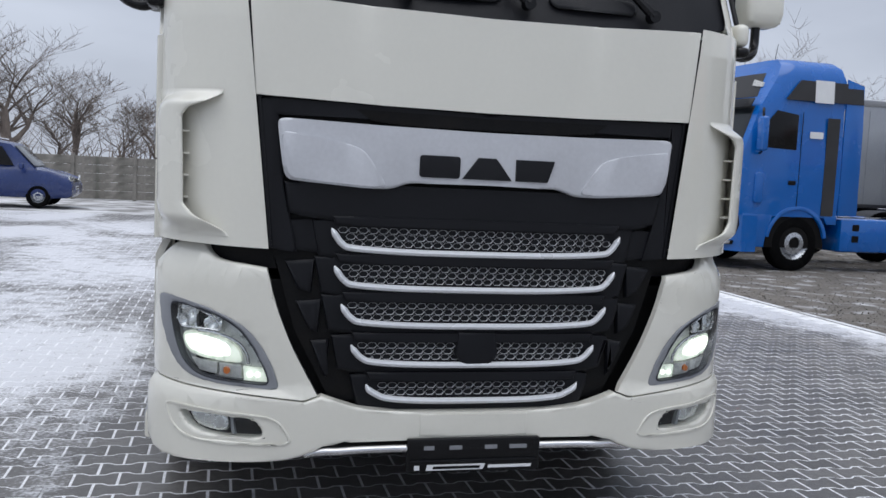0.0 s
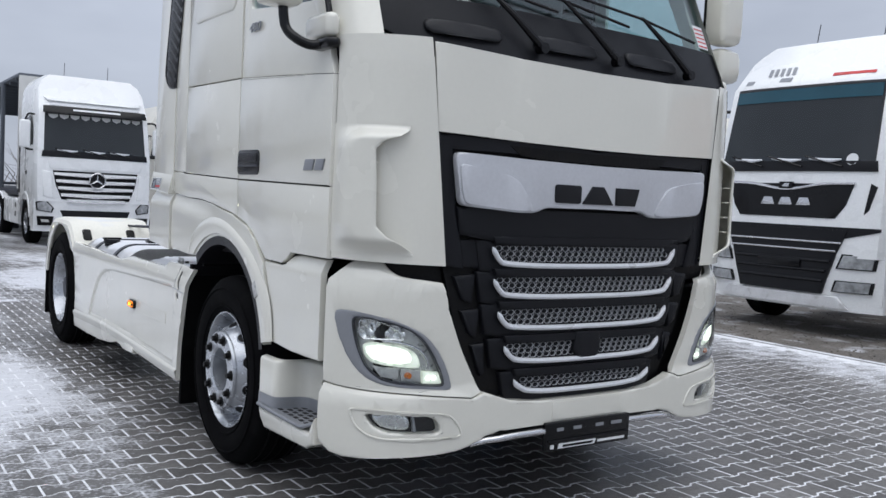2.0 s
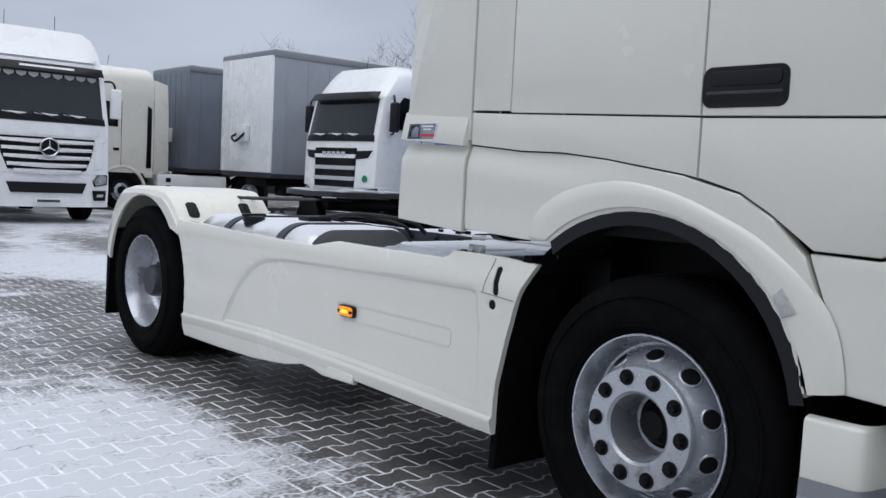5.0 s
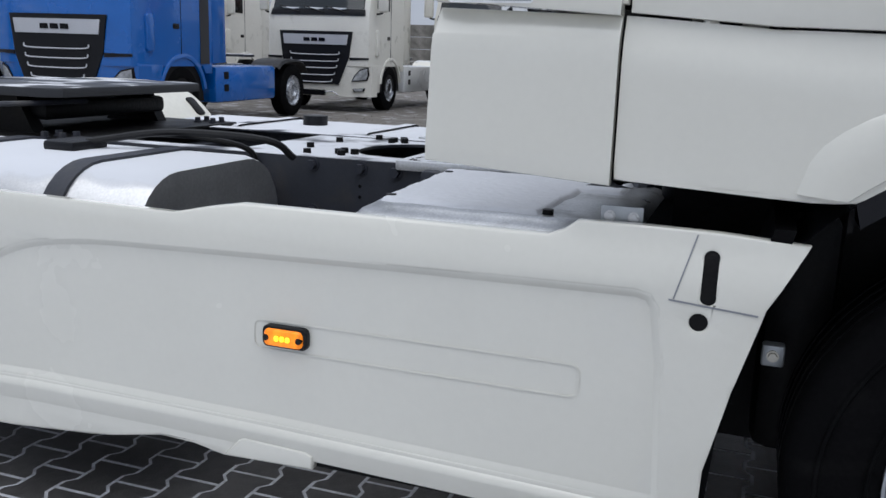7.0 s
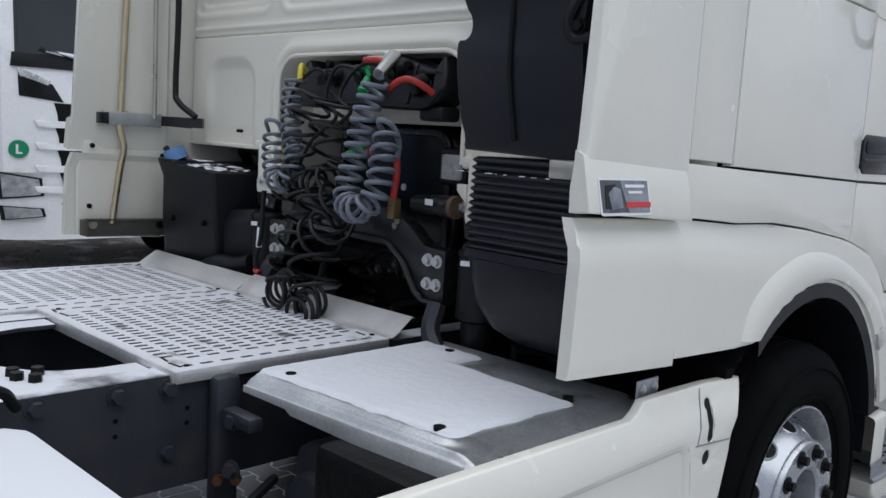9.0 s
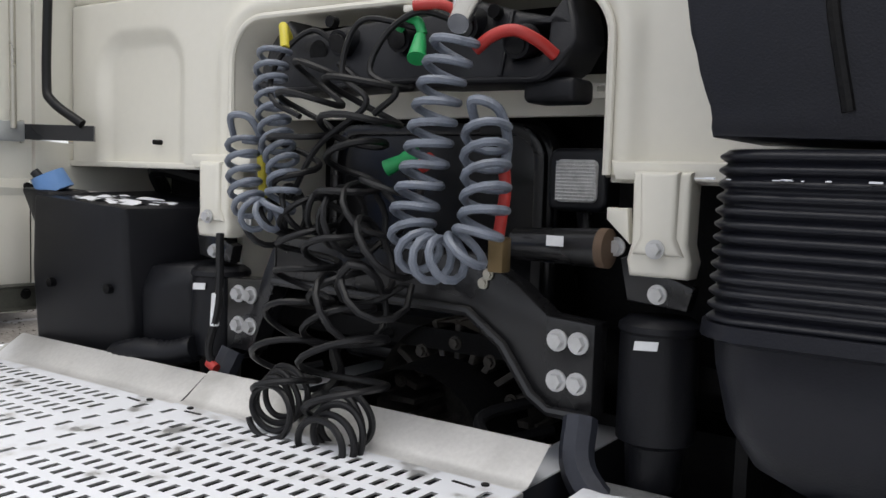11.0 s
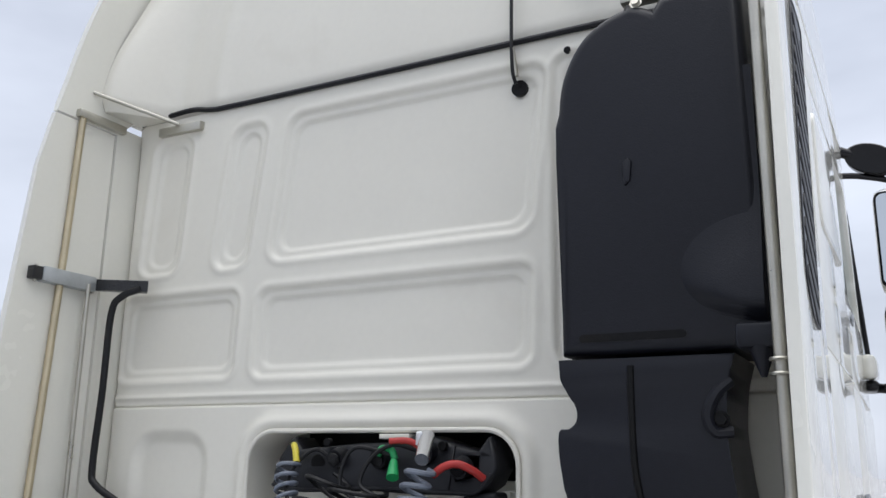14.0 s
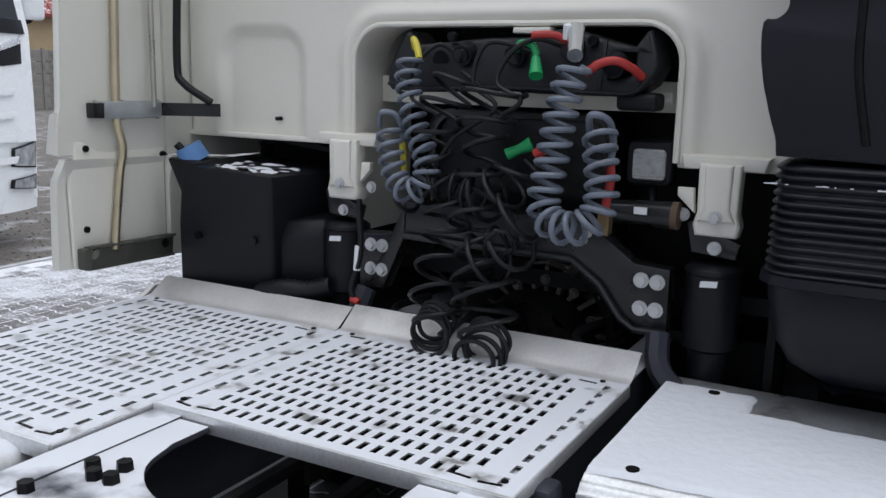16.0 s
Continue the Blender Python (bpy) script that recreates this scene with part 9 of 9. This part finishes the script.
def paving(name, random_piece):
    """Grey concrete block: dark when wet, dry-grey elsewhere, with drifted snow in large patches."""
    m = stuff(name, (0.120, 0.115, 0.111), 0.42, var=0.22, fine=0.22, bump=0.5, bscale=120, scale=1.2,
              island=0 if random_piece else 0.22, random_tint=0.22 if random_piece else 0)
    n, l = links_of(m)
    b = n["Principled BSDF"]
    col = b.inputs["Base Color"].links[0].from_socket
    geo = n.new("ShaderNodeNewGeometry")
    a, c = n.new("ShaderNodeTexNoise"), n.new("ShaderNodeTexNoise")
    a.inputs["Scale"].default_value, a.inputs["Detail"].default_value, a.inputs["Distortion"].default_value = 0.42, 4.0, 0.6
    c.inputs["Scale"].default_value, c.inputs["Detail"].default_value = 5.0, 8.0
    mp = n.new("ShaderNodeMapping")
    mp.inputs["Location"].default_value, mp.inputs["Scale"].default_value = (3.1, 1.7, 0), (1.0, 0.55, 1.0)
    l.new(geo.outputs["Position"], mp.inputs["Vector"])
    l.new(mp.outputs["Vector"], a.inputs["Vector"])
    l.new(geo.outputs["Position"], c.inputs["Vector"])
    sep = n.new("ShaderNodeSeparateXYZ")
    l.new(geo.outputs["Position"], sep.inputs["Vector"])

    def rng(src, f0, f1, t0, t1):
        r = n.new("ShaderNodeMapRange")
        for k, v in zip(("From Min", "From Max", "To Min", "To Max"), (f0, f1, t0, t1)):
            r.inputs[k].default_value = v
        l.new(src, r.inputs["Value"])
        return r.outputs["Result"]

    def op(kind, p, q):
        o = n.new("ShaderNodeMath")
        o.operation = kind
        for i, s in enumerate((p, q)):
            if isinstance(s, (int, float)):
                o.inputs[i].default_value = s
            else:
                l.new(s, o.inputs[i])
        return o.outputs[0]

    # snow lies in the open yard; the ground beside and under the vehicle was driven clear
    clear = op("MAXIMUM", op("MULTIPLY", rng(sep.outputs["X"], -0.6, -1.7, 0, 1), rng(sep.outputs["Y"], -0.6, 2.4, 0.15, 1)), op("MAXIMUM", rng(sep.outputs["Y"], 6.8, 8.5, 0, 0.9), rng(sep.outputs["X"], 2.2, 5.6, 0, 0.9)))
    drift = op("MULTIPLY", rng(sep.outputs["X"], -1.10, -1.75, 0, 1), op("MULTIPLY", rng(sep.outputs["Y"], 2.6, 3.2, 0, 1), rng(sep.outputs["Y"], 5.0, 4.3, 0, 1)))
    fac = op("ADD", op("MULTIPLY", a.outputs["Fac"], 0.8), op("MULTIPLY", c.outputs["Fac"], 0.34))
    g = n.new("ShaderNodeTexNoise")
    g.inputs["Scale"].default_value, g.inputs["Detail"].default_value = 45.0, 6.0
    l.new(geo.outputs["Position"], g.inputs["Vector"])
    fac = op("ADD", op("ADD", fac, op("ADD", op("MULTIPLY", clear, 0.278), op("MULTIPLY", drift, 0.10))), rng(g.outputs["Fac"], 0.3, 0.7, -0.075, 0.075))
    cover = rng(fac, 0.755, 0.875, 0, 1)
    mix = n.new("ShaderNodeMix")
    mix.data_type = "RGBA"
    l.new(cover, mix.inputs["Factor"]), l.new(col, mix.inputs["A"])
    mix.inputs["B"].default_value = (0.60, 0.61, 0.645, 1)
    l.new(mix.outputs["Result"], b.inputs["Base Color"])
    return m


PAVER_ONE, PAVER_ALL = paving("concrete_paver", True), paving("concrete_paving", False)
JOINT = stuff("snow_filled_joints", (0.74, 0.75, 0.78), 0.9, var=0.15, fine=0.2, scale=3, dirt=(0.10, 0.10, 0.105), dirt_at=0.64)
EDGE_X = 5.75

bm = BM()
bmesh.ops.create_grid(bm, x_segments=2, y_segments=2, size=400)
for v in bm.verts:
    v.co.z = -.03
tagged(part("ground", bm, ground_material()), "bare grey winter ground", "ground", kind="structure")
pav = part("pavement", box(BM(), -10.7, EDGE_X, -6.52, 21.0, -.028, -.0012), JOINT)
tagged(pav, "interlocking concrete paving with snow in the joints", "pavement", kind="structure")
grav = part("gravel_yard", box(BM(), EDGE_X + .08, 60, -40, 42, -.028, -.006), GRAVEL)
tagged(grav, "wet grey gravel yard with thin snow", "gravel", kind="structure")
kerb = new("kerb")
tagged(kerb, "flush concrete edging strip between paving and gravel", "kerb", kind="structure")
KERB_MAT = stuff("kerb_concrete", (.30, .30, .30), .8, var=.12, fine=.15, scale=3, snow=.46, snow_scale=2.0)
for k in range(40):
    part("kerbstone", box(BM(), EDGE_X, EDGE_X + .08, -8 + k * 1.0 + .004, -8 + (k + 1) * 1.0 - .004, -.1, .012, .008), KERB_MAT, kerb)

# interlocking double-T pavers
PL, PW, PA = .200, .140, .0125
half = [(-.1, PW / 2 + PA), (-.066, PW / 2 + PA), (-.036, PW / 2 - PA), (.036, PW / 2 - PA), (.066, PW / 2 + PA), (.1, PW / 2 + PA)]
OUT = half + [(-u, -v) for u, v in half]
G = .0055


def paver_verts(cx, cy, z):
    top, low = [], []
    for u, v in OUT:
        su, sv = u - math.copysign(G, u) if abs(u) > .09 else u, v - math.copysign(G, v)
        top.append((cx + su * .975, cy + sv * .975, z))
        low.append((cx + su, cy + sv, z - .0018))
    return top + low + [(x, y, -.012) for x, y, zz in low]


FACES = [tuple(range(11, -1, -1))] + [(i, (i + 1) % 12, 12 + (i + 1) % 12, 12 + i) for i in range(12)] + [(12 + i, 12 + (i + 1) % 12, 24 + (i + 1) % 12, 24 + i) for i in range(12)]
near, rest = [], []
rng_p = np.random.default_rng(4)
X0, X1, Y0, Y1 = -10.6, EDGE_X - .11, -6.44, 21.0
for j in range(int((Y1 - Y0) / PW)):
    for i in range(int((X1 - X0) / PL)):
        cx, cy = X0 + i * PL + (PL / 2 if j % 2 else 0), Y0 + j * PW
        z = float(np.clip(rng_p.normal(0, .0005), -.0007, .0012))
        (near if -3.0 < cx < -1.35 and 1.2 < cy < 6.2 and len(near) < 300 else rest).append((cx, cy, z))
V, F = [], []
for cx, cy, z in rest:
    o = len(V)
    V += paver_verts(cx, cy, z)
    F += [tuple(o + k for k in f) for f in FACES]
me = bpy.data.meshes.new("paving_blocks")
me.from_pydata(V, [], F)
me.materials.append(PAVER_ALL)
blocks = new("paving_blocks", me)
blocks.parent = pav
blocks["kind"] = "stuff"
me = bpy.data.meshes.new("paver")
me.from_pydata(paver_verts(0, 0, 0), [], FACES)
me.materials.append(PAVER_ONE)
for cx, cy, z in near:
    ob = new("paver", me)
    ob.parent = pav
    ob.location = (cx, cy, z)
# loose stones on the gravel
V, F = [], []
oct_f = [(0, 2, 4), (2, 1, 4), (1, 3, 4), (3, 0, 4), (2, 0, 5), (1, 2, 5), (3, 1, 5), (0, 3, 5)]
for k in range(9000):
    x = EDGE_X + .1 + rng_p.exponential(3.2)
    y = rng_p.uniform(-9, 16)
    r = rng_p.uniform(.006, .020)
    a = rng_p.uniform(0, 6.28)
    o = len(V)
    ca, sa = math.cos(a) * r, math.sin(a) * r
    q = rng_p.uniform(.5, 1.0)
    V += [(x + ca, y + sa, 0), (x - ca, y - sa, .002), (x - sa * q, y + ca * q, 0), (x + sa * q, y - ca * q, .001), (x, y, r * .7 - .004), (x, y, -r * .5)]
    F += [tuple(o + i for i in f) for f in oct_f]
me = bpy.data.meshes.new("gravel_stones")
me.from_pydata(V, [], F)
me.materials.append(STONE)
st = new("gravel_stones", me)
tagged(st, "loose grey gravel stones", "gravel", kind="stuff")
